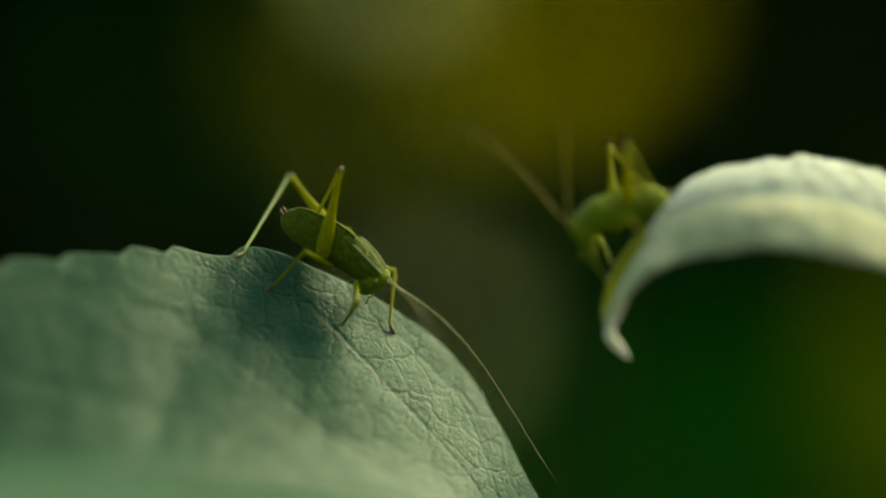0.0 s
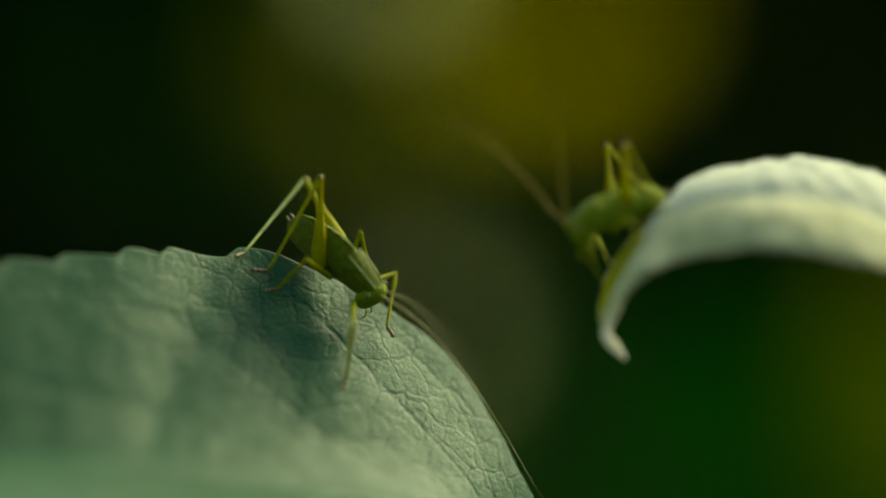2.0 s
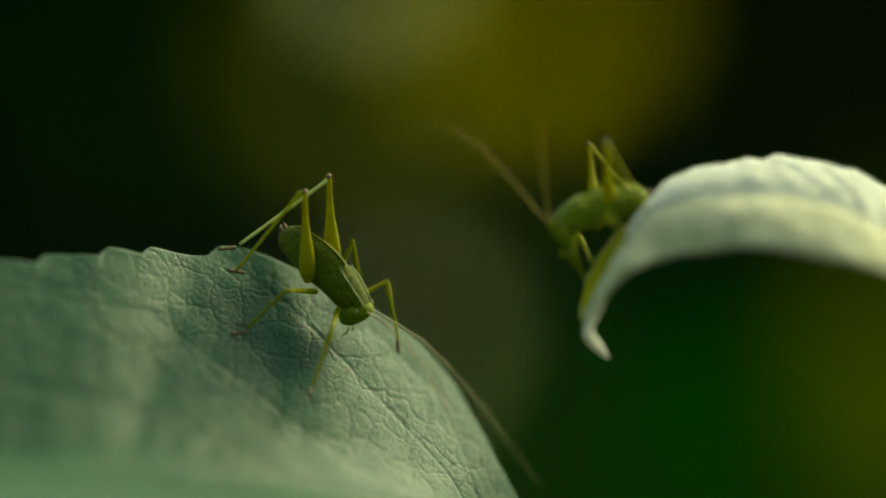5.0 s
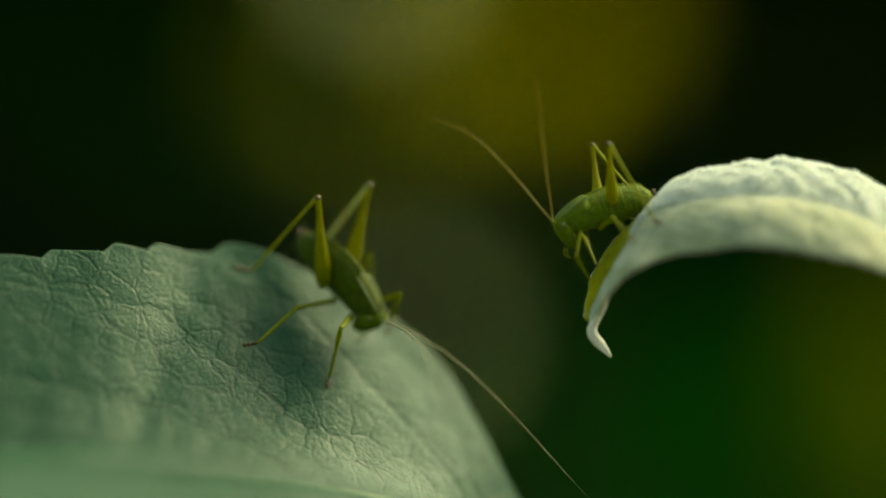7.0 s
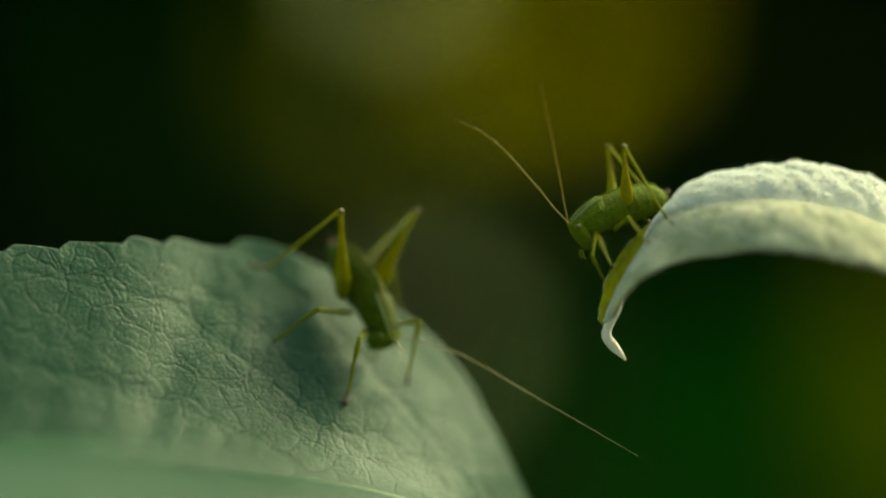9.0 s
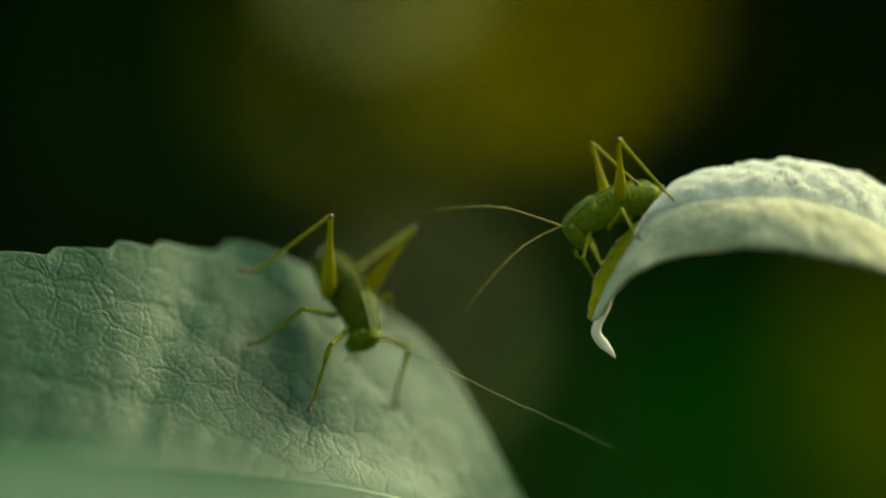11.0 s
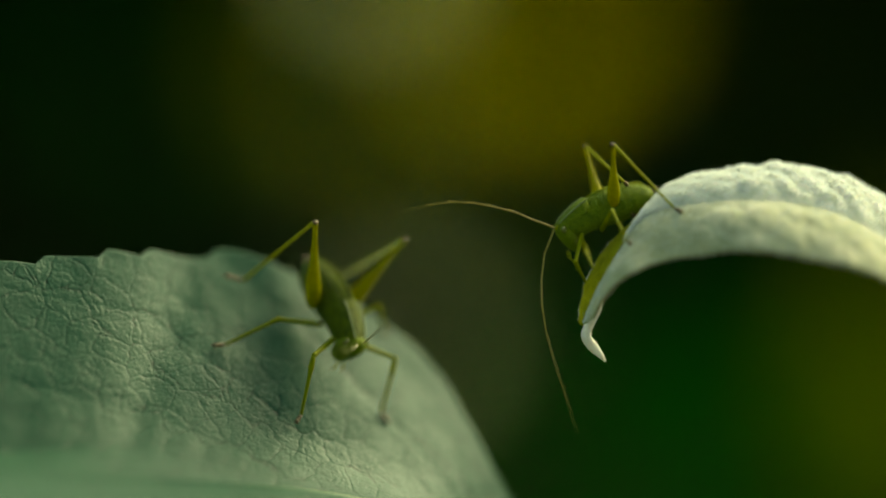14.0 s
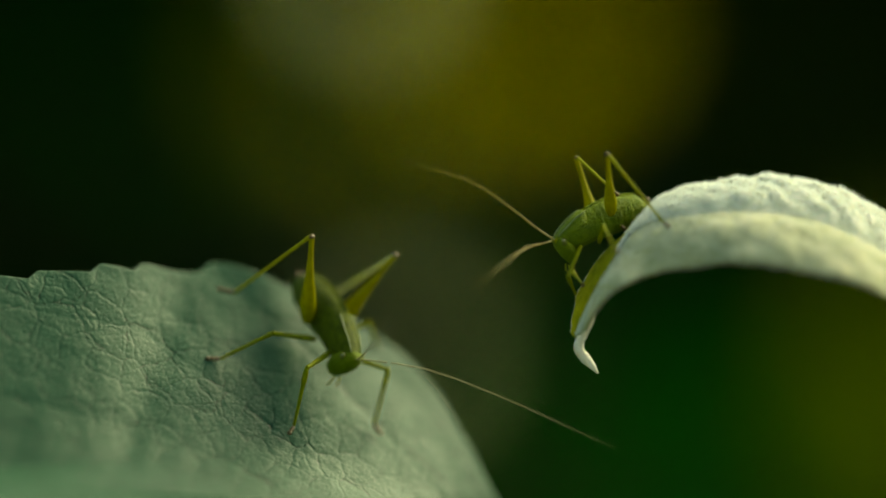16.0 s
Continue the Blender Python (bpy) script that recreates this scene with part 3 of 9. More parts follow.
def limb(name, length, profile, mat, parent, spines=0, flat=1.0):
    """A limb segment along +x, from (place along, radius) pairs in parts of its length and millimetres."""
    at = np.linspace(0, 1, 26)
    r = np.interp(at, [p[0] for p in profile], [p[1] for p in profile])
    v, f = loft([(a * length / 1000, 0, 0, q * flat / 1000, q / 1000) for a, q in zip(at, r)], 10)
    for i in range(spines):
        a = 0.18 + 0.75 * i / max(spines - 1, 1)
        for side in (-1, 1):
            q = np.interp(a, [p[0] for p in profile], [p[1] for p in profile]) / 1000
            x, k = a * length / 1000, len(v)
            v += [(x - 0.00006, side * q * 0.6, -q * 0.7), (x + 0.00008, side * q * 0.6, -q * 0.7), (x, side * q * 0.9, -q * 0.5), (x + 0.00018, side * q * 1.4, -q * 1.35)]
            f += [(k, k + 1, k + 3), (k + 1, k + 2, k + 3), (k + 2, k, k + 3)]
    return mesh_object(name, v, f, mat, parent)


class Katydid:
    """A young katydid: root at its tail's end, +x to its head, +z to its back."""

    def __init__(self, length, scale, label, near_left, skin, slim=1.0, hind=None):
        L = length / 1000
        self.root = thing("katydid", label, "insect", group="katydids on leaves")
        self.legs, self.antennae = {}, {}
        side_y = 1 if near_left else -1
        # abdomen and chest, with shallow rings
        key = [(0.0, 0.035, -0.035, 0.03), (0.015, 0.075, -0.07, 0.06), (0.05, 0.125, -0.105, 0.09), (0.1, 0.165, -0.13, 0.11), (0.2, 0.200, -0.15, 0.126), (0.38, 0.228, -0.165, 0.14),
               (0.5, 0.228, -0.165, 0.138), (0.6, 0.21, -0.155, 0.128), (0.7, 0.18, -0.165, 0.12), (0.8, 0.14, -0.17, 0.11), (0.9, 0.075, -0.14, 0.09), (0.95, 0.035, -0.06, 0.06)]
        at = np.linspace(0, 0.95, 110)
        top, low, wid = (np.interp(at, [k[0] for k in key], [k[i] for k in key]) for i in (1, 2, 3))
        for s in (top, low, wid):
            s[4:-4] = np.convolve(s, np.ones(9) / 9, "valid")
        rows_ = []
        for a, t, b, w in zip(at, top, low, wid):
            ring = 1 - 0.03 * math.exp(-((((a - 0.02) / 0.064) % 1 - 0.5) / 0.13) ** 2) if a < 0.62 else 1
            rows_.append((a * L, 0, (t + b) / 2 * L, w * ring * slim * L, (t - b) / 2 * ring * slim * L))
        v, f = loft(rows_, 32, 1.85)
        mesh_object("body", v, f, skin, self.root)
        # ridge of small points along the back
        v, f = loft([(a * L, 0, (np.interp(a, at, top) * (1 + slim) / 2 + np.interp(a, at, low) * (1 - slim) / 2 + 0.002) * L, 0.010 * L, (0.010 + 0.010 * (i % 2)) * L) for i, a in enumerate(np.linspace(0.08, 0.64, 34))], 8)
        mesh_object("back_ridge", v, f, skin, self.root)
        # saddle over the chest
        v, f = loft([(a * L, 0, (t * 0.5 - 0.03 + 0.008) * L, w * slim * L, (t * 0.5 + 0.03 + 0.002) * slim ** 0.5 * L) for a, t, w in
                     ((0.655, 0.19, 0.10), (0.67, 0.192, 0.116), (0.74, 0.172, 0.115), (0.82, 0.134, 0.106), (0.9, 0.088, 0.1), (0.965, 0.04, 0.082), (0.975, 0.034, 0.06))], 28, 1.9)
        mesh_object("pronotum", v, f, skin, self.root, "smooth green saddle with pale edges")
        for side in (-1, 1):
            path = [((a) * L, side * y * L, z * L) for a, y, z in ((0.655, 0.066, 0.182), (0.74, 0.072, 0.158), (0.82, 0.07, 0.125), (0.9, 0.062, 0.085), (0.97, 0.05, 0.04))]
            v, f = tube_data(spline(path, 40), 0.007 * L * (1 + 0.35 * np.sin(np.arange(40) * 1.9)), 8)
            mesh_object("keel", v, f, KEEL, self.root, "pale ridge along the saddle")
        # head, bent down
        head = [(0.955, 0.05, 0.03, 0.03), (0.965, 0.02, 0.07, 0.085), (0.955, -0.04, 0.095, 0.115), (0.935, -0.11, 0.097, 0.12), (0.912, -0.18, 0.085, 0.105), (0.90, -0.235, 0.062, 0.075), (0.90, -0.275, 0.03, 0.035)]
        v, f = [], []
        for i, (a, z, w, d) in enumerate(head):
            for k in range(20):
                q = 2 * math.pi * k / 20
                v.append((a * L - 0.02 * L + d * 0.95 * slim ** 2 * L * math.cos(q), w * 1.3 * slim * L * math.sin(q), z * L + 0.12 * d * L * math.cos(q)))
        for i in range(len(head) - 1):
            for k in range(20):
                f.append((i * 20 + k, (i + 1) * 20 + k, (i + 1) * 20 + (k + 1) % 20, i * 20 + (k + 1) % 20))
        f += [tuple(range(20)), tuple((len(head) - 1) * 20 + k for k in range(20))[::-1]]
        h = mesh_object("head", v, f, HEAD, self.root)
        sub = h.modifiers.new("round", "SUBSURF")
        sub.levels = sub.render_levels = 1
        for side in (-1, 1):
            v, f = loft([(0.955 * L + 0.026 * L * math.cos(a), side * 0.108 * L, -0.015 * L, 0.022 * L * math.sin(a) + 1e-6, 0.034 * L * math.sin(a) + 1e-6) for a in np.linspace(0.05, math.pi - 0.05, 12)], 14)
            mesh_object("eye", v, f, EYE, h)
            v, f = tube_data([(0.94 * L, side * 0.03 * L, -0.25 * L), (0.95 * L, side * 0.045 * L, -0.31 * L), (0.93 * L, side * 0.05 * L, -0.345 * L)], [0.008 * L, 0.007 * L, 0.004 * L], 8)
            mesh_object("palp", v, f, LIMB, h)
            v, f = tube_data([(0.02 * L, side * 0.022 * L, 0.03 * L), (-0.02 * L, side * 0.03 * L, 0.055 * L), (-0.035 * L, side * 0.02 * L, 0.075 * L)], [0.016 * L, 0.014 * L, 0.005 * L], 8)
            mesh_object("tail_feeler", v, f, BROWN, self.root, "short reddish-brown tail feeler")
        v, f = loft([(a * L, 0, z * L, r * L, r * L) for a, z, r in ((-0.012, 0.0, 0.012), (0.0, 0.0, 0.026), (0.018, 0.002, 0.032), (0.03, 0.004, 0.03))], 12)
        mesh_object("tail_plate", v, f, BROWN, self.root, "brown tail end")
        # legs
        sizes = {"hind": (173, 198, 36), "middle": (92, 106, 28), "fore": (86, 110, 24)}
        shapes = {
            "hind": ([(0, 0.42), (0.08, 0.74), (0.2, 0.84), (0.35, 0.68), (0.55, 0.41), (0.75, 0.28), (0.93, 0.25), (0.975, 0.32), (1, 0.2)], [(0, 0.17), (0.03, 0.23), (0.1, 0.165), (0.6, 0.14), (0.97, 0.14), (1, 0.1)], 12),
            "middle": ([(0, 0.26), (0.15, 0.30), (0.6, 0.23), (0.93, 0.2), (0.97, 0.26), (1, 0.18)], [(0, 0.17), (0.05, 0.22), (0.15, 0.16), (0.95, 0.13), (1, 0.1)], 5),
            "fore": ([(0, 0.26), (0.15, 0.29), (0.6, 0.23), (0.93, 0.2), (0.97, 0.26), (1, 0.18)], [(0, 0.17), (0.08, 0.23), (0.2, 0.25), (0.35, 0.16), (0.95, 0.13), (1, 0.1)], 5),
        }
        for pair, (a, b, c) in sizes.items():
            upper, shin, spines = shapes[pair]
            for where in ("near", "off"):
                m = {}
                thigh, shank = hind[where] if hind and pair == "hind" else (a * 0.05 * scale, b * 0.05 * scale)
                m["femur"] = limb("femur", thigh, [(q, r * scale * slim) for q, r in upper], FEMUR if pair == "hind" else LIMB, self.root, 0, 0.9)
                m["tibia"] = limb("tibia", shank, [(q, r * scale * slim) for q, r in shin], LIMB if pair != "hind" else TIBIA_LIT if where == "off" and not near_left else TIBIA, self.root, spines)
                m["tarsus"] = limb("tarsus", c * 0.05 * scale, [(q, r * scale) for q, r in ((0, 0.10), (0.1, 0.16), (0.28, 0.19), (0.36, 0.13), (0.5, 0.20), (0.6, 0.13), (0.75, 0.22), (0.86, 0.18), (0.92, 0.08), (1, 0.03))], BROWN, self.root)
                knee = limb("knee", 0.5 * scale, [(0, 0.05), (0.25, 0.27 * scale if pair == "hind" else 0.22 * scale), (0.7, 0.29 * scale if pair == "hind" else 0.22 * scale), (1, 0.06)], BROWN if pair == "hind" else LIMB, m["femur"])
                knee.location = ((thigh - 0.36 * scale) / 1000, 0, 0.00002)
                self.legs[f"{pair} {where}"] = m
        # antennae in stiff pieces
        reach = (420 if near_left else 500) * 0.05 / 8
        for where, side in (("near", side_y), ("off", -side_y)):
            row = []
            thick = (0.098 if near_left else 0.080) * scale
            for i in range(8):
                r0, r1 = thick * (1 - i / 8.6) ** 0.8, thick * (1 - (i + 1) / 8.6) ** 0.8
                n = 22
                prof = [(q / n, (r0 + (r1 - r0) * q / n) * (1.0 if q % 2 else 0.8)) for q in range(n + 1)]
                at_, r_ = [p[0] for p in prof], [p[1] for p in prof]
                v, f = loft([(x * reach / 1000, 0, 0, q / 1000, q / 1000) for x, q in zip(at_, r_)], 8)
                row.append(mesh_object("antenna_piece", v, f, FEELER_BROWN if near_left else FEELER, self.root))
            self.antennae[where] = row
            v, f = loft([(x * L, side * 0.03 * L, z * L, r * L, r * L) for x, z, r in ((0.96, 0.012, 0.02), (0.985, 0.008, 0.024), (1.005, 0.003, 0.02), (1.015, 0.0, 0.012))], 12)
            mesh_object("antenna_base", v, f, FEMUR, self.root)


walker = Katydid(10.7, 1.0, "young green katydid with yellowish legs, walking on the broad leaf", False, BODY)
percher = Katydid(9.5, 0.89, "young green katydid with long antennae, perched on the curled leaf", True, BODY_LIGHT, 0.88, {"near": (6.4, 7.9), "off": (6.5, 6.1)})




# ---- movement ----
def motions():
    """Everything that moves, posed to fit the camera's view: the broad leaf sways, and the two katydids walk, turn and
    wave their antennae.
    """
    walk(broad_leaf, [(0, sway(0.052, 0.056, -0.016)), (0.5, sway(-0.105, 0.001, 0.027)), (1, sway(-0.066, -0.059, 0.012)), (1.5, sway(0.000, -0.000, -0.000)), (2, sway(0.070, 0.033, -0.035)), (2.5, sway(0.027, -0.073, -0.080)), (3, sway(-0.275, 0.003, -0.004)), (3.5, sway(-0.322, -0.091, 0.040)), (4, sway(-0.422, -0.043, 0.052)), (6.5, sway(-0.166, -0.347, 0.208)), (7, sway(0.192, -0.475, 0.146)), (7.5, sway(0.293, -0.531, 0.253)), (8, sway(0.735, -0.508, 0.314)), (8.5, sway(1.033, -0.392, 0.464)), (9, sway(1.441, -0.673, 0.434)), (11.5, sway(0.282, -0.625, 0.237)), (12, sway(0.320, -0.569, 0.136)), (12.5, sway(-0.025, -0.675, 0.219)), (13, sway(0.081, -0.629, 0.190)), (13.5, sway(0.038, -0.526, 0.262)), (14, sway(0.044, -0.622, 0.087)), (14.5, sway(-0.216, -0.664, 0.160)), (15, sway(-0.305, -0.640, 0.046)), (15.5, sway(-0.231, -0.424, 0.096)), (16, sway(-0.268, -0.441, 0.005))])
    walk(walker.root, [(0, up(-14.27, 1.20, 2.84, 36.6, 30.0, -8.7)), (0.5, up(-13.87, 2.28, 2.62, 34.2, 30.8, -23.5)), (1, up(-13.86, 1.77, 2.62, 39.8, 34.0, -18.3)), (1.5, up(-13.56, 2.05, 2.29, 31.3, 33.0, -22.7)), (2, up(-13.33, 1.95, 2.32, 33.2, 34.6, -22.7)), (2.5, up(-13.37, 1.78, 2.27, 32.6, 36.2, -21.6)), (3, up(-13.06, 1.69, 2.17, 30.1, 37.2, -21.5)), (3.5, up(-13.03, 0.06, 1.94, 45.9, 39.2, 0.0)), (4, up(-12.93, 0.79, 1.74, 38.0, 39.0, -11.0)), (6.5, up(-11.79, 0.81, 1.00, 23.6, 41.3, -23.4)), (7, up(-11.53, 0.46, 0.97, 25.1, 42.4, -21.1)), (7.5, up(-11.23, 0.55, 0.98, 27.3, 44.3, -26.2)), (8, up(-10.75, 0.65, 0.96, 21.7, 46.2, -32.0)), (8.5, up(-10.49, 0.39, 0.65, 19.4, 47.7, -31.6)), (9, up(-10.11, 0.34, 0.42, 14.4, 49.3, -35.3)), (11.5, up(-10.26, 0.25, -0.92, -11.4, 40.5, -52.2)), (12, up(-10.33, 0.22, -1.02, -7.9, 41.6, -52.9)), (12.5, up(-10.56, 0.26, -1.12, -1.4, 41.6, -53.7)), (13, up(-10.63, 0.28, -1.24, -1.5, 40.9, -53.3)), (13.5, up(-10.52, 0.27, -1.21, -0.6, 41.2, -53.5)), (14, up(-10.59, 0.21, -1.17, -7.0, 41.2, -52.2)), (14.5, up(-10.72, 0.32, -1.38, -10.0, 39.8, -53.1)), (15, up(-10.60, 0.17, -1.43, -6.8, 41.5, -51.5)), (16, up(-10.53, 0.15, -1.49, -6.5, 40.4, -50.1))])
    walk(walker.legs["hind near"]["femur"], [(0, mm(5.09, -1.76, -0.47, -0.0, -65.5, 126.5)), (0.5, mm(5.07, -1.76, -0.46, -13.1, -63.1, 140.9)), (1, mm(5.14, -1.82, -0.64, -14.3, -51.0, 141.9)), (1.5, mm(5.14, -1.82, -0.64, -19.7, -60.1, 148.6)), (2, mm(5.14, -1.82, -0.64, -20.4, -59.6, 149.3)), (2.5, mm(5.14, -1.82, -0.64, -28.9, -64.0, 159.1)), (3, mm(5.14, -1.82, -0.64, -37.9, -65.5, 169.1)), (3.5, mm(5.14, -1.82, -0.64, -29.9, -47.5, 158.7)), (4, mm(5.14, -1.82, -0.64, -33.9, -56.3, 163.5)), (6.5, mm(5.14, -1.82, -0.64, -49.5, -57.6, -177.3)), (7, mm(5.14, -1.82, -0.64, -47.5, -55.3, -179.7)), (7.5, mm(5.14, -1.82, -0.64, -43.9, -54.5, 175.8)), (8, mm(5.14, -1.82, -0.64, -52.2, -56.5, -173.9)), (8.5, mm(5.14, -1.82, -0.64, -55.1, -56.8, -170.5)), (9, mm(5.14, -1.82, -0.64, -59.9, -56.0, -164.7)), (11.5, mm(5.14, -1.82, -0.64, -103.1, -59.0, -114.0)), (12, mm(5.14, -1.82, -0.64, -92.8, -62.0, -125.7)), (12.5, mm(5.14, -1.82, -0.64, -75.2, -66.7, -144.8)), (13, mm(5.14, -1.82, -0.64, -72.4, -66.6, -147.8)), (13.5, mm(5.14, -1.82, -0.64, -70.7, -66.8, -149.7)), (14, mm(5.14, -1.82, -0.64, -90.5, -62.3, -127.3)), (14.5, mm(5.14, -1.82, -0.64, -96.8, -61.6, -120.1)), (15, mm(5.14, -1.82, -0.64, -86.9, -60.8, -131.5)), (16, mm(5.14, -1.82, -0.64, -89.4, -63.2, -128.6))])
    walk(walker.legs["hind near"]["tibia"], [(0, mm(2.96, 1.13, 7.40, 118.7, 80.8, 119.0)), (0.5, mm(2.03, 0.70, 7.25, -105.2, 66.8, -104.0)), (1, mm(0.85, 1.54, 6.08, -86.2, 48.2, -79.6)), (1.5, mm(1.45, 0.43, 6.85, -90.6, 58.1, -84.7)), (2, mm(1.37, 0.42, 6.82, -91.3, 59.6, -85.5)), (2.5, mm(1.60, -0.47, 7.13, -92.5, 64.9, -86.9)), (3, mm(1.62, -1.14, 7.23, -92.9, 66.4, -87.3)), (3.5, mm(-0.31, 0.31, 5.73, -79.9, 68.0, -73.3)), (4, mm(0.53, -0.46, 6.55, -91.8, 66.5, -86.3)), (6.5, mm(0.51, -2.04, 6.66, -117.1, 75.4, -112.3)), (7, mm(0.21, -1.84, 6.47, -112.2, 74.5, -107.3)), (7.5, mm(0.12, -1.46, 6.40, -106.5, 69.4, -101.3)), (8, mm(0.39, -2.32, 6.57, -109.7, 71.1, -104.6)), (8.5, mm(0.47, -2.60, 6.60, -123.3, 74.6, -118.7)), (9, mm(0.47, -3.10, 6.53, -128.6, 74.4, -124.3)), (11.5, mm(3.33, -5.89, 6.77, 178.6, 71.7, -178.1)), (12, mm(2.77, -5.11, 7.00, -165.4, 73.2, -161.2)), (12.5, mm(2.34, -3.79, 7.30, -150.0, 70.4, -145.1)), (13, mm(2.23, -3.65, 7.30, -146.9, 70.3, -141.8)), (13.5, mm(2.20, -3.54, 7.31, -149.4, 70.2, -144.5)), (14, mm(2.70, -5.02, 7.01, -166.7, 73.8, -162.7)), (14.5, mm(3.07, -5.38, 6.97, -173.6, 72.0, -169.9)), (15, mm(2.34, -4.98, 6.91, -169.5, 73.5, -165.6)), (16, mm(2.70, -4.87, 7.08, -162.5, 71.3, -158.2))])
    walk(walker.legs["hind near"]["tarsus"], [(0, mm(2.18, 2.52, -2.37, 0.0, -6.0, -82.2)), (0.5, mm(1.08, -3.08, -1.85, 2.4, 2.8, -105.7)), (1, mm(2.05, -4.95, -1.30, 1.6, -17.2, -123.2)), (1.5, mm(1.94, -4.78, -1.55, 0.4, -13.6, -119.2)), (2, mm(1.76, -4.58, -1.72, 2.0, -7.3, -126.0)), (2.5, mm(1.82, -4.66, -1.83, 3.6, 17.5, -136.3)), (3, mm(1.81, -5.10, -1.84, -3.8, 32.2, -160.0)), (3.5, mm(0.76, -3.25, -3.45, -7.9, 42.7, -167.5)), (4, mm(0.79, -4.39, -2.53, -12.1, 37.5, -173.6)), (6.5, mm(-0.44, -4.35, -2.92, 7.2, 15.1, -143.9)), (7, mm(-0.57, -4.38, -3.07, 6.1, 13.1, -147.8)), (7.5, mm(-0.56, -4.87, -2.87, 6.3, 5.4, -147.1)), (8, mm(-0.42, -5.43, -2.79, 5.7, 11.3, -153.3)), (8.5, mm(-0.79, -4.91, -2.94, 7.5, 7.3, -144.2)), (9, mm(-1.03, -5.30, -3.00, 6.5, 29.4, -154.3)), (11.5, mm(0.23, -5.99, -2.63, 19.7, 27.0, -125.2)), (12, mm(0.06, -6.03, -2.48, 15.7, 18.1, -134.3)), (12.5, mm(-0.38, -5.69, -2.02, 18.2, 11.8, -125.9)), (13, mm(-0.39, -5.71, -2.02, 14.6, 16.6, -140.5)), (13.5, mm(-0.54, -5.49, -2.00, 18.1, 9.4, -127.1)), (14, mm(0.05, -5.84, -2.49, 17.6, 13.7, -129.8)), (14.5, mm(0.06, -5.92, -2.45, 13.3, 27.0, -146.0)), (15, mm(-0.39, -5.68, -2.58, 20.4, 15.5, -129.5)), (16, mm(-0.25, -6.05, -2.30, 13.0, 25.9, -152.3))])
    walk(walker.legs["hind off"]["femur"], [(0, mm(5.35, 1.69, -0.64, -0.0, 0.4, 149.3)), (0.5, mm(5.14, 1.82, -0.64, 0.1, -7.4, 160.6)), (1, mm(5.41, 1.70, -0.65, 0.6, -1.3, 156.5)), (1.5, mm(5.14, 1.82, -0.64, 0.6, -7.5, 157.1)), (2, mm(5.29, 1.75, -0.66, 0.7, -6.2, 156.3)), (2.5, mm(5.78, 1.58, -0.88, 0.4, -19.4, 159.5)), (3, mm(5.67, 1.67, -0.96, -1.2, -29.7, 164.2)), (3.5, mm(5.14, 1.82, -0.64, -7.7, -45.8, 176.7)), (4, mm(5.14, 1.82, -0.64, -11.1, -51.3, -178.6)), (6.5, mm(5.11, 1.83, -0.59, 12.9, -60.6, 151.2)), (7, mm(5.14, 1.82, -0.64, 14.3, -61.9, 149.5)), (7.5, mm(5.14, 1.82, -0.64, 25.1, -65.9, 137.3)), (8, mm(5.14, 1.82, -0.64, 23.3, -66.3, 139.2)), (8.5, mm(5.14, 1.82, -0.64, 29.6, -63.2, 132.3)), (9, mm(5.14, 1.82, -0.64, 27.5, -63.5, 134.7)), (11.5, mm(5.13, 1.83, -0.56, 39.8, -76.4, 122.1)), (12, mm(5.14, 1.82, -0.64, 46.6, -72.4, 115.2)), (12.5, mm(5.14, 1.82, -0.64, 57.6, -68.6, 103.4)), (13, mm(5.14, 1.82, -0.64, 62.2, -69.5, 98.5)), (13.5, mm(5.14, 1.82, -0.64, 63.5, -69.2, 97.1)), (14, mm(5.14, 1.82, -0.64, 53.9, -71.0, 107.3)), (14.5, mm(5.14, 1.82, -0.64, 62.2, -76.5, 98.8)), (15, mm(5.14, 1.82, -0.64, 60.4, -76.6, 100.6)), (16, mm(5.14, 1.82, -0.64, 66.6, -78.7, 94.3))])
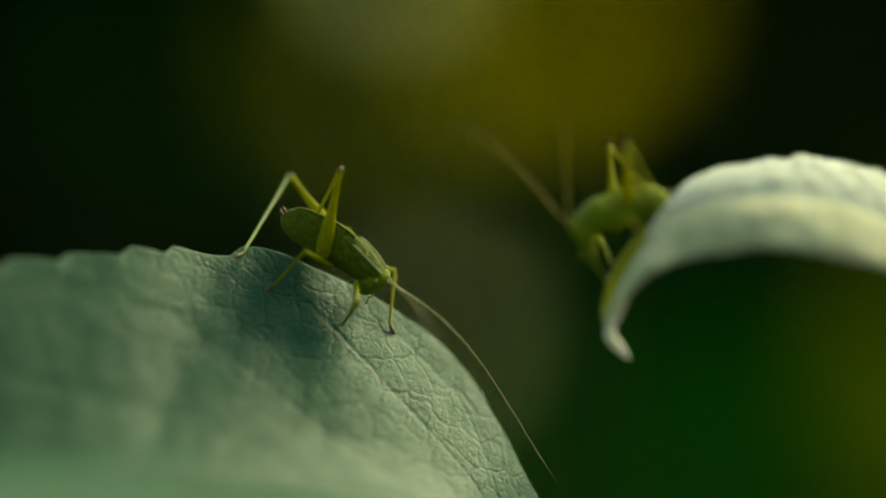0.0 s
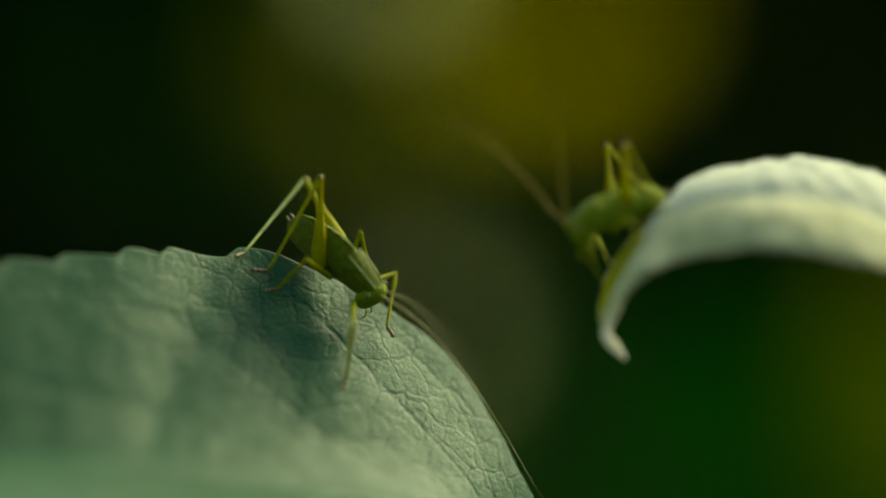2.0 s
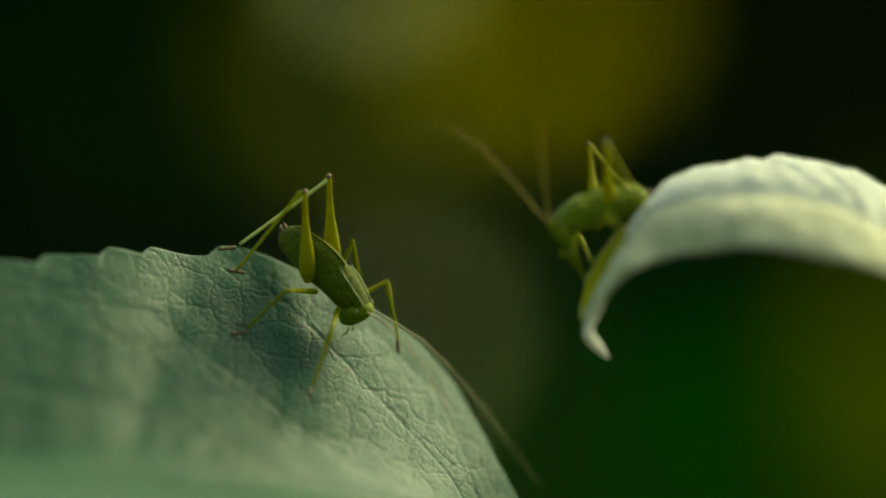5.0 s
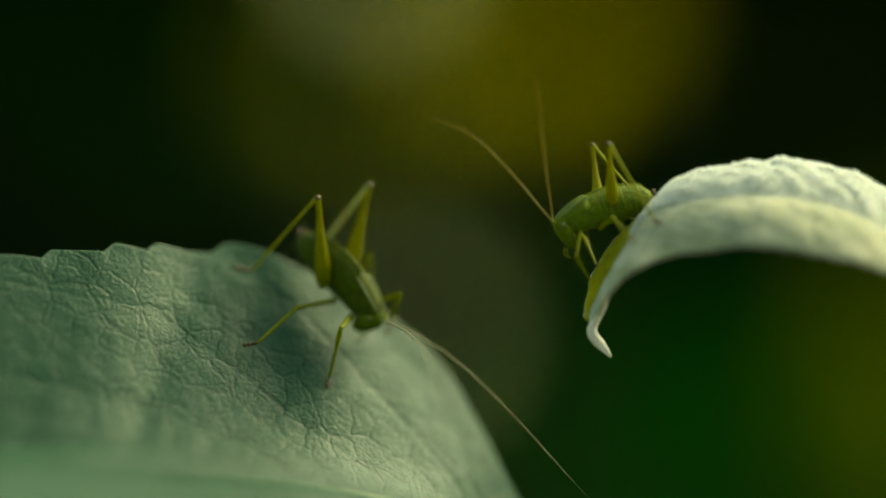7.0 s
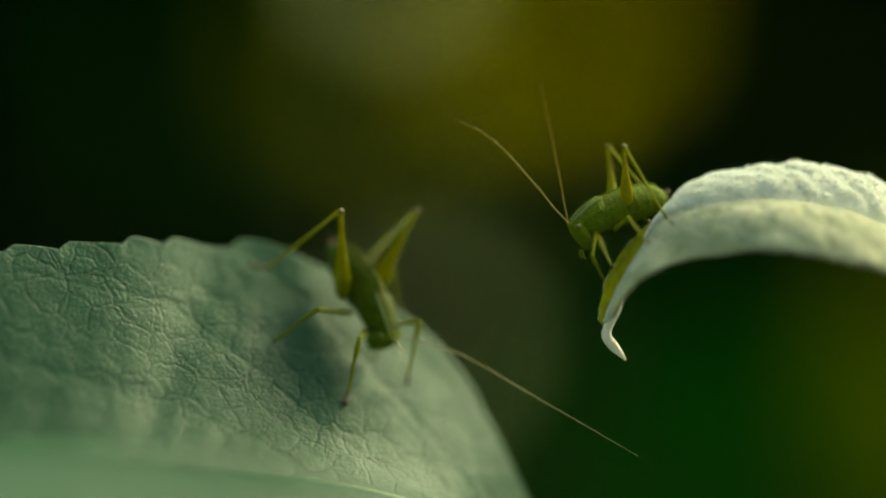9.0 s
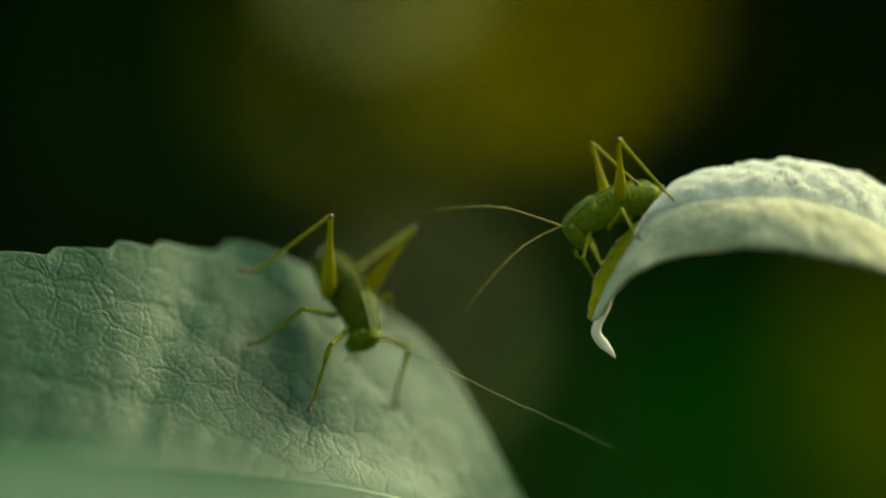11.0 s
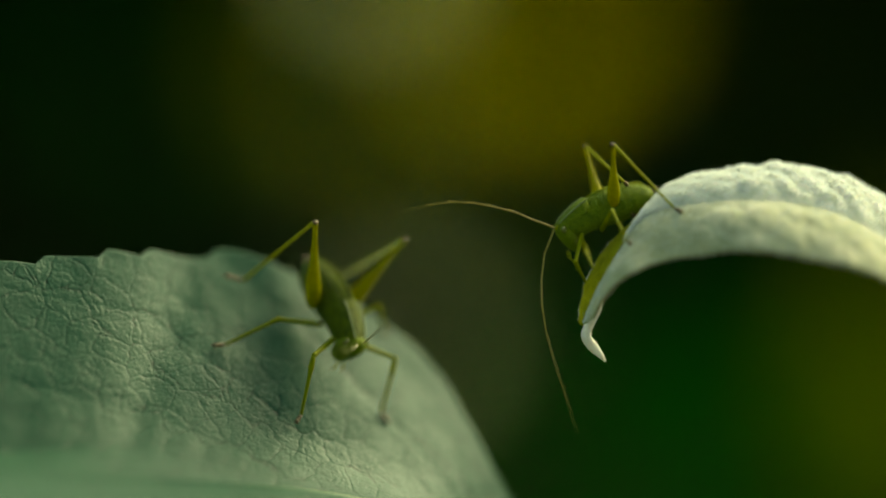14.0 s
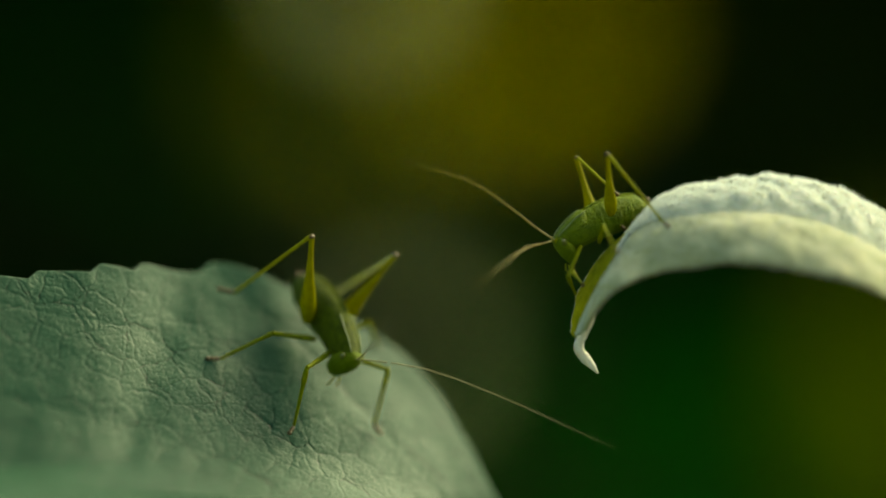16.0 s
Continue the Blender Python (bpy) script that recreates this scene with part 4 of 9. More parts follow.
    walk(walker.legs["hind off"]["tibia"], [(0, mm(-2.09, 6.11, -0.70, -0.0, 13.6, -85.3)), (0.5, mm(-2.96, 4.67, 0.47, 1.5, 12.8, -78.6)), (1, mm(-2.52, 5.14, -0.45, 0.8, 8.8, -82.1)), (1.5, mm(-2.77, 5.15, 0.48, 1.0, 12.8, -80.4)), (2, mm(-2.58, 5.21, 0.27, 0.7, 13.4, -81.9)), (2.5, mm(-1.87, 4.43, 1.99, -0.5, 25.3, -87.0)), (3, mm(-1.55, 3.71, 3.33, -3.0, 36.9, -92.7)), (3.5, mm(-0.89, 2.17, 5.56, -8.7, 44.9, -102.1)), (4, mm(-0.27, 1.69, 6.11, -8.5, 41.8, -101.8)), (6.5, mm(1.39, 3.88, 6.94, -33.5, 71.2, -132.6)), (7, mm(1.62, 3.89, 6.99, -65.0, 84.6, -163.9)), (7.5, mm(2.54, 4.22, 7.25, -7.1, 81.2, -105.9)), (8, mm(2.50, 4.09, 7.28, -2.1, 81.3, -100.9)), (8.5, mm(2.51, 4.70, 7.08, -21.8, 84.6, -120.7)), (9, mm(2.42, 4.56, 7.10, -90.1, 81.7, 170.4)), (11.5, mm(4.04, 3.56, 7.84, -93.0, 64.3, 167.1)), (12, mm(4.02, 4.19, 7.60, -84.6, 64.4, 176.4)), (12.5, mm(4.40, 4.89, 7.41, -68.4, 63.8, -165.7)), (13, mm(4.69, 4.81, 7.46, -71.3, 62.3, -169.0)), (13.5, mm(4.76, 4.86, 7.45, -70.7, 61.9, -168.3)), (14, mm(4.30, 4.51, 7.54, -83.4, 63.1, 177.3)), (14.5, mm(4.83, 3.81, 7.77, -87.4, 61.5, 172.9)), (15, mm(4.77, 3.79, 7.77, -85.5, 62.6, 175.0)), (16, mm(5.01, 3.51, 7.84, -89.2, 62.7, 170.8))])
    walk(walker.legs["hind off"]["tarsus"], [(0, mm(-1.30, -3.48, -3.02, 0.0, -22.2, -92.6)), (0.5, mm(-1.06, -4.80, -1.73, -5.3, -26.9, -78.4)), (1, mm(-1.18, -4.55, -1.96, -3.5, -30.4, -82.6)), (1.5, mm(-1.16, -4.36, -1.72, -1.1, -19.7, -87.3)), (2, mm(-1.22, -4.33, -2.03, -1.2, -21.5, -87.0)), (2.5, mm(-1.40, -4.51, -2.24, 0.8, -17.1, -92.3)), (3, mm(-1.93, -4.19, -2.61, 1.9, -0.0, -96.0)), (3.5, mm(-2.35, -4.68, -1.43, 1.4, 26.0, -146.1)), (4, mm(-1.79, -5.56, -0.51, 6.3, 26.9, -134.9)), (6.5, mm(-0.77, 1.54, -2.43, 7.5, 13.8, -132.6)), (7, mm(0.72, 3.63, -2.87, 13.9, 25.7, -103.3)), (7.5, mm(2.12, 2.76, -2.53, 15.9, 19.8, -98.6)), (8, mm(2.21, 2.62, -2.51, 17.3, 21.4, -94.2)), (8.5, mm(2.04, 3.90, -2.77, 18.4, 43.8, -94.9)), (9, mm(1.01, 4.80, -2.70, 27.4, 48.4, -81.8)), (11.5, mm(-0.14, 4.52, -1.08, 28.4, 62.9, -81.5)), (12, mm(-0.24, 4.45, -1.33, 29.5, 58.9, -80.3)), (12.5, mm(0.17, 3.81, -1.47, 26.3, 50.7, -84.4)), (13, mm(0.18, 3.93, -1.31, 24.2, 50.4, -87.1)), (13.5, mm(0.19, 3.92, -1.29, 24.5, 49.4, -86.6)), (14, mm(-0.17, 4.72, -1.29, 24.3, 56.7, -87.2)), (14.5, mm(0.14, 4.40, -0.93, 20.2, 57.6, -92.0)), (15, mm(0.23, 4.19, -1.02, 21.1, 55.4, -91.0)), (16, mm(0.53, 4.23, -0.96, 18.8, 56.0, -93.8))])
    walk(walker.legs["middle near"]["femur"], [(0, mm(6.04, -1.42, -0.99, -0.0, -36.7, -123.5)), (0.5, mm(6.29, -1.16, -1.15, -5.9, -46.9, -113.7)), (1, mm(6.16, -1.36, -0.87, -3.5, -48.3, -117.0)), (1.5, mm(6.28, -1.19, -1.15, -6.6, -43.2, -112.9)), (2, mm(6.21, -1.35, -0.98, -6.6, -44.1, -112.9)), (2.5, mm(6.20, -1.55, -0.87, -10.6, -40.6, -107.2)), (3, mm(6.27, -1.67, -0.93, -14.8, -34.2, -100.7)), (3.5, mm(5.97, -1.87, -0.79, -7.1, -32.6, -114.1)), (4, mm(6.12, -2.32, -0.55, -13.6, -32.4, -101.7)), (5.25, mm(6.27, -1.59, -1.02, -14.8, -15.0, -101.8)), (6.5, mm(6.42, -0.86, -1.50, -16.1, 2.4, -102.3)), (7, mm(6.42, -0.86, -1.50, -16.1, 1.1, -104.3)), (7.5, mm(6.36, -2.04, -1.11, -16.8, -18.3, -92.9)), (8, mm(6.39, -1.58, -1.29, -17.1, -16.2, -92.0)), (8.5, mm(6.38, -1.28, -1.38, -16.0, -15.8, -95.8)), (9, mm(6.38, -1.29, -1.39, -16.0, -14.2, -95.8)), (11.5, mm(6.42, -0.86, -1.50, -18.3, -2.5, -86.5)), (12, mm(6.42, -0.86, -1.50, -18.3, -8.9, -87.8)), (12.5, mm(6.42, -0.86, -1.50, -16.6, 0.4, -99.2)), (13, mm(6.42, -0.86, -1.50, -16.6, 0.0, -98.9)), (13.5, mm(6.42, -0.86, -1.50, -16.6, -3.5, -97.4)), (14, mm(6.42, -0.86, -1.50, -16.8, 6.2, -98.8)), (14.5, mm(6.42, -0.86, -1.50, -16.5, 6.5, -96.1)), (15, mm(6.37, -1.34, -1.51, -16.5, 2.0, -95.6)), (16, mm(6.39, -1.10, -1.52, -16.6, 4.1, -97.8))])
    walk(walker.legs["middle near"]["tibia"], [(0, mm(4.01, -4.50, 1.76, 0.4, 75.1, -171.3)), (0.5, mm(5.02, -4.03, 2.21, 6.9, 66.0, -164.6)), (1, mm(4.77, -4.08, 2.57, 15.3, 70.0, -155.5)), (1.5, mm(4.97, -4.28, 2.00, 5.2, 68.4, -166.2)), (2, mm(4.93, -4.39, 2.22, 2.7, 70.4, -168.9)), (2.5, mm(5.17, -4.89, 2.12, -4.9, 68.6, -176.9)), (3, mm(5.56, -5.41, 1.65, -10.7, 69.5, 176.8)), (3.5, mm(4.39, -5.40, 1.69, -3.2, 79.7, -175.2)), (4, mm(5.33, -6.12, 1.91, -10.3, 76.6, 177.6)), (5.25, mm(5.36, -5.94, 0.16, 69.6, 52.6, -96.9)), (6.5, mm(5.44, -5.35, -1.69, 77.2, 15.9, -82.4)), (7, mm(5.29, -5.31, -1.58, 76.1, 21.1, -85.5)), (7.5, mm(6.14, -6.40, 0.34, 54.4, 62.7, -114.0)), (8, mm(6.24, -6.00, 0.00, 59.8, 60.7, -107.8)), (8.5, mm(5.93, -5.69, -0.12, 59.7, 62.2, -108.0)), (9, mm(5.92, -5.73, -0.25, 59.9, 66.0, -107.8)), (11.5, mm(6.70, -5.44, -1.30, 16.4, 74.5, -153.1)), (12, mm(6.59, -5.40, -0.79, 28.2, 63.5, -141.3)), (12.5, mm(5.68, -5.40, -1.53, 58.1, 47.0, -104.8)), (13, mm(5.71, -5.40, -1.50, 61.5, 41.8, -99.9)), (13.5, mm(5.83, -5.41, -1.22, 61.9, 40.8, -99.3)), (14, mm(5.72, -5.37, -2.00, 53.3, 55.1, -111.0)), (14.5, mm(5.94, -5.40, -2.02, 60.1, 52.4, -102.4)), (15, mm(5.93, -5.91, -1.68, 46.1, 58.8, -118.9)), (16, mm(5.76, -5.65, -1.85, 43.0, 58.8, -122.5))])
    walk(walker.legs["middle near"]["tarsus"], [(0, mm(2.66, -4.71, -3.36, -0.0, 40.0, -120.5)), (0.5, mm(2.94, -4.61, -2.63, 0.8, 28.0, -119.2)), (1, mm(3.12, -4.84, -2.41, 0.1, 26.3, -120.8)), (1.5, mm(3.08, -4.75, -2.93, 3.1, 8.8, -114.2)), (2, mm(3.18, -4.73, -2.77, 0.2, 19.0, -132.5)), (2.5, mm(3.24, -4.99, -2.81, 11.9, 12.7, -94.1)), (3, mm(3.71, -5.30, -3.31, 10.8, -7.5, -102.0)), (3.5, mm(3.44, -5.48, -3.53, 13.1, 9.2, -125.3)), (4, mm(4.11, -6.07, -3.24, 11.6, 26.5, -136.1)), (5.25, mm(4.97, -9.14, -4.05, 13.0, 28.1, -132.8)), (6.5, mm(6.12, -10.40, -3.15, 14.5, 29.6, -129.5)), (7, mm(5.67, -10.24, -3.49, 9.6, 38.9, -139.2)), (7.5, mm(5.15, -8.62, -4.37, 21.1, 28.5, -120.4)), (8, mm(5.44, -8.47, -4.62, 23.3, 30.1, -115.8)), (8.5, mm(5.16, -8.04, -4.81, 32.2, 5.1, -98.2)), (9, mm(5.26, -7.78, -5.10, 28.2, 30.1, -120.4)), (11.5, mm(5.44, -6.08, -6.41, 40.6, 31.4, -91.4)), (12, mm(4.75, -6.88, -5.53, 24.8, 33.0, -117.4)), (12.5, mm(4.76, -8.89, -5.41, 38.0, 2.8, -89.1)), (13, mm(5.03, -9.32, -5.05, 37.9, -0.1, -79.6)), (13.5, mm(5.17, -9.39, -4.70, 37.9, -1.2, -79.4)), (14, mm(4.63, -8.21, -6.34, 37.6, 11.0, -89.0)), (14.5, mm(5.24, -8.56, -6.22, 34.5, 10.9, -101.7)), (15, mm(4.60, -8.32, -6.21, 34.6, 10.4, -101.2)), (16, mm(4.29, -7.96, -6.38, 28.5, 29.2, -122.6))])
    walk(walker.legs["middle off"]["femur"], [(0, mm(6.42, 0.86, -1.50, -0.0, 5.0, 109.7)), (0.25, mm(6.65, 0.55, -2.03, 3.6, -24.5, 117.4)), (0.5, mm(6.87, 0.24, -2.56, 2.8, -54.2, 126.4)), (1, mm(6.42, 0.86, -1.50, 0.0, -82.3, 129.8)), (1.5, mm(6.42, 0.86, -1.50, 20.0, -84.6, 109.6)), (2, mm(6.42, 0.86, -1.50, 20.2, -82.0, 109.5)), (2.5, mm(6.42, 0.86, -1.50, 9.2, -80.8, 120.6)), (3, mm(6.42, 0.86, -1.50, -11.1, -80.6, 141.1)), (3.5, mm(6.42, 0.86, -1.50, -9.8, -73.4, 139.7)), (4, mm(6.42, 0.86, -1.50, 4.2, -73.2, 125.2)), (6.5, mm(6.48, 0.76, -1.61, 8.1, -44.5, 122.1)), (7, mm(6.55, 0.55, -1.88, 14.4, -48.7, 113.2)), (7.5, mm(6.63, 0.33, -2.07, 15.4, -45.4, 111.8)), (8, mm(6.66, 0.41, -1.91, 10.7, -39.0, 118.5)), (8.5, mm(6.54, 0.66, -1.68, 9.2, -39.1, 120.8)), (9, mm(6.58, 0.61, -1.76, 7.8, -42.0, 123.1)), (11.5, mm(6.45, 0.69, -1.65, 23.2, -41.7, 99.2)), (12, mm(6.45, 0.72, -1.61, 21.9, -39.3, 101.1)), (12.5, mm(6.45, 0.55, -1.71, 25.6, -35.1, 95.1)), (13, mm(6.43, 0.67, -1.63, 27.2, -34.7, 92.4)), (13.5, mm(6.43, 0.73, -1.58, 24.9, -30.8, 96.5)), (14, mm(6.42, 0.73, -1.61, 27.8, -40.2, 91.5)), (14.5, mm(6.43, 0.68, -1.65, 27.6, -41.4, 91.9)), (15, mm(6.42, 0.62, -1.70, 29.5, -40.8, 89.1)), (16, mm(6.41, 0.40, -1.89, 29.6, -41.0, 88.9))])
    walk(walker.legs["middle off"]["tibia"], [(0, mm(4.88, 5.17, -1.90, -0.1, -7.6, -52.1)), (0.25, mm(4.72, 4.26, -0.12, -29.6, 25.9, -7.1)), (0.5, mm(5.28, 2.41, 1.17, -18.7, 69.6, 51.7)), (1, mm(6.02, 1.33, 3.06, -32.6, 68.8, 36.8)), (1.5, mm(6.28, 1.26, 3.08, -13.7, 66.8, 56.8)), (2, mm(6.21, 1.46, 3.06, -22.9, 67.9, 46.8)), (2.5, mm(6.04, 1.49, 3.04, -29.1, 65.3, 40.1)), (3, mm(5.84, 1.33, 3.04, -29.7, 61.9, 39.5)), (3.5, mm(5.42, 1.71, 2.91, -54.5, 50.1, 9.3)), (4, mm(5.66, 1.94, 2.91, -50.9, 55.8, 14.0)), (6.5, mm(4.74, 3.54, 1.61, -5.9, 59.5, 63.9)), (7, mm(5.36, 3.34, 1.57, -2.2, 63.0, 68.1)), (7.5, mm(5.43, 3.34, 1.21, -2.9, 68.4, 67.4)), (8, mm(4.96, 3.55, 0.99, 2.3, 67.0, 72.9)), (8.5, mm(4.71, 3.73, 1.22, -0.8, 61.4, 69.6)), (9, mm(4.71, 3.47, 1.31, 1.6, 59.1, 72.3)), (11.5, mm(5.90, 4.08, 1.41, 32.0, 40.4, 107.8)), (12, mm(5.76, 4.21, 1.30, 31.3, 43.2, 106.7)), (12.5, mm(6.11, 4.30, 0.93, 34.0, 50.3, 110.2)), (13, mm(6.27, 4.45, 0.99, 34.3, 49.7, 110.6)), (13.5, mm(5.99, 4.65, 0.78, 33.9, 50.5, 110.1)), (14, mm(6.33, 4.24, 1.36, 31.6, 43.5, 106.8)), (14.5, mm(6.31, 4.13, 1.39, 32.2, 40.4, 107.6)), (15, mm(6.47, 4.10, 1.30, 32.7, 41.0, 108.5)), (16, mm(6.48, 3.88, 1.13, 32.3, 39.6, 107.8))])
    walk(walker.legs["middle off"]["tarsus"], [(0, mm(8.10, 1.03, -1.20, -0.0, 45.1, 77.0)), (0.25, mm(9.45, 3.68, -2.44, 5.8, 48.3, 85.5)), (0.5, mm(6.43, 3.86, -3.79, 12.6, 50.8, 94.9)), (1, mm(7.56, 2.48, -1.88, 6.3, 53.6, 86.7)), (1.5, mm(7.42, 3.00, -1.79, 11.1, 47.6, 92.7)), (2, mm(7.57, 2.92, -1.85, 10.6, 49.5, 92.0)), (2.5, mm(7.74, 2.92, -1.77, 9.0, 48.3, 89.9)), (3, mm(7.76, 2.92, -1.63, 8.7, 45.7, 89.4)), (3.5, mm(8.77, 2.26, -1.16, -9.1, 45.5, 64.8)), (4, mm(8.55, 2.66, -1.48, -0.4, 46.5, 76.9)), (6.5, mm(5.93, 5.95, -2.95, 8.6, 40.4, 89.4)), (7, mm(6.25, 5.57, -3.15, 6.9, 40.3, 86.7)), (7.5, mm(6.18, 5.14, -3.72, 9.5, 46.1, 90.6)), (8, mm(5.57, 5.54, -3.89, 12.6, 44.6, 95.0)), (8.5, mm(5.59, 6.10, -3.44, 11.6, 42.1, 93.5)), (9, mm(5.54, 6.07, -3.23, 12.9, 40.0, 95.5)), (11.5, mm(4.66, 7.92, -2.03, 22.8, 24.7, 110.7)), (12, mm(4.65, 7.91, -2.33, 23.0, 28.7, 111.2)), (12.5, mm(4.94, 7.47, -3.15, 24.3, 35.3, 113.5)), (13, mm(5.07, 7.66, -3.05, 24.3, 34.7, 113.5)), (13.5, mm(4.83, 7.82, -3.31, 24.5, 35.8, 113.7)), (14, mm(5.22, 7.92, -2.29, 23.1, 29.0, 111.1)), (14.5, mm(5.09, 7.98, -2.05, 23.6, 26.3, 112.1)), (15, mm(5.21, 7.90, -2.18, 22.8, 28.9, 110.3)), (16, mm(5.23, 7.76, -2.25, 22.6, 27.8, 109.9))])
    walk(walker.legs["fore near"]["femur"], [(0, mm(8.75, -1.50, -1.00, 0.0, -19.0, -68.8)), (0.5, mm(8.82, -1.24, -1.11, -5.0, -15.6, -53.2)), (0.75, mm(8.64, -0.99, -1.20, -5.0, -6.5, -53.7)), (1, mm(8.45, -0.75, -1.28, -5.0, 2.5, -54.2)), (1.5, mm(8.45, -0.75, -1.28, -4.9, 3.6, -52.0)), (2, mm(9.50, -2.21, -0.81, -5.3, -14.9, -54.4)), (2.5, mm(8.45, -0.75, -1.28, -6.6, 1.0, -50.4)), (3, mm(8.45, -0.75, -1.28, -6.6, -2.9, -51.9)), (3.5, mm(8.45, -0.75, -1.28, -5.3, -15.4, -71.6)), (4, mm(8.45, -0.75, -1.28, -7.5, -15.6, -63.3)), (5.25, mm(8.74, -1.44, -1.02, -7.0, -17.3, -65.3)), (6.5, mm(9.03, -2.14, -0.76, -6.4, -19.1, -67.4)), (7, mm(8.72, -1.59, -0.97, -4.6, -19.2, -72.6)), (7.5, mm(8.62, -1.24, -1.03, -5.1, -26.4, -71.2)), (8, mm(8.65, -1.22, -1.06, -6.9, -23.4, -67.1)), (8.5, mm(8.92, -1.76, -0.78, -7.7, -24.4, -65.2)), (9, mm(8.45, -0.75, -1.28, -8.7, -23.8, -62.7)), (11.5, mm(8.45, -0.75, -1.28, -12.5, 7.1, -57.2)), (12, mm(8.45, -0.75, -1.28, -12.5, 3.9, -56.7)), (12.5, mm(8.45, -0.75, -1.28, -12.6, -2.0, -57.8)), (13, mm(8.45, -0.75, -1.28, -12.6, -3.8, -59.1)), (13.5, mm(8.45, -0.75, -1.28, -12.7, -2.7, -58.1)), (14, mm(8.45, -0.75, -1.28, -12.8, 6.2, -57.3)), (14.5, mm(8.45, -0.75, -1.28, -12.7, 11.5, -55.5)), (15, mm(8.76, -1.27, -1.32, -13.5, 3.1, -59.3)), (16, mm(8.45, -0.75, -1.28, -13.7, 6.8, -62.6))])
    walk(walker.legs["fore near"]["tibia"], [(0, mm(10.22, -5.29, 0.40, 0.1, 62.9, 107.8)), (0.5, mm(11.30, -4.55, 0.04, -118.2, 76.5, -17.4)), (0.75, mm(11.17, -4.43, -0.71, -130.6, 44.2, -43.3)), (1, mm(10.97, -4.23, -1.47, -125.4, 11.7, -55.5)), (1.5, mm(11.09, -4.13, -1.56, -125.0, 18.9, -54.9)), (2, mm(11.91, -5.59, 0.30, -93.8, 71.6, -33.7)), (2.5, mm(11.19, -4.06, -1.36, -96.8, 12.5, -54.2)), (3, mm(11.10, -4.13, -1.07, -96.9, 17.0, -54.6)), (3.5, mm(9.76, -4.68, -0.14, -98.7, 9.3, -65.1)), (4, mm(10.31, -4.45, -0.13, -97.9, 14.5, -62.1)), (5.25, mm(10.46, -5.17, 0.26, -84.6, 53.6, -52.5)), (6.5, mm(10.60, -5.89, 0.64, 13.4, 76.0, 42.5)), (7, mm(9.93, -5.47, 0.44, -18.9, 74.1, 9.3)), (7.5, mm(9.86, -4.88, 0.88, -36.7, 72.5, -9.4)), (8, mm(10.19, -4.86, 0.64, 3.2, 75.8, 31.9)), (8.5, mm(10.56, -5.31, 1.00, 32.2, 73.3, 61.9)), (9, mm(10.26, -4.25, 0.45, -33.8, 62.0, -5.9)), (11.5, mm(10.76, -4.34, -1.81, -15.2, 67.7, 14.8)), (12, mm(10.81, -4.34, -1.58, -10.6, 67.8, 19.8)), (12.5, mm(10.74, -4.38, -1.13, -21.1, 71.5, 8.4)), (13, mm(10.66, -4.43, -1.00, -29.4, 65.2, -0.2)), (13.5, mm(10.72, -4.40, -1.08, -26.3, 68.0, 3.2)), (14, mm(10.76, -4.35, -1.75, -21.0, 64.5, 9.0)), (14.5, mm(10.84, -4.22, -2.14, -15.0, 65.3, 15.5)), (15, mm(10.95, -4.96, -1.55, 6.3, 68.7, 38.9)), (16, mm(10.42, -4.54, -1.80, -14.0, 68.2, 17.0))])
    walk(walker.legs["fore near"]["tarsus"], [(0, mm(9.45, -2.90, -4.50, -0.0, 8.1, -71.1)), (0.5, mm(12.52, -4.93, -5.31, 3.2, -15.6, -49.9)), (0.75, mm(14.04, -7.14, -4.54, 5.5, -19.1, -60.3)), (1, mm(14.02, -8.67, -2.59, 8.6, -22.1, -71.0)), (1.5, mm(14.09, -8.39, -3.34, 7.4, 16.6, -63.4)), (2, mm(13.35, -6.55, -4.92, 6.5, 4.5, -66.9)), (2.5, mm(14.33, -8.42, -2.55, 6.8, 2.1, -62.2)), (3, mm(14.15, -8.42, -2.67, 6.6, 0.3, -67.8)), (3.5, mm(12.05, -9.61, -1.04, 6.4, -5.2, -80.4)), (4, mm(12.81, -9.15, -1.50, 5.1, -7.1, -67.6)), (5.25, mm(12.44, -7.77, -4.17, 3.0, 4.4, -58.3)), (6.5, mm(11.58, -4.99, -4.70, 2.8, 16.0, -49.2)), (7, mm(11.42, -5.23, -4.85, 0.6, 10.6, -57.2)), (7.5, mm(11.49, -5.15, -4.36, 1.3, 6.0, -53.5)), (8, mm(11.33, -4.15, -4.69, 2.1, 15.1, -46.0)), (8.5, mm(11.31, -3.92, -4.27, -2.9, -2.9, -64.5)), (9, mm(12.83, -4.51, -4.40, -3.8, 6.0, -41.1)), (11.5, mm(12.78, -3.81, -6.91, -4.9, 33.4, -46.0)), (12, mm(12.76, -3.63, -6.67, -10.8, 30.5, -56.9)), (12.5, mm(12.47, -4.13, -6.35, -9.1, 19.7, -53.2)), (13, mm(12.96, -4.44, -6.00, -10.7, 16.2, -58.1)), (13.5, mm(12.78, -4.28, -6.18, -10.4, 10.3, -56.7)), (14, mm(13.10, -3.98, -6.71, -8.9, 20.8, -48.5)), (14.5, mm(13.05, -3.61, -7.13, -11.1, 10.3, -54.2)), (15, mm(12.50, -3.70, -6.68, -11.2, 25.2, -53.2)), (16, mm(12.37, -3.94, -6.90, -9.9, 22.1, -50.0))])
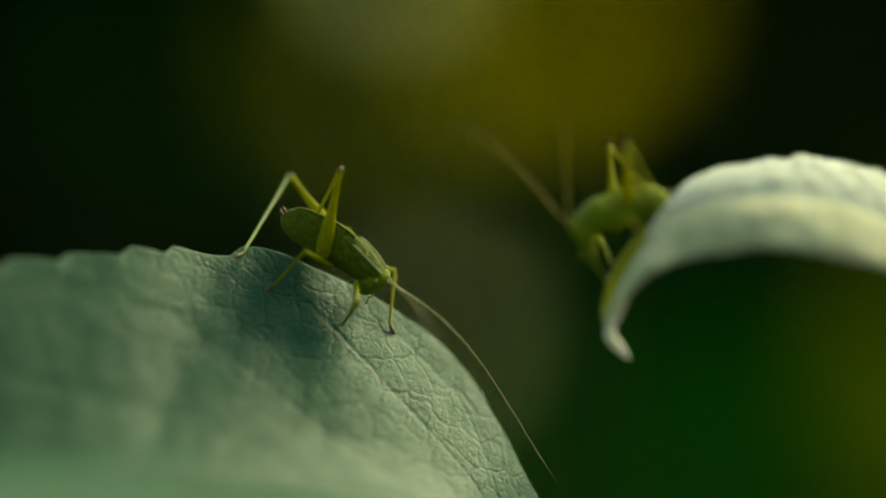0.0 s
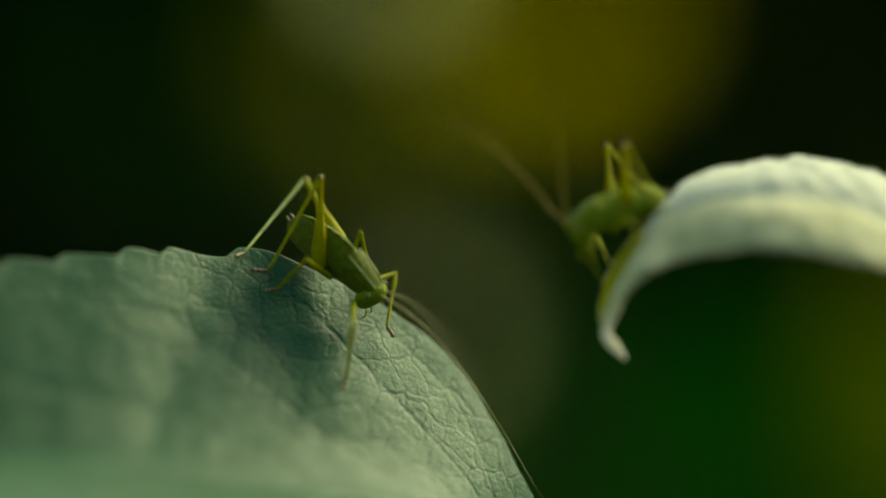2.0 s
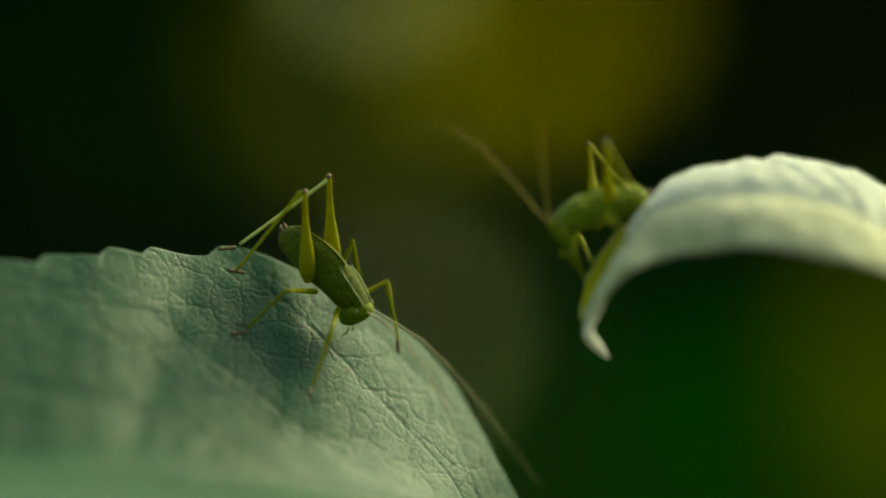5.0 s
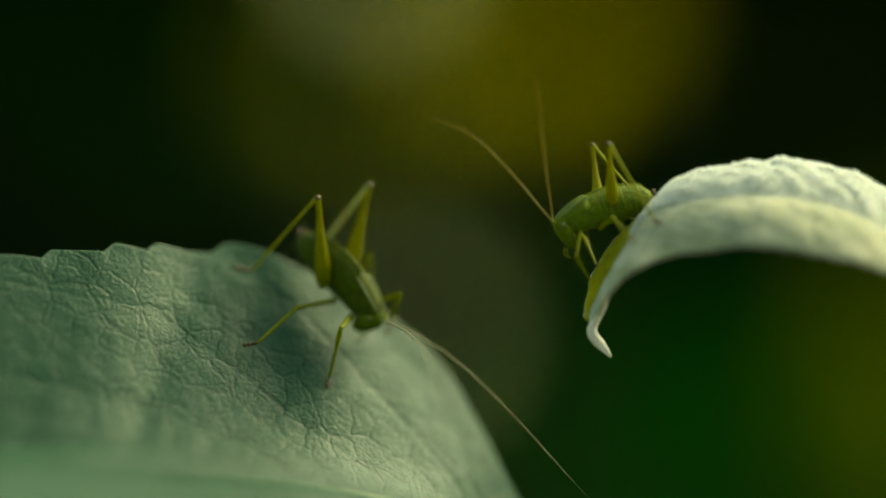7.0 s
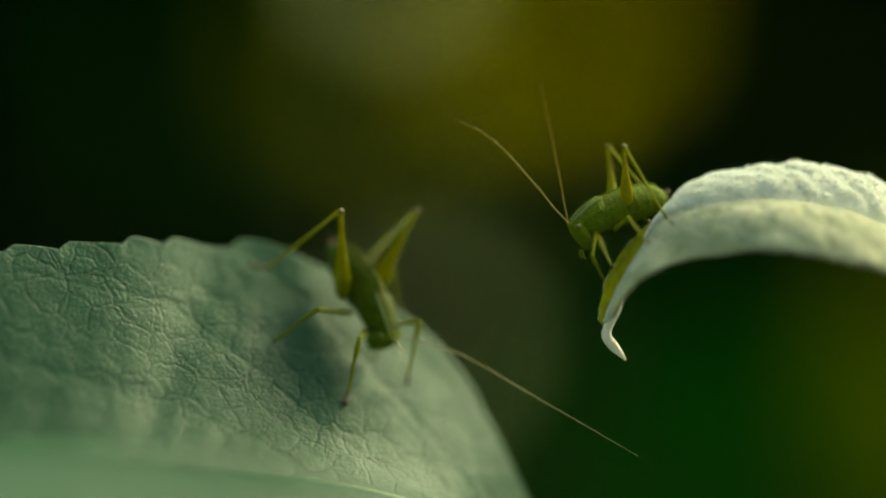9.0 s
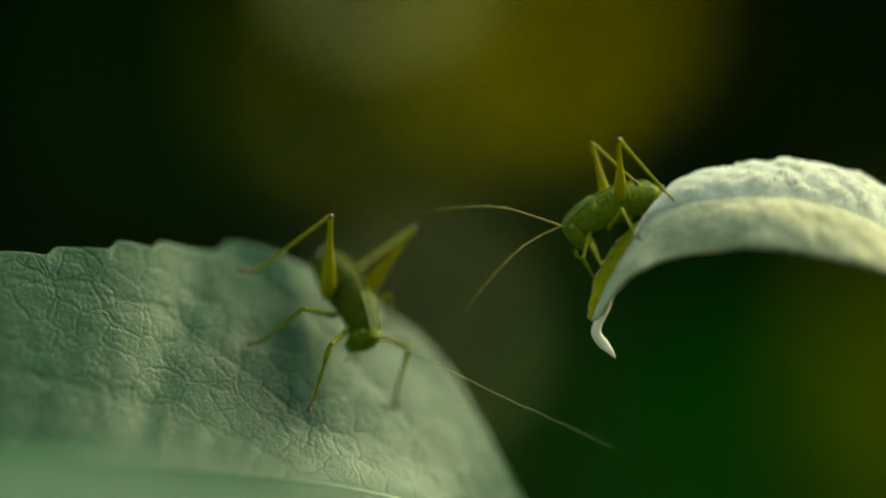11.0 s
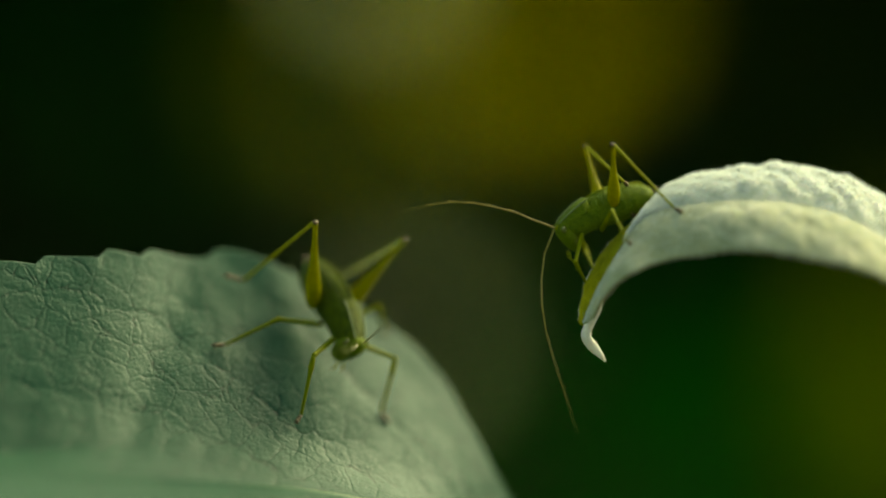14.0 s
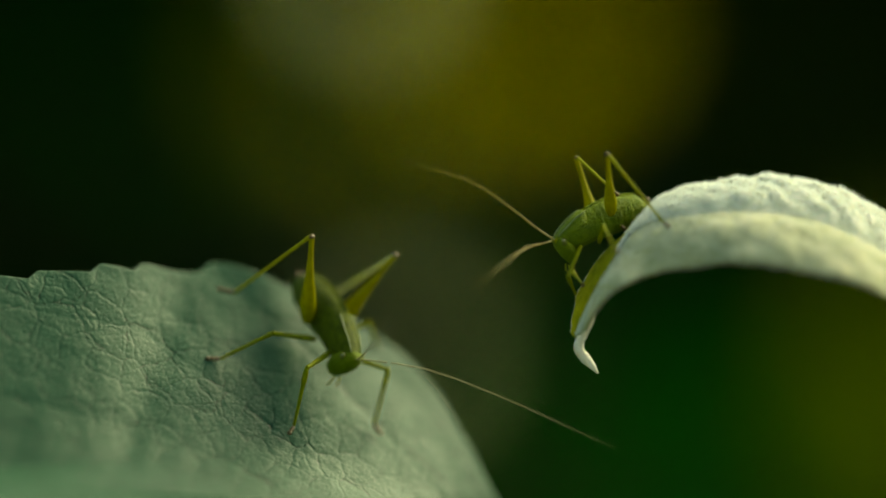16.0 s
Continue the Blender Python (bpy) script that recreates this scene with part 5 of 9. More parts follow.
    walk(walker.legs["fore off"]["femur"], [(0, mm(8.45, 0.75, -1.28, 0.0, 18.3, 62.0)), (0.5, mm(8.45, 0.75, -1.28, 5.5, 22.4, 79.7)), (1, mm(8.45, 0.75, -1.28, 4.8, 22.7, 77.8)), (1.5, mm(8.45, 0.75, -1.28, 5.8, 11.2, 80.3)), (2, mm(8.45, 0.75, -1.28, 6.1, 12.7, 81.8)), (2.5, mm(8.45, 0.75, -1.28, 6.0, 7.8, 80.9)), (3, mm(8.45, 0.75, -1.28, 6.4, 2.7, 84.0)), (3.5, mm(8.45, 0.75, -1.28, 5.5, 2.8, 69.9)), (4, mm(8.45, 0.75, -1.28, 5.9, 1.7, 80.1)), (4.625, mm(8.43, 0.67, -1.40, 6.0, -12.0, 78.6)), (5.25, mm(8.40, 0.59, -1.51, 6.5, -25.7, 76.9)), (5.875, mm(8.37, 0.50, -1.63, 7.6, -39.3, 74.7)), (6.5, mm(8.34, 0.42, -1.74, 9.9, -52.9, 71.6)), (7, mm(8.45, 0.75, -1.28, 54.1, -60.5, 14.8)), (7.5, mm(8.45, 0.75, -1.28, 64.5, -36.4, 2.9)), (8, mm(8.45, 0.75, -1.28, 62.4, -40.3, 6.2)), (8.5, mm(8.45, 0.75, -1.28, 51.7, -43.7, 21.2)), (9, mm(8.45, 0.75, -1.28, 52.3, -51.7, 20.9)), (11.5, mm(8.45, 0.75, -1.28, 44.1, -12.3, 45.6)), (12, mm(8.45, 0.75, -1.28, 43.8, -10.7, 46.8)), (12.5, mm(8.78, 1.02, -1.20, 44.9, -11.2, 40.2)), (13, mm(8.77, 1.04, -1.22, 44.4, -8.2, 43.0)), (13.5, mm(8.76, 1.04, -1.22, 44.4, -9.0, 43.1)), (14, mm(8.71, 1.00, -1.20, 44.4, -12.6, 43.3)), (14.5, mm(8.45, 0.75, -1.28, 43.5, -12.1, 47.3)), (15, mm(8.55, 0.85, -1.25, 44.3, -15.4, 44.1)), (16, mm(8.51, 0.80, -1.26, 45.4, -16.0, 39.7))])
    walk(walker.legs["fore off"]["tibia"], [(0, mm(10.37, 4.35, -2.63, -0.1, 19.5, -62.0)), (0.5, mm(9.17, 4.66, -2.92, 2.2, 18.8, -55.1)), (1, mm(9.29, 4.63, -2.94, 2.1, 14.8, -55.7)), (1.5, mm(9.16, 4.91, -2.12, 2.0, 20.1, -56.0)), (2, mm(9.05, 4.90, -2.23, 2.1, 15.7, -55.6)), (2.5, mm(9.13, 4.96, -1.87, 2.0, 15.1, -56.1)), (3, mm(8.90, 5.02, -1.49, 2.4, 16.5, -54.5)), (3.5, mm(9.93, 4.78, -1.50, -1.1, 6.5, -66.8)), (4, mm(9.19, 4.98, -1.41, -0.5, 9.8, -61.3)), (4.625, mm(9.26, 4.79, -0.50, -15.6, 23.0, -34.7)), (5.25, mm(9.28, 4.36, 0.35, -24.1, 41.2, -8.4)), (5.875, mm(9.25, 3.71, 1.10, -19.5, 60.5, 26.1)), (6.5, mm(9.16, 2.88, 1.69, 22.5, 70.7, 95.6)), (7, mm(10.50, 1.29, 2.46, 21.6, 66.5, 94.6)), (7.5, mm(11.91, 0.92, 1.27, -75.5, 67.2, -12.4)), (8, mm(11.72, 1.10, 1.49, -61.2, 69.5, 2.8)), (8.5, mm(11.35, 1.87, 1.68, -62.8, 71.6, 1.2)), (9, mm(10.95, 1.70, 2.09, -60.8, 66.3, 3.4)), (11.5, mm(11.71, 4.07, -0.27, -0.2, 70.1, 66.1)), (12, mm(11.67, 4.18, -0.40, -14.5, 72.9, 50.9)), (12.5, mm(12.00, 3.75, -0.36, -24.3, 78.4, 40.8)), (13, mm(11.88, 3.95, -0.61, -39.4, 78.2, 25.4)), (13.5, mm(11.87, 3.94, -0.54, -39.5, 77.7, 25.3)), (14, mm(11.77, 3.87, -0.27, -25.5, 72.8, 39.7)), (14.5, mm(11.52, 4.08, -0.32, -28.0, 71.2, 37.0)), (15, mm(11.53, 3.73, -0.10, -26.9, 71.2, 38.2)), (16, mm(11.69, 3.43, -0.08, -29.6, 72.3, 35.4))])
    walk(walker.legs["fore off"]["tarsus"], [(0, mm(12.80, -0.23, -4.47, 0.0, 47.4, 19.1)), (0.5, mm(12.14, 0.39, -4.70, 6.3, 55.7, 27.6)), (1, mm(12.29, 0.23, -4.35, 11.1, 48.2, 33.3)), (1.5, mm(12.05, 0.62, -4.01, 9.2, 52.2, 30.7)), (2, mm(12.04, 0.53, -3.72, -15.1, 31.4, 1.2)), (2.5, mm(12.09, 0.55, -3.30, -10.6, 44.6, 10.0)), (3, mm(11.96, 0.72, -3.05, -8.6, 43.3, 12.8)), (3.5, mm(12.08, -0.24, -2.12, -13.2, 29.6, 6.6)), (4, mm(11.80, 0.23, -2.35, -8.3, 41.6, 16.4)), (4.625, mm(13.42, 1.91, -2.65, -16.2, 47.2, 1.4)), (5.25, mm(13.38, 3.75, -3.27, -26.8, 51.0, -16.1)), (5.875, mm(11.68, 4.91, -3.69, -39.4, 52.4, -35.5)), (6.5, mm(8.99, 4.69, -3.50, -52.0, 51.1, -54.9)), (7, mm(10.33, 3.48, -2.59, -41.5, 47.3, -41.4)), (7.5, mm(13.99, 0.47, -3.81, 5.3, 74.6, 14.8)), (8, mm(13.64, 1.20, -3.66, -22.5, 60.7, -13.6)), (8.5, mm(13.09, 1.91, -3.53, -27.6, 60.2, -19.4)), (9, mm(13.16, 1.83, -2.95, 32.5, 67.9, 48.0)), (11.5, mm(12.47, 5.79, -5.44, 6.5, 38.6, 19.2)), (12, mm(12.70, 5.44, -5.65, 0.3, 25.1, 9.4)), (12.5, mm(12.84, 4.47, -5.75, 6.0, 29.7, 22.9)), (13, mm(12.90, 4.43, -5.99, -2.4, 4.1, 6.6)), (13.5, mm(12.93, 4.44, -5.92, -2.9, 3.4, 0.1)), (14, mm(13.02, 4.91, -5.52, -0.8, 20.3, 29.7)), (14.5, mm(12.94, 5.14, -5.52, -9.5, -2.4, 5.6)), (15, mm(12.92, 4.82, -5.31, -9.6, 2.9, 9.2)), (16, mm(13.05, 4.40, -5.32, -9.6, 7.7, 11.5))])
    walk(walker.antennae["near"][0], [(0, mm(10.70, -0.32, 0.00, 42.9, -5.2, -8.3)), (0.5, mm(10.70, -0.32, 0.00, 41.1, 5.1, 4.1)), (1, mm(10.70, -0.32, 0.00, 42.3, -3.7, 0.9)), (1.5, mm(10.70, -0.32, 0.00, 41.1, -2.0, 2.3)), (2, mm(10.70, -0.32, 0.00, 41.6, -4.5, 1.4)), (2.5, mm(10.70, -0.32, -0.00, 42.5, -7.2, 0.5)), (3, mm(10.70, -0.32, -0.00, 42.8, -9.0, -0.7)), (3.5, mm(10.70, -0.32, 0.00, 48.5, -24.2, -15.4)), (4, mm(10.70, -0.32, 0.00, 46.2, -18.7, -10.0)), (6.5, mm(10.70, -0.32, 0.00, 60.6, -36.9, -39.3)), (7, mm(10.70, -0.32, -0.00, 58.4, -37.8, -35.7)), (7.5, mm(10.70, -0.32, -0.00, 55.6, -51.5, -31.1)), (8, mm(10.70, -0.32, 0.00, 63.9, -52.4, -41.7)), (8.5, mm(10.70, -0.32, 0.00, 78.0, -28.5, -67.0)), (9, mm(10.70, -0.32, 0.00, 64.0, -39.1, -45.5)), (11.5, mm(10.70, -0.32, -0.00, 58.2, -28.9, -34.2)), (12, mm(10.70, -0.32, -0.00, 63.2, -21.7, -47.6)), (12.5, mm(10.70, -0.32, -0.00, 53.7, -40.4, -30.6)), (13, mm(10.70, -0.32, 0.00, 56.0, -35.9, -34.3)), (13.5, mm(10.70, -0.32, -0.00, 62.2, -33.2, -45.9)), (14, mm(10.70, -0.32, 0.00, 62.4, -25.1, -45.8)), (14.5, mm(10.70, -0.32, -0.00, 61.9, -21.9, -44.6)), (15, mm(10.70, -0.32, -0.00, 63.0, -24.6, -47.2)), (15.5, mm(10.70, -0.32, 0.00, 27.5, -39.9, -4.7)), (16, mm(10.70, -0.32, 0.00, -11.3, -29.2, 40.9))])
    walk(walker.antennae["near"][1], [(0, mm(13.78, -0.77, 0.28, 40.9, -1.7, -11.5)), (0.5, mm(13.80, -0.10, -0.28, 41.0, 7.6, 1.2)), (1, mm(13.82, -0.27, 0.20, 40.7, -0.0, -3.7)), (1.5, mm(13.82, -0.19, 0.11, 43.8, 3.6, -3.4)), (2, mm(13.81, -0.25, 0.25, 43.5, 0.5, -4.1)), (2.5, mm(13.80, -0.29, 0.39, 43.1, -2.5, -4.5)), (3, mm(13.79, -0.36, 0.49, 42.9, -4.4, -5.1)), (3.5, mm(13.45, -1.08, 1.28, 46.5, -19.0, -20.7)), (4, mm(13.62, -0.84, 1.00, 44.6, -13.1, -15.6)), (6.5, mm(12.68, -1.94, 1.93, 57.2, -34.6, -44.8)), (7, mm(12.77, -1.81, 1.98, 55.3, -36.3, -41.7)), (7.5, mm(12.43, -1.36, 2.54, 54.2, -49.2, -39.1)), (8, mm(12.16, -1.62, 2.54, 60.1, -46.5, -47.3)), (8.5, mm(11.75, -2.79, 1.46, 72.8, -25.8, -72.4)), (9, mm(12.42, -2.07, 2.00, 60.8, -36.8, -52.7)), (11.5, mm(13.01, -1.89, 1.54, 54.3, -27.9, -40.2)), (12, mm(12.64, -2.45, 1.15, 59.0, -20.4, -53.4)), (12.5, mm(12.79, -1.56, 2.07, 51.1, -39.5, -37.8)), (13, mm(12.82, -1.77, 1.86, 53.1, -34.7, -41.1)), (13.5, mm(12.51, -2.19, 1.70, 58.8, -31.4, -52.3)), (14, mm(12.67, -2.35, 1.32, 58.7, -23.7, -51.7)), (14.5, mm(12.76, -2.35, 1.16, 58.3, -20.7, -50.3)), (15, mm(12.63, -2.40, 1.30, 59.3, -23.1, -52.9)), (15.5, mm(13.08, -0.52, 2.00, 23.5, -38.7, -8.7)), (16, mm(13.02, 1.69, 1.72, -15.0, -26.8, 38.1))])
    walk(walker.antennae["near"][2], [(0, mm(16.84, -1.39, 0.37, 46.8, 27.2, 9.9)), (0.5, mm(16.90, -0.03, -0.69, 48.7, 33.0, 15.1)), (1, mm(16.94, -0.47, 0.21, 47.6, 32.2, 13.2)), (1.5, mm(16.93, -0.38, -0.09, 53.7, 35.6, 19.7)), (2, mm(16.93, -0.47, 0.22, 53.9, 36.4, 21.0)), (2.5, mm(16.91, -0.54, 0.53, 53.5, 34.7, 23.0)), (3, mm(16.89, -0.64, 0.73, 53.9, 33.6, 26.3)), (3.5, mm(16.21, -2.12, 2.30, 47.7, 25.4, 14.5)), (4, mm(16.55, -1.65, 1.71, 50.9, 30.9, 23.3)), (6.5, mm(14.50, -3.75, 3.70, 51.5, -31.0, -46.9)), (7, mm(14.65, -3.48, 3.83, 49.7, -32.8, -43.5)), (7.5, mm(14.02, -2.65, 4.90, 48.1, -41.1, -40.5)), (8, mm(13.61, -3.20, 4.80, 52.6, -38.6, -47.6)), (8.5, mm(12.60, -5.46, 2.81, 63.9, -26.0, -72.4)), (9, mm(13.94, -4.06, 3.87, 53.3, -35.2, -54.1)), (11.5, mm(15.12, -3.68, 3.01, 45.6, -27.3, -40.0)), (12, mm(14.39, -4.80, 2.23, 50.5, -20.3, -53.2)), (12.5, mm(14.70, -3.04, 4.06, 43.1, -39.0, -37.4)), (13, mm(14.76, -3.46, 3.64, 45.3, -34.5, -40.9)), (13.5, mm(14.14, -4.30, 3.33, 50.9, -30.5, -52.0)), (14, mm(14.44, -4.59, 2.58, 51.0, -23.8, -51.8)), (14.5, mm(14.63, -4.60, 2.26, 50.5, -20.7, -50.4)), (15, mm(14.36, -4.69, 2.52, 51.4, -23.0, -52.7)), (15.5, mm(15.49, -0.88, 3.95, 17.2, -33.2, -8.0)), (16, mm(15.22, 3.41, 3.13, -14.6, -19.2, 34.7))])
    walk(walker.antennae["near"][3], [(0, mm(19.58, -0.91, -1.05, 47.2, 32.7, 5.0)), (0.5, mm(19.43, 0.65, -2.39, 48.8, 38.4, 8.7)), (1, mm(19.51, 0.13, -1.46, 47.5, 36.4, 7.8)), (1.5, mm(19.33, 0.47, -1.91, 52.9, 39.2, 16.1)), (2, mm(19.28, 0.43, -1.64, 53.1, 39.8, 17.4)), (2.5, mm(19.28, 0.46, -1.25, 53.0, 38.1, 19.5)), (3, mm(19.22, 0.52, -1.00, 53.8, 37.0, 23.3)), (3.5, mm(18.94, -1.42, 0.96, 47.0, 28.4, 11.4)), (4, mm(19.01, -0.59, 0.10, 50.7, 34.0, 20.3)), (6.5, mm(16.33, -5.70, 5.30, 47.1, -28.1, -49.2)), (7, mm(16.55, -5.29, 5.52, 46.1, -27.5, -47.1)), (7.5, mm(15.80, -4.18, 6.95, 44.7, -35.4, -44.0)), (8, mm(15.26, -5.00, 6.75, 47.7, -36.6, -49.3)), (8.5, mm(13.44, -8.13, 4.17, 58.3, -26.2, -72.4)), (9, mm(15.43, -6.13, 5.67, 48.4, -34.6, -55.0)), (11.5, mm(17.25, -5.46, 4.44, 40.1, -27.0, -40.0)), (12, mm(16.14, -7.13, 3.32, 44.8, -20.0, -52.4)), (12.5, mm(16.63, -4.52, 6.03, 38.2, -38.6, -37.0)), (13, mm(16.71, -5.15, 5.41, 40.5, -34.4, -40.9)), (13.5, mm(15.79, -6.42, 4.91, 46.0, -29.9, -51.6)), (14, mm(16.21, -6.83, 3.84, 46.2, -24.0, -51.9)), (14.5, mm(16.49, -6.85, 3.37, 45.8, -20.9, -50.6)), (15, mm(16.10, -6.97, 3.74, 46.4, -22.8, -52.3)), (15.5, mm(18.07, -1.25, 5.66, 14.1, -30.5, -7.8)), (16, mm(17.64, 5.09, 4.15, -14.5, -16.1, 33.3))])
    walk(walker.antennae["near"][4], [(0, mm(22.20, -0.68, -2.74, 47.2, 36.1, 1.7)), (0.5, mm(21.85, 1.02, -4.33, 48.1, 40.9, 5.4)), (1, mm(22.00, 0.47, -3.32, 47.1, 38.4, 4.9)), (1.5, mm(21.65, 1.15, -3.88, 52.4, 41.1, 13.9)), (2, mm(21.57, 1.15, -3.64, 52.4, 41.7, 15.1)), (2.5, mm(21.60, 1.29, -3.18, 52.1, 40.1, 17.3)), (3, mm(21.51, 1.50, -2.88, 53.1, 39.1, 21.1)), (3.5, mm(21.64, -0.88, -0.53, 46.0, 30.6, 8.9)), (4, mm(21.44, 0.31, -1.64, 50.3, 36.6, 17.6)), (6.5, mm(18.12, -7.78, 6.77, 43.5, -26.8, -50.6)), (7, mm(18.43, -7.30, 6.95, 43.2, -24.7, -49.9)), (7.5, mm(17.63, -5.94, 8.75, 41.9, -33.0, -46.5)), (8, mm(16.89, -6.90, 8.61, 44.2, -35.5, -50.7)), (8.5, mm(14.28, -10.79, 5.55, 54.1, -26.4, -72.4)), (9, mm(16.90, -8.23, 7.44, 44.7, -34.3, -55.5)), (11.5, mm(19.38, -7.26, 5.86, 36.1, -26.9, -40.1)), (12, mm(17.93, -9.45, 4.39, 40.3, -19.5, -50.8)), (12.5, mm(18.58, -5.99, 7.99, 34.9, -38.3, -36.9)), (13, mm(18.66, -6.84, 7.17, 37.3, -34.3, -40.9)), (13.5, mm(17.47, -8.54, 6.47, 42.7, -29.7, -51.4)), (14, mm(17.97, -9.08, 5.11, 43.1, -24.2, -52.0)), (14.5, mm(18.34, -9.10, 4.48, 42.5, -20.9, -50.5)), (15, mm(17.85, -9.25, 4.95, 43.1, -22.7, -52.0)), (15.5, mm(20.74, -1.61, 7.25, 12.1, -29.2, -7.8)), (16, mm(20.14, 6.73, 5.02, -14.6, -14.7, 32.7))])
    walk(walker.antennae["near"][5], [(0, mm(24.72, -0.61, -4.59, 46.9, 36.7, 0.9)), (0.5, mm(24.20, 1.24, -6.38, 48.0, 42.0, 3.7)), (1, mm(24.44, 0.68, -5.26, 46.7, 39.6, 2.8)), (1.5, mm(23.94, 1.71, -5.94, 52.9, 42.7, 11.9)), (2, mm(23.82, 1.76, -5.71, 52.4, 43.1, 13.1)), (2.5, mm(23.88, 2.00, -5.19, 51.8, 41.5, 15.4)), (3, mm(23.77, 2.38, -4.85, 52.8, 40.6, 19.5)), (3.5, mm(24.30, -0.46, -2.12, 45.1, 31.8, 7.2)), (4, mm(23.83, 1.07, -3.50, 49.5, 37.9, 15.8)), (6.5, mm(19.88, -9.92, 8.17, 41.2, -25.8, -51.9)), (7, mm(20.25, -9.46, 8.25, 41.0, -23.5, -51.4)), (7.5, mm(19.43, -7.84, 10.45, 40.1, -31.3, -49.0)), (8, mm(18.50, -8.86, 10.42, 41.9, -34.6, -52.2)), (8.5, mm(15.12, -13.44, 6.92, 51.1, -26.5, -72.4)), (9, mm(18.36, -10.36, 9.20, 42.2, -34.1, -56.1)), (11.5, mm(21.52, -9.05, 7.27, 33.2, -27.0, -40.2)), (12, mm(19.79, -11.73, 5.43, 37.3, -19.5, -50.3)), (12.5, mm(20.54, -7.46, 9.93, 32.2, -38.0, -36.7)), (13, mm(20.61, -8.53, 8.93, 34.7, -34.1, -40.8)), (13.5, mm(19.17, -10.65, 8.02, 40.0, -29.5, -51.2)), (14, mm(19.72, -11.32, 6.39, 40.6, -24.4, -52.2)), (14.5, mm(20.20, -11.35, 5.60, 39.8, -20.7, -50.0)), (15, mm(19.63, -11.52, 6.16, 40.5, -22.8, -52.0)), (15.5, mm(23.44, -1.98, 8.77, 10.3, -28.2, -7.9)), (16, mm(22.66, 8.35, 5.81, -15.1, -13.6, 32.2))])
    walk(walker.antennae["near"][6], [(0, mm(27.23, -0.57, -6.45, 34.9, 13.3, -27.1)), (0.5, mm(26.52, 1.40, -8.47, 37.7, 20.2, -15.7)), (1, mm(26.84, 0.79, -7.25, 36.5, 11.7, -20.6)), (1.5, mm(26.18, 2.19, -8.06, 38.1, 16.2, -18.9)), (2, mm(26.04, 2.27, -7.85, 37.4, 12.1, -19.1)), (2.5, mm(26.14, 2.62, -7.26, 36.8, 9.4, -18.7)), (3, mm(26.01, 3.17, -6.89, 36.5, 7.8, -18.2)), (3.5, mm(26.93, -0.12, -3.77, 35.4, -6.9, -32.8)), (4, mm(26.20, 1.74, -5.43, 34.9, -2.1, -27.0)), (6.5, mm(21.61, -12.12, 9.52, 40.3, -24.5, -53.9)), (7, mm(22.02, -11.68, 9.48, 40.0, -22.5, -53.1)), (7.5, mm(21.17, -9.84, 12.06, 39.0, -30.7, -50.2)), (8, mm(20.07, -10.89, 12.19, 40.4, -34.4, -52.8)), (8.5, mm(15.96, -16.08, 8.31, 49.5, -26.7, -72.4)), (9, mm(19.80, -12.50, 10.94, 41.2, -33.6, -57.2)), (11.5, mm(23.64, -10.85, 8.69, 31.7, -26.9, -40.3)), (12, mm(21.66, -13.99, 6.47, 35.8, -19.6, -50.4)), (12.5, mm(22.52, -8.93, 11.85, 30.6, -37.8, -36.6)), (13, mm(22.57, -10.22, 10.69, 33.1, -34.0, -40.8)), (13.5, mm(20.87, -12.77, 9.55, 38.3, -29.3, -51.0)), (14, mm(21.46, -13.57, 7.68, 39.1, -24.8, -52.4)), (14.5, mm(22.08, -13.59, 6.70, 38.1, -20.7, -49.8)), (15, mm(21.40, -13.78, 7.37, 38.9, -22.9, -52.0)), (15.5, mm(26.16, -2.36, 10.24, 9.2, -27.9, -8.0)), (16, mm(25.21, 9.95, 6.53, -15.5, -13.3, 32.0))])
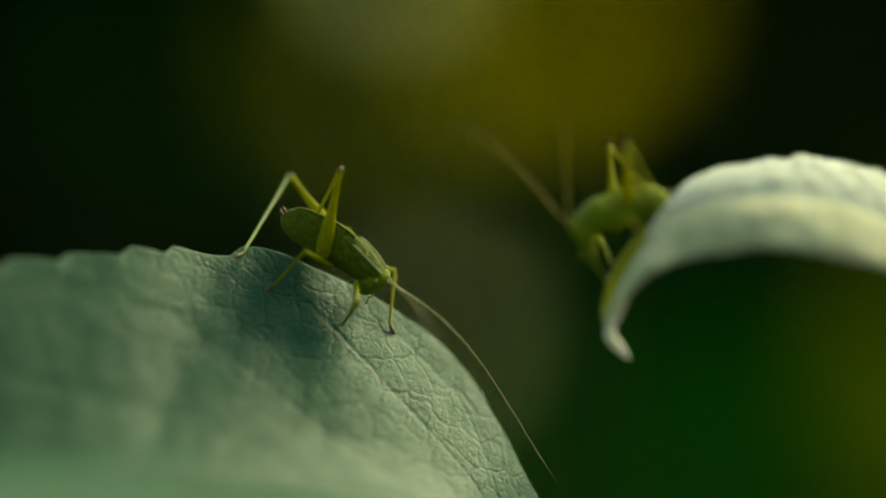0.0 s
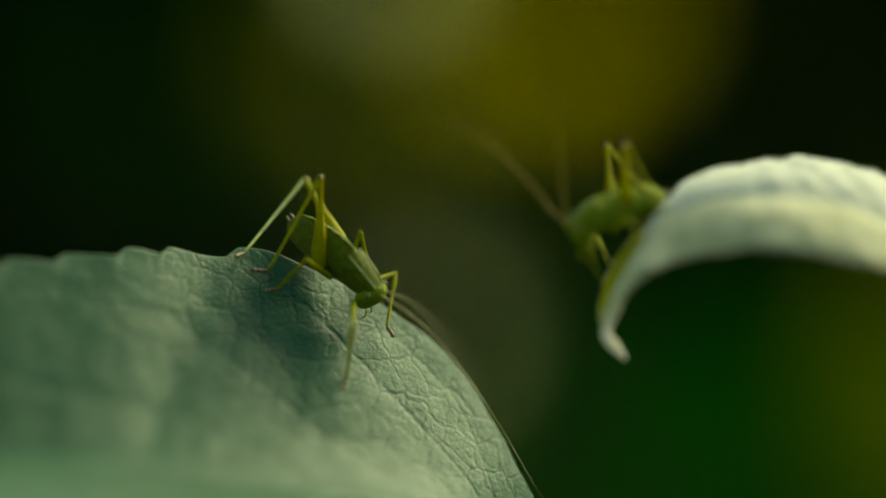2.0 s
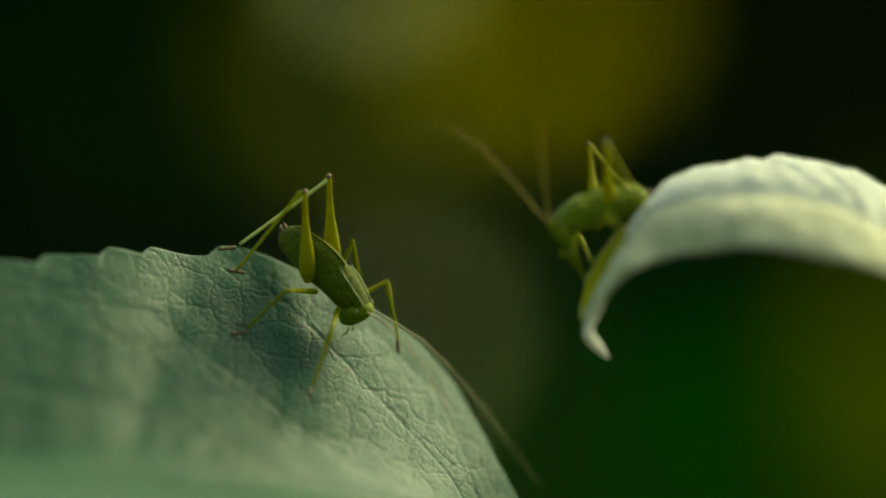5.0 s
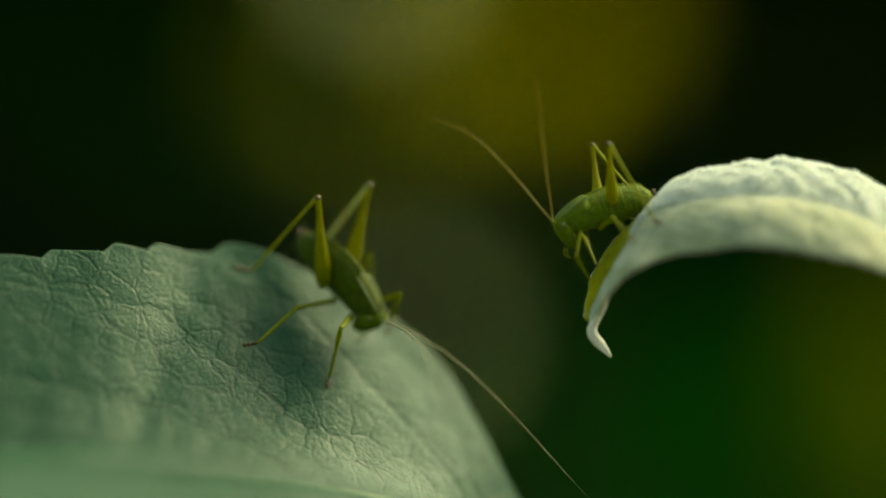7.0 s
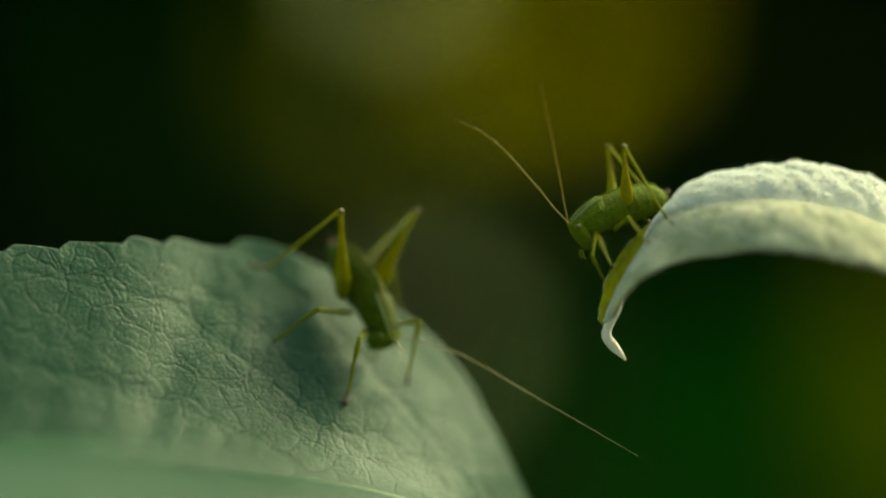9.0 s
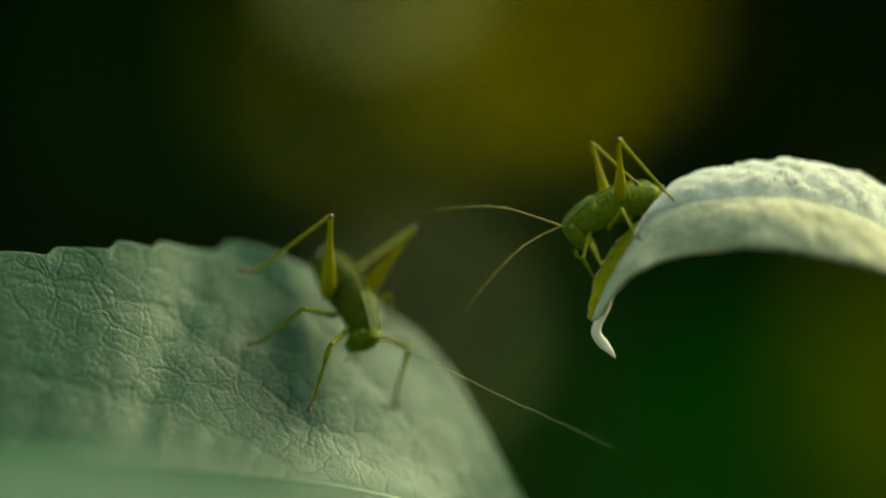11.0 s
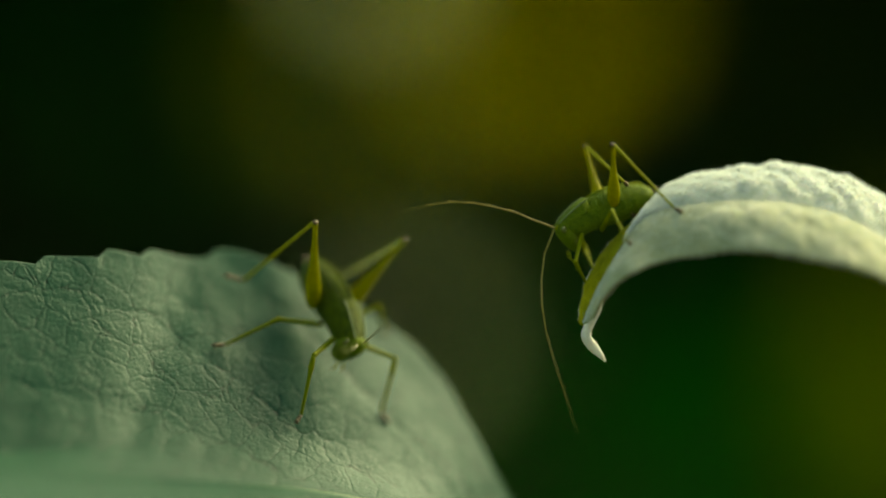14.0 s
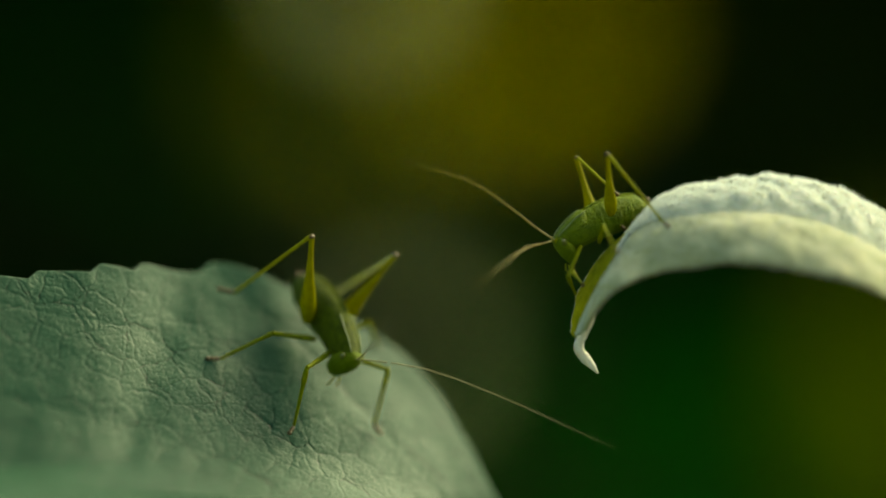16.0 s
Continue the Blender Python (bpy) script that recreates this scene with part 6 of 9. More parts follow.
    walk(walker.antennae["near"][7], [(0, mm(29.93, -1.96, -7.17, 35.4, 11.3, -24.9)), (0.5, mm(29.34, 0.60, -9.55, 38.4, 16.0, -9.6)), (1, mm(29.71, -0.28, -7.89, 36.5, 9.3, -17.0)), (1.5, mm(29.02, 1.22, -8.93, 38.4, 15.1, -17.6)), (2, mm(28.93, 1.27, -8.51, 37.6, 11.3, -18.4)), (2.5, mm(29.06, 1.63, -7.77, 36.9, 9.0, -18.6)), (3, mm(28.95, 2.21, -7.31, 36.7, 7.7, -18.7)), (3.5, mm(29.54, -1.80, -3.39, 35.9, -6.7, -33.8)), (4, mm(28.99, 0.32, -5.31, 35.2, -1.6, -28.5)), (6.5, mm(23.27, -14.40, 10.80, 40.6, -24.4, -54.3)), (7, mm(23.74, -13.96, 10.67, 40.2, -22.6, -53.3)), (7.5, mm(22.88, -11.89, 13.64, 39.1, -30.9, -50.1)), (8, mm(21.63, -12.94, 13.95, 40.5, -34.6, -52.7)), (8.5, mm(16.79, -18.72, 9.70, 49.7, -26.9, -72.4)), (9, mm(21.21, -14.68, 12.67, 41.5, -33.6, -57.4)), (11.5, mm(25.76, -12.65, 10.10, 31.9, -26.9, -40.4)), (12, mm(23.53, -16.25, 7.51, 36.0, -19.7, -50.3)), (12.5, mm(24.50, -10.41, 13.77, 30.8, -37.8, -36.7)), (13, mm(24.53, -11.92, 12.44, 33.3, -34.0, -40.8)), (13.5, mm(22.58, -14.88, 11.08, 38.5, -29.4, -50.9)), (14, mm(23.19, -15.81, 8.99, 39.3, -24.9, -52.4)), (14.5, mm(23.96, -15.82, 7.80, 38.3, -20.7, -49.8)), (15, mm(23.17, -16.05, 8.58, 39.1, -22.9, -52.0)), (15.5, mm(28.89, -2.74, 11.70, 9.3, -28.0, -7.9)), (16, mm(27.76, 11.55, 7.24, -15.5, -13.4, 32.0))])
    walk(walker.antennae["off"][0], [(0, mm(10.70, 0.32, -0.00, 39.1, -24.2, -51.7)), (0.5, mm(10.70, 0.32, 0.00, 32.3, -30.5, -37.6)), (1, mm(10.70, 0.32, 0.00, 20.3, -29.5, -16.3)), (1.5, mm(10.70, 0.32, 0.00, 16.5, -23.0, -8.6)), (2, mm(10.70, 0.32, 0.00, 21.4, -34.3, -20.1)), (2.5, mm(10.70, 0.32, -0.00, 15.6, -15.7, -8.4)), (3, mm(10.70, 0.32, 0.00, 15.9, -20.4, -9.3)), (3.5, mm(10.70, 0.32, 0.00, 21.5, -29.4, -25.6)), (4, mm(10.70, 0.32, 0.00, 18.4, -24.9, -19.4)), (6.5, mm(10.70, 0.32, -0.00, 4.2, -7.8, 19.5)), (7, mm(10.70, 0.32, 0.00, 5.8, -10.8, 13.0)), (7.5, mm(10.70, 0.32, -0.00, 5.3, -11.4, 14.0)), (8, mm(10.70, 0.32, 0.00, 6.2, -19.8, 7.3)), (8.5, mm(10.70, 0.32, 0.00, 9.0, -26.8, -2.0)), (9, mm(10.70, 0.32, -0.00, -5.5, -28.9, 32.9)), (11.5, mm(10.70, 0.32, 0.00, -1.3, -16.8, 24.3)), (12, mm(10.70, 0.32, -0.00, 11.2, -63.8, -6.7)), (12.5, mm(10.70, 0.32, 0.00, -4.6, -53.7, 10.7)), (13, mm(10.70, 0.32, 0.00, 4.7, -45.6, -0.7)), (13.5, mm(10.70, 0.32, -0.00, 8.9, -21.7, -5.7)), (14, mm(10.70, 0.32, -0.00, 23.1, -38.6, -45.6)), (14.5, mm(10.70, 0.32, -0.00, 19.7, -44.3, -40.2)), (15, mm(10.70, 0.32, 0.00, 26.3, -31.9, -49.4)), (16, mm(10.70, 0.32, 0.00, 24.4, -36.9, -45.8))])
    walk(walker.antennae["off"][1], [(0, mm(12.47, -1.93, 1.29, 43.2, -27.5, -49.8)), (0.5, mm(12.82, -1.31, 1.58, 35.2, -32.8, -34.8)), (1, mm(13.24, -0.42, 1.50, 25.0, -26.9, -16.9)), (1.5, mm(13.46, -0.10, 1.19, 23.2, -17.2, -12.2)), (2, mm(13.06, -0.54, 1.72, 27.0, -26.7, -23.9)), (2.5, mm(13.61, -0.11, 0.82, 22.6, -10.9, -12.3)), (3, mm(13.51, -0.14, 1.06, 22.9, -14.1, -13.6)), (3.5, mm(13.16, -0.86, 1.54, 27.1, -27.2, -28.4)), (4, mm(13.33, -0.60, 1.29, 23.4, -23.0, -20.4)), (6.5, mm(13.62, 1.35, 0.43, 9.6, -3.1, 15.9)), (7, mm(13.69, 1.01, 0.58, 10.8, -7.7, 10.7)), (7.5, mm(13.67, 1.06, 0.62, 9.9, -10.1, 12.9)), (8, mm(13.62, 0.70, 1.06, 11.7, -17.1, 5.1)), (8.5, mm(13.49, 0.22, 1.41, 15.4, -22.4, -5.4)), (9, mm(12.92, 1.76, 1.46, 0.1, -22.3, 28.2)), (11.5, mm(13.32, 1.50, 0.87, 1.1, -18.0, 25.6)), (12, mm(12.02, 0.16, 2.71, 8.9, -54.0, 5.7)), (12.5, mm(12.44, 0.65, 2.41, 1.3, -48.5, 15.1)), (13, mm(12.81, 0.30, 2.15, 10.0, -46.3, 3.4)), (13.5, mm(13.51, 0.04, 1.13, 16.6, -21.0, -3.9)), (14, mm(12.39, -1.41, 1.93, 30.8, -40.9, -42.6)), (14.5, mm(12.38, -1.10, 2.15, 27.2, -46.2, -37.1)), (15, mm(12.42, -1.69, 1.64, 34.1, -34.4, -46.7)), (16, mm(12.42, -1.45, 1.86, 34.1, -40.5, -46.5))])
    walk(walker.antennae["off"][2], [(0, mm(14.26, -4.04, 2.72, 39.8, -25.2, -52.2)), (0.5, mm(14.98, -2.81, 3.27, 33.2, -29.1, -38.7)), (1, mm(15.89, -1.23, 2.90, 26.9, -19.7, -25.3)), (1.5, mm(16.35, -0.72, 2.10, 25.8, -8.6, -20.7)), (2, mm(15.60, -1.67, 3.11, 27.8, -21.5, -29.1)), (2.5, mm(16.57, -0.76, 1.41, 25.1, -5.1, -18.8)), (3, mm(16.43, -0.84, 1.81, 25.3, -7.3, -20.4)), (3.5, mm(15.59, -2.17, 2.96, 27.7, -20.6, -34.8)), (4, mm(16.00, -1.60, 2.50, 25.4, -15.4, -27.9)), (6.5, mm(16.62, 2.21, 0.59, 16.0, 2.3, 11.8)), (7, mm(16.74, 1.58, 1.00, 15.9, -2.1, 6.3)), (7.5, mm(16.67, 1.75, 1.16, 15.2, -4.7, 7.8)), (8, mm(16.59, 0.96, 1.98, 16.2, -11.9, 0.2)), (8.5, mm(16.36, -0.05, 2.60, 19.1, -17.1, -10.0)), (9, mm(15.48, 3.13, 2.65, 6.6, -14.7, 22.2)), (11.5, mm(16.00, 2.79, 1.83, 5.8, -17.4, 25.4)), (12, mm(13.85, 0.35, 5.24, 12.6, -46.3, 7.3)), (12.5, mm(14.44, 1.19, 4.75, 7.6, -43.8, 14.3)), (13, mm(14.97, 0.42, 4.41, 15.2, -44.9, 3.2)), (13.5, mm(16.41, -0.16, 2.24, 23.5, -17.8, -5.9)), (14, mm(14.14, -3.01, 3.99, 36.8, -40.9, -42.9)), (14.5, mm(14.12, -2.41, 4.42, 34.9, -46.7, -39.8)), (15, mm(14.19, -3.57, 3.42, 41.0, -34.6, -48.2)), (16, mm(14.06, -3.18, 3.89, 40.2, -40.4, -46.7))])
    walk(walker.antennae["off"][3], [(0, mm(15.98, -6.26, 4.05, 34.4, -21.9, -56.1)), (0.5, mm(17.10, -4.51, 4.79, 28.0, -27.1, -41.5)), (1, mm(18.52, -2.48, 3.94, 22.7, -16.9, -29.4)), (1.5, mm(19.21, -1.80, 2.56, 21.6, -5.8, -24.2)), (2, mm(18.12, -3.07, 4.25, 23.0, -19.4, -31.9)), (2.5, mm(19.48, -1.75, 1.68, 20.5, -2.9, -21.9)), (3, mm(19.30, -1.91, 2.20, 20.6, -4.9, -23.2)), (3.5, mm(17.97, -3.82, 4.05, 22.2, -18.1, -37.6)), (4, mm(18.63, -2.99, 3.32, 20.4, -12.5, -31.4)), (6.5, mm(19.68, 2.85, 0.47, 15.5, 5.6, 9.1)), (7, mm(19.84, 1.93, 1.11, 14.4, 1.8, 3.2)), (7.5, mm(19.76, 2.17, 1.42, 14.0, -0.6, 3.7)), (8, mm(19.65, 0.97, 2.62, 14.1, -8.7, -3.2)), (8.5, mm(19.31, -0.57, 3.52, 16.3, -14.7, -12.6)), (9, mm(18.28, 4.27, 3.44, 5.0, -13.0, 20.8)), (11.5, mm(18.69, 4.06, 2.77, 4.0, -17.8, 25.4)), (12, mm(15.99, 0.62, 7.49, 10.5, -44.4, 7.2)), (12.5, mm(16.62, 1.75, 6.91, 5.9, -42.2, 13.8)), (13, mm(17.17, 0.54, 6.62, 13.2, -44.3, 2.9)), (13.5, mm(19.35, -0.46, 3.19, 21.8, -16.8, -6.9)), (14, mm(15.87, -4.62, 6.04, 34.3, -40.8, -43.1)), (14.5, mm(15.77, -3.79, 6.70, 33.2, -46.8, -41.2)), (15, mm(15.91, -5.49, 5.19, 39.7, -34.6, -50.1)), (16, mm(15.70, -4.92, 5.92, 38.2, -40.3, -47.4))])
    walk(walker.antennae["off"][4], [(0, mm(17.59, -8.65, 5.21, 30.7, -20.0, -59.0)), (0.5, mm(19.17, -6.34, 6.21, 24.3, -26.2, -43.2)), (1, mm(21.09, -3.93, 4.84, 19.7, -15.3, -32.3)), (1.5, mm(22.00, -3.05, 2.87, 18.5, -4.3, -26.5)), (2, mm(20.60, -4.61, 5.28, 19.7, -17.7, -34.6)), (2.5, mm(22.33, -2.89, 1.83, 17.5, -0.8, -24.9)), (3, mm(22.11, -3.12, 2.46, 17.5, -3.0, -25.8)), (3.5, mm(20.28, -5.61, 5.00, 18.5, -16.7, -39.5)), (4, mm(21.20, -4.55, 3.98, 16.7, -11.3, -33.0)), (6.5, mm(22.75, 3.34, 0.16, 12.3, 8.1, 7.1)), (7, mm(22.96, 2.10, 1.02, 11.1, 3.5, 1.8)), (7.5, mm(22.88, 2.37, 1.46, 10.7, 0.3, 2.7)), (8, mm(22.73, 0.80, 3.09, 10.4, -8.3, -4.0)), (8.5, mm(22.26, -1.22, 4.31, 12.4, -14.8, -13.0)), (9, mm(21.13, 5.35, 4.14, 1.3, -13.4, 21.1)), (11.5, mm(21.36, 5.33, 3.72, 0.2, -18.9, 25.7)), (12, mm(18.19, 0.90, 9.67, 6.9, -44.4, 7.0)), (12.5, mm(18.86, 2.29, 9.00, 2.4, -41.4, 13.4)), (13, mm(19.40, 0.66, 8.79, 9.5, -41.9, 2.6)), (13.5, mm(22.29, -0.82, 4.08, 17.7, -15.9, -7.7)), (14, mm(17.61, -6.24, 8.08, 29.3, -40.9, -44.0)), (14.5, mm(17.38, -5.20, 8.98, 26.5, -46.3, -39.7)), (15, mm(17.56, -7.46, 6.97, 34.5, -34.4, -50.9)), (16, mm(17.31, -6.68, 7.95, 33.1, -40.3, -48.3))])
    walk(walker.antennae["off"][5], [(0, mm(19.09, -11.15, 6.27, 28.8, -19.2, -60.7)), (0.5, mm(21.20, -8.25, 7.57, 22.7, -25.3, -45.1)), (1, mm(23.60, -5.51, 5.65, 19.2, -13.3, -36.0)), (1.5, mm(24.74, -4.42, 3.10, 18.0, -2.4, -29.4)), (2, mm(23.01, -6.28, 6.21, 18.9, -16.4, -36.8)), (2.5, mm(25.11, -4.18, 1.88, 17.4, 1.4, -28.5)), (3, mm(24.86, -4.45, 2.63, 17.4, -0.7, -29.3)), (3.5, mm(22.55, -7.47, 5.88, 18.0, -15.2, -41.3)), (4, mm(23.72, -6.19, 4.59, 16.2, -10.2, -34.6)), (6.5, mm(25.82, 3.72, -0.28, 11.9, 9.9, 5.5)), (7, mm(26.08, 2.20, 0.83, 10.9, 4.8, 0.5)), (7.5, mm(26.00, 2.52, 1.44, 10.4, 1.2, 1.5)), (8, mm(25.82, 0.58, 3.55, 10.0, -7.5, -5.4)), (8.5, mm(25.20, -1.91, 5.11, 12.3, -13.8, -14.6)), (9, mm(23.96, 6.45, 4.86, 0.5, -13.7, 21.3)), (11.5, mm(24.00, 6.61, 4.72, -0.6, -19.9, 26.0)), (12, mm(20.39, 1.17, 11.83, 6.4, -43.9, 6.7)), (12.5, mm(21.12, 2.83, 11.05, 2.1, -40.3, 12.9)), (13, mm(21.70, 0.76, 10.86, 9.1, -37.5, 2.1)), (13.5, mm(25.23, -1.21, 4.93, 16.7, -14.5, -9.0)), (14, mm(19.31, -7.89, 10.13, 27.7, -41.0, -45.6)), (14.5, mm(19.04, -6.58, 11.24, 23.4, -45.9, -39.2)), (15, mm(19.19, -9.47, 8.74, 31.8, -34.3, -50.9)), (16, mm(18.90, -8.46, 9.97, 29.9, -40.0, -47.6))])
    walk(walker.antennae["off"][6], [(0, mm(20.52, -13.69, 7.28, 27.9, -18.9, -61.5)), (0.5, mm(23.18, -10.24, 8.90, 22.8, -24.0, -47.9)), (1, mm(26.01, -7.26, 6.36, 19.3, -12.2, -38.6)), (1.5, mm(27.40, -5.91, 3.23, 18.0, -1.7, -30.9)), (2, mm(25.37, -8.05, 7.08, 18.8, -16.2, -37.7)), (2.5, mm(27.79, -5.64, 1.80, 17.6, 2.2, -30.1)), (3, mm(27.52, -5.94, 2.66, 17.6, 0.4, -31.2)), (3.5, mm(24.76, -9.42, 6.69, 18.1, -14.8, -42.1)), (4, mm(26.19, -7.89, 5.13, 16.3, -9.9, -35.3)), (6.5, mm(28.88, 4.02, -0.82, 12.2, 10.6, 4.9)), (7, mm(29.19, 2.22, 0.57, 11.2, 5.1, 0.2)), (7.5, mm(29.12, 2.60, 1.37, 10.7, 1.3, 1.2)), (8, mm(28.90, 0.29, 3.95, 10.4, -6.8, -6.8)), (8.5, mm(28.13, -2.67, 5.86, 13.0, -12.2, -16.8)), (9, mm(26.77, 7.54, 5.60, 0.6, -13.6, 21.2)), (11.5, mm(26.61, 7.88, 5.77, -0.6, -20.3, 26.0)), (12, mm(22.59, 1.43, 13.97, 6.7, -43.4, 6.5)), (12.5, mm(23.41, 3.36, 13.04, 2.5, -39.9, 12.5)), (13, mm(24.15, 0.85, 12.74, 9.6, -34.2, 1.3)), (13.5, mm(28.17, -1.68, 5.70, 16.8, -13.1, -10.3)), (14, mm(20.96, -9.57, 12.18, 27.2, -41.0, -46.7)), (14.5, mm(20.72, -7.95, 13.48, 22.1, -45.7, -39.1)), (15, mm(20.82, -11.48, 10.50, 30.6, -34.2, -51.2)), (16, mm(20.52, -10.22, 11.98, 26.4, -39.1, -44.0))])
    walk(walker.antennae["off"][7], [(0, mm(21.91, -16.25, 8.28, 28.0, -19.2, -61.6)), (0.5, mm(25.07, -12.33, 10.16, 23.0, -24.0, -48.5)), (1, mm(28.34, -9.12, 7.00, 19.4, -12.4, -38.6)), (1.5, mm(30.01, -7.47, 3.32, 18.0, -2.0, -30.8)), (2, mm(27.70, -9.84, 7.94, 18.8, -16.5, -37.6)), (2.5, mm(30.41, -7.16, 1.68, 17.6, 1.9, -29.9)), (3, mm(30.11, -7.51, 2.64, 17.5, 0.1, -31.1)), (3.5, mm(26.94, -11.39, 7.46, 18.1, -15.1, -42.1)), (4, mm(28.63, -9.62, 5.65, 16.3, -10.1, -35.3)), (6.5, mm(31.94, 4.28, -1.39, 12.1, 9.2, 6.1)), (7, mm(32.30, 2.23, 0.29, 11.0, 4.1, 0.9)), (7.5, mm(32.24, 2.66, 1.31, 10.5, 0.8, 1.3)), (8, mm(31.98, -0.08, 4.32, 10.3, -6.9, -7.4)), (8.5, mm(31.06, -3.56, 6.52, 13.0, -11.7, -18.0)), (9, mm(29.58, 8.63, 6.33, 0.3, -13.6, 21.1)), (11.5, mm(29.21, 9.15, 6.84, -0.8, -20.2, 25.9)), (12, mm(24.81, 1.68, 16.08, 6.5, -43.5, 6.2)), (12.5, mm(25.71, 3.87, 15.01, 2.3, -40.0, 12.3)), (13, mm(26.70, 0.91, 14.47, 9.5, -34.0, 1.0)), (13.5, mm(31.10, -2.21, 6.40, 16.6, -13.2, -10.5)), (14, mm(22.58, -11.29, 14.23, 26.9, -40.9, -46.7)), (14.5, mm(22.40, -9.32, 15.71, 21.9, -45.5, -39.3)), (15, mm(22.44, -13.49, 12.26, 30.3, -34.1, -51.2)), (16, mm(22.26, -11.91, 13.95, 24.4, -37.8, -41.2))])
    walk(percher.root, [(0, up(19.68, -5.67, 4.44, -5.8, 15.0, -160.6)), (1.5, up(19.76, -5.67, 4.49, -5.8, 15.0, -160.6)), (3.5, up(19.79, -5.67, 4.49, -5.8, 15.0, -160.6)), (7, up(19.91, -5.75, 4.47, -6.5, 14.2, -162.0)), (8, up(19.92, -5.77, 4.62, -6.6, 14.5, -162.3)), (9, up(19.89, -5.67, 4.79, -5.4, 15.1, -160.9)), (11.5, up(20.41, -6.18, 4.92, -9.7, 18.2, -167.2)), (12, up(20.44, -5.99, 4.77, -10.4, 17.2, -164.8)), (12.5, up(20.47, -5.85, 4.93, -8.0, 17.5, -163.0)), (13, up(20.54, -6.11, 5.06, -8.8, 17.5, -166.4)), (13.5, up(20.61, -5.63, 5.14, -17.7, 17.5, -160.2)), (14, up(20.57, -6.18, 5.12, -9.1, 18.2, -167.2)), (14.5, up(20.51, -5.75, 5.32, -8.1, 19.1, -161.6)), (15, up(20.66, -5.81, 5.21, -10.3, 19.7, -162.3)), (15.5, up(20.61, -5.72, 5.40, -7.3, 20.4, -161.0)), (16, up(20.60, -5.43, 5.15, -5.6, 19.1, -157.3))])
    walk(percher.legs["hind near"]["femur"], [(0, mm(4.28, 1.51, 0.86, -5.8, -63.5, 85.7)), (1.5, mm(4.28, 1.51, 0.86, -5.8, -63.5, 85.7)), (3.5, mm(4.28, 1.51, 0.86, -5.8, -63.5, 85.7)), (7, mm(4.35, 1.51, 0.71, -6.3, -66.1, 86.2)), (8, mm(4.33, 1.51, 0.73, -6.5, -65.7, 86.5)), (9, mm(4.34, 1.54, 0.71, -4.8, -63.3, 84.5)), (11.5, mm(4.11, 1.40, 0.96, -23.8, -67.5, 107.3)), (12, mm(4.15, 1.42, 0.96, -21.1, -69.3, 103.9)), (12.5, mm(4.23, 1.51, 0.73, -18.5, -68.8, 101.0)), (13, mm(4.25, 1.48, 0.60, -22.9, -68.1, 106.4)), (13.5, mm(4.35, 1.45, 0.82, -14.8, -79.7, 94.9)), (14, mm(4.19, 1.47, 0.62, -25.5, -66.3, 107.8)), (14.5, mm(4.10, 1.51, 0.96, -15.9, -62.9, 96.7)), (15, mm(4.08, 1.48, 0.98, -19.4, -65.8, 100.6)), (15.5, mm(4.19, 1.55, 0.71, -19.0, -66.3, 100.1)), (16, mm(4.24, 1.59, 0.83, -12.1, -66.9, 91.5))])
    walk(percher.legs["hind near"]["tibia"], [(0, mm(4.49, 4.35, 6.59, -38.4, 72.1, 169.3)), (1.5, mm(4.49, 4.35, 6.59, -38.4, 72.1, 169.3)), (3.5, mm(4.49, 4.35, 6.59, -38.4, 72.1, 169.3)), (7, mm(4.52, 4.10, 6.56, -66.2, 69.1, 139.5)), (8, mm(4.49, 4.14, 6.56, -59.5, 70.1, 146.6)), (9, mm(4.61, 4.40, 6.43, -49.7, 71.8, 157.2)), (11.5, mm(3.38, 3.74, 6.87, -41.5, 62.3, 163.5)), (12, mm(3.61, 3.62, 6.95, -46.1, 60.2, 157.6)), (12.5, mm(3.78, 3.78, 6.70, -57.5, 59.2, 144.6)), (13, mm(3.57, 3.77, 6.54, -54.3, 59.1, 148.2)), (13.5, mm(4.25, 2.59, 7.11, -66.4, 51.3, 131.6)), (14, mm(3.41, 3.92, 6.48, -54.0, 60.1, 147.8)), (14.5, mm(3.76, 4.41, 6.65, -31.8, 64.4, 173.4)), (15, mm(3.59, 4.06, 6.81, -39.1, 65.2, 165.5)), (15.5, mm(3.74, 4.09, 6.57, -65.5, 65.6, 137.6)), (16, mm(4.18, 4.11, 6.71, -64.1, 64.9, 138.6))])
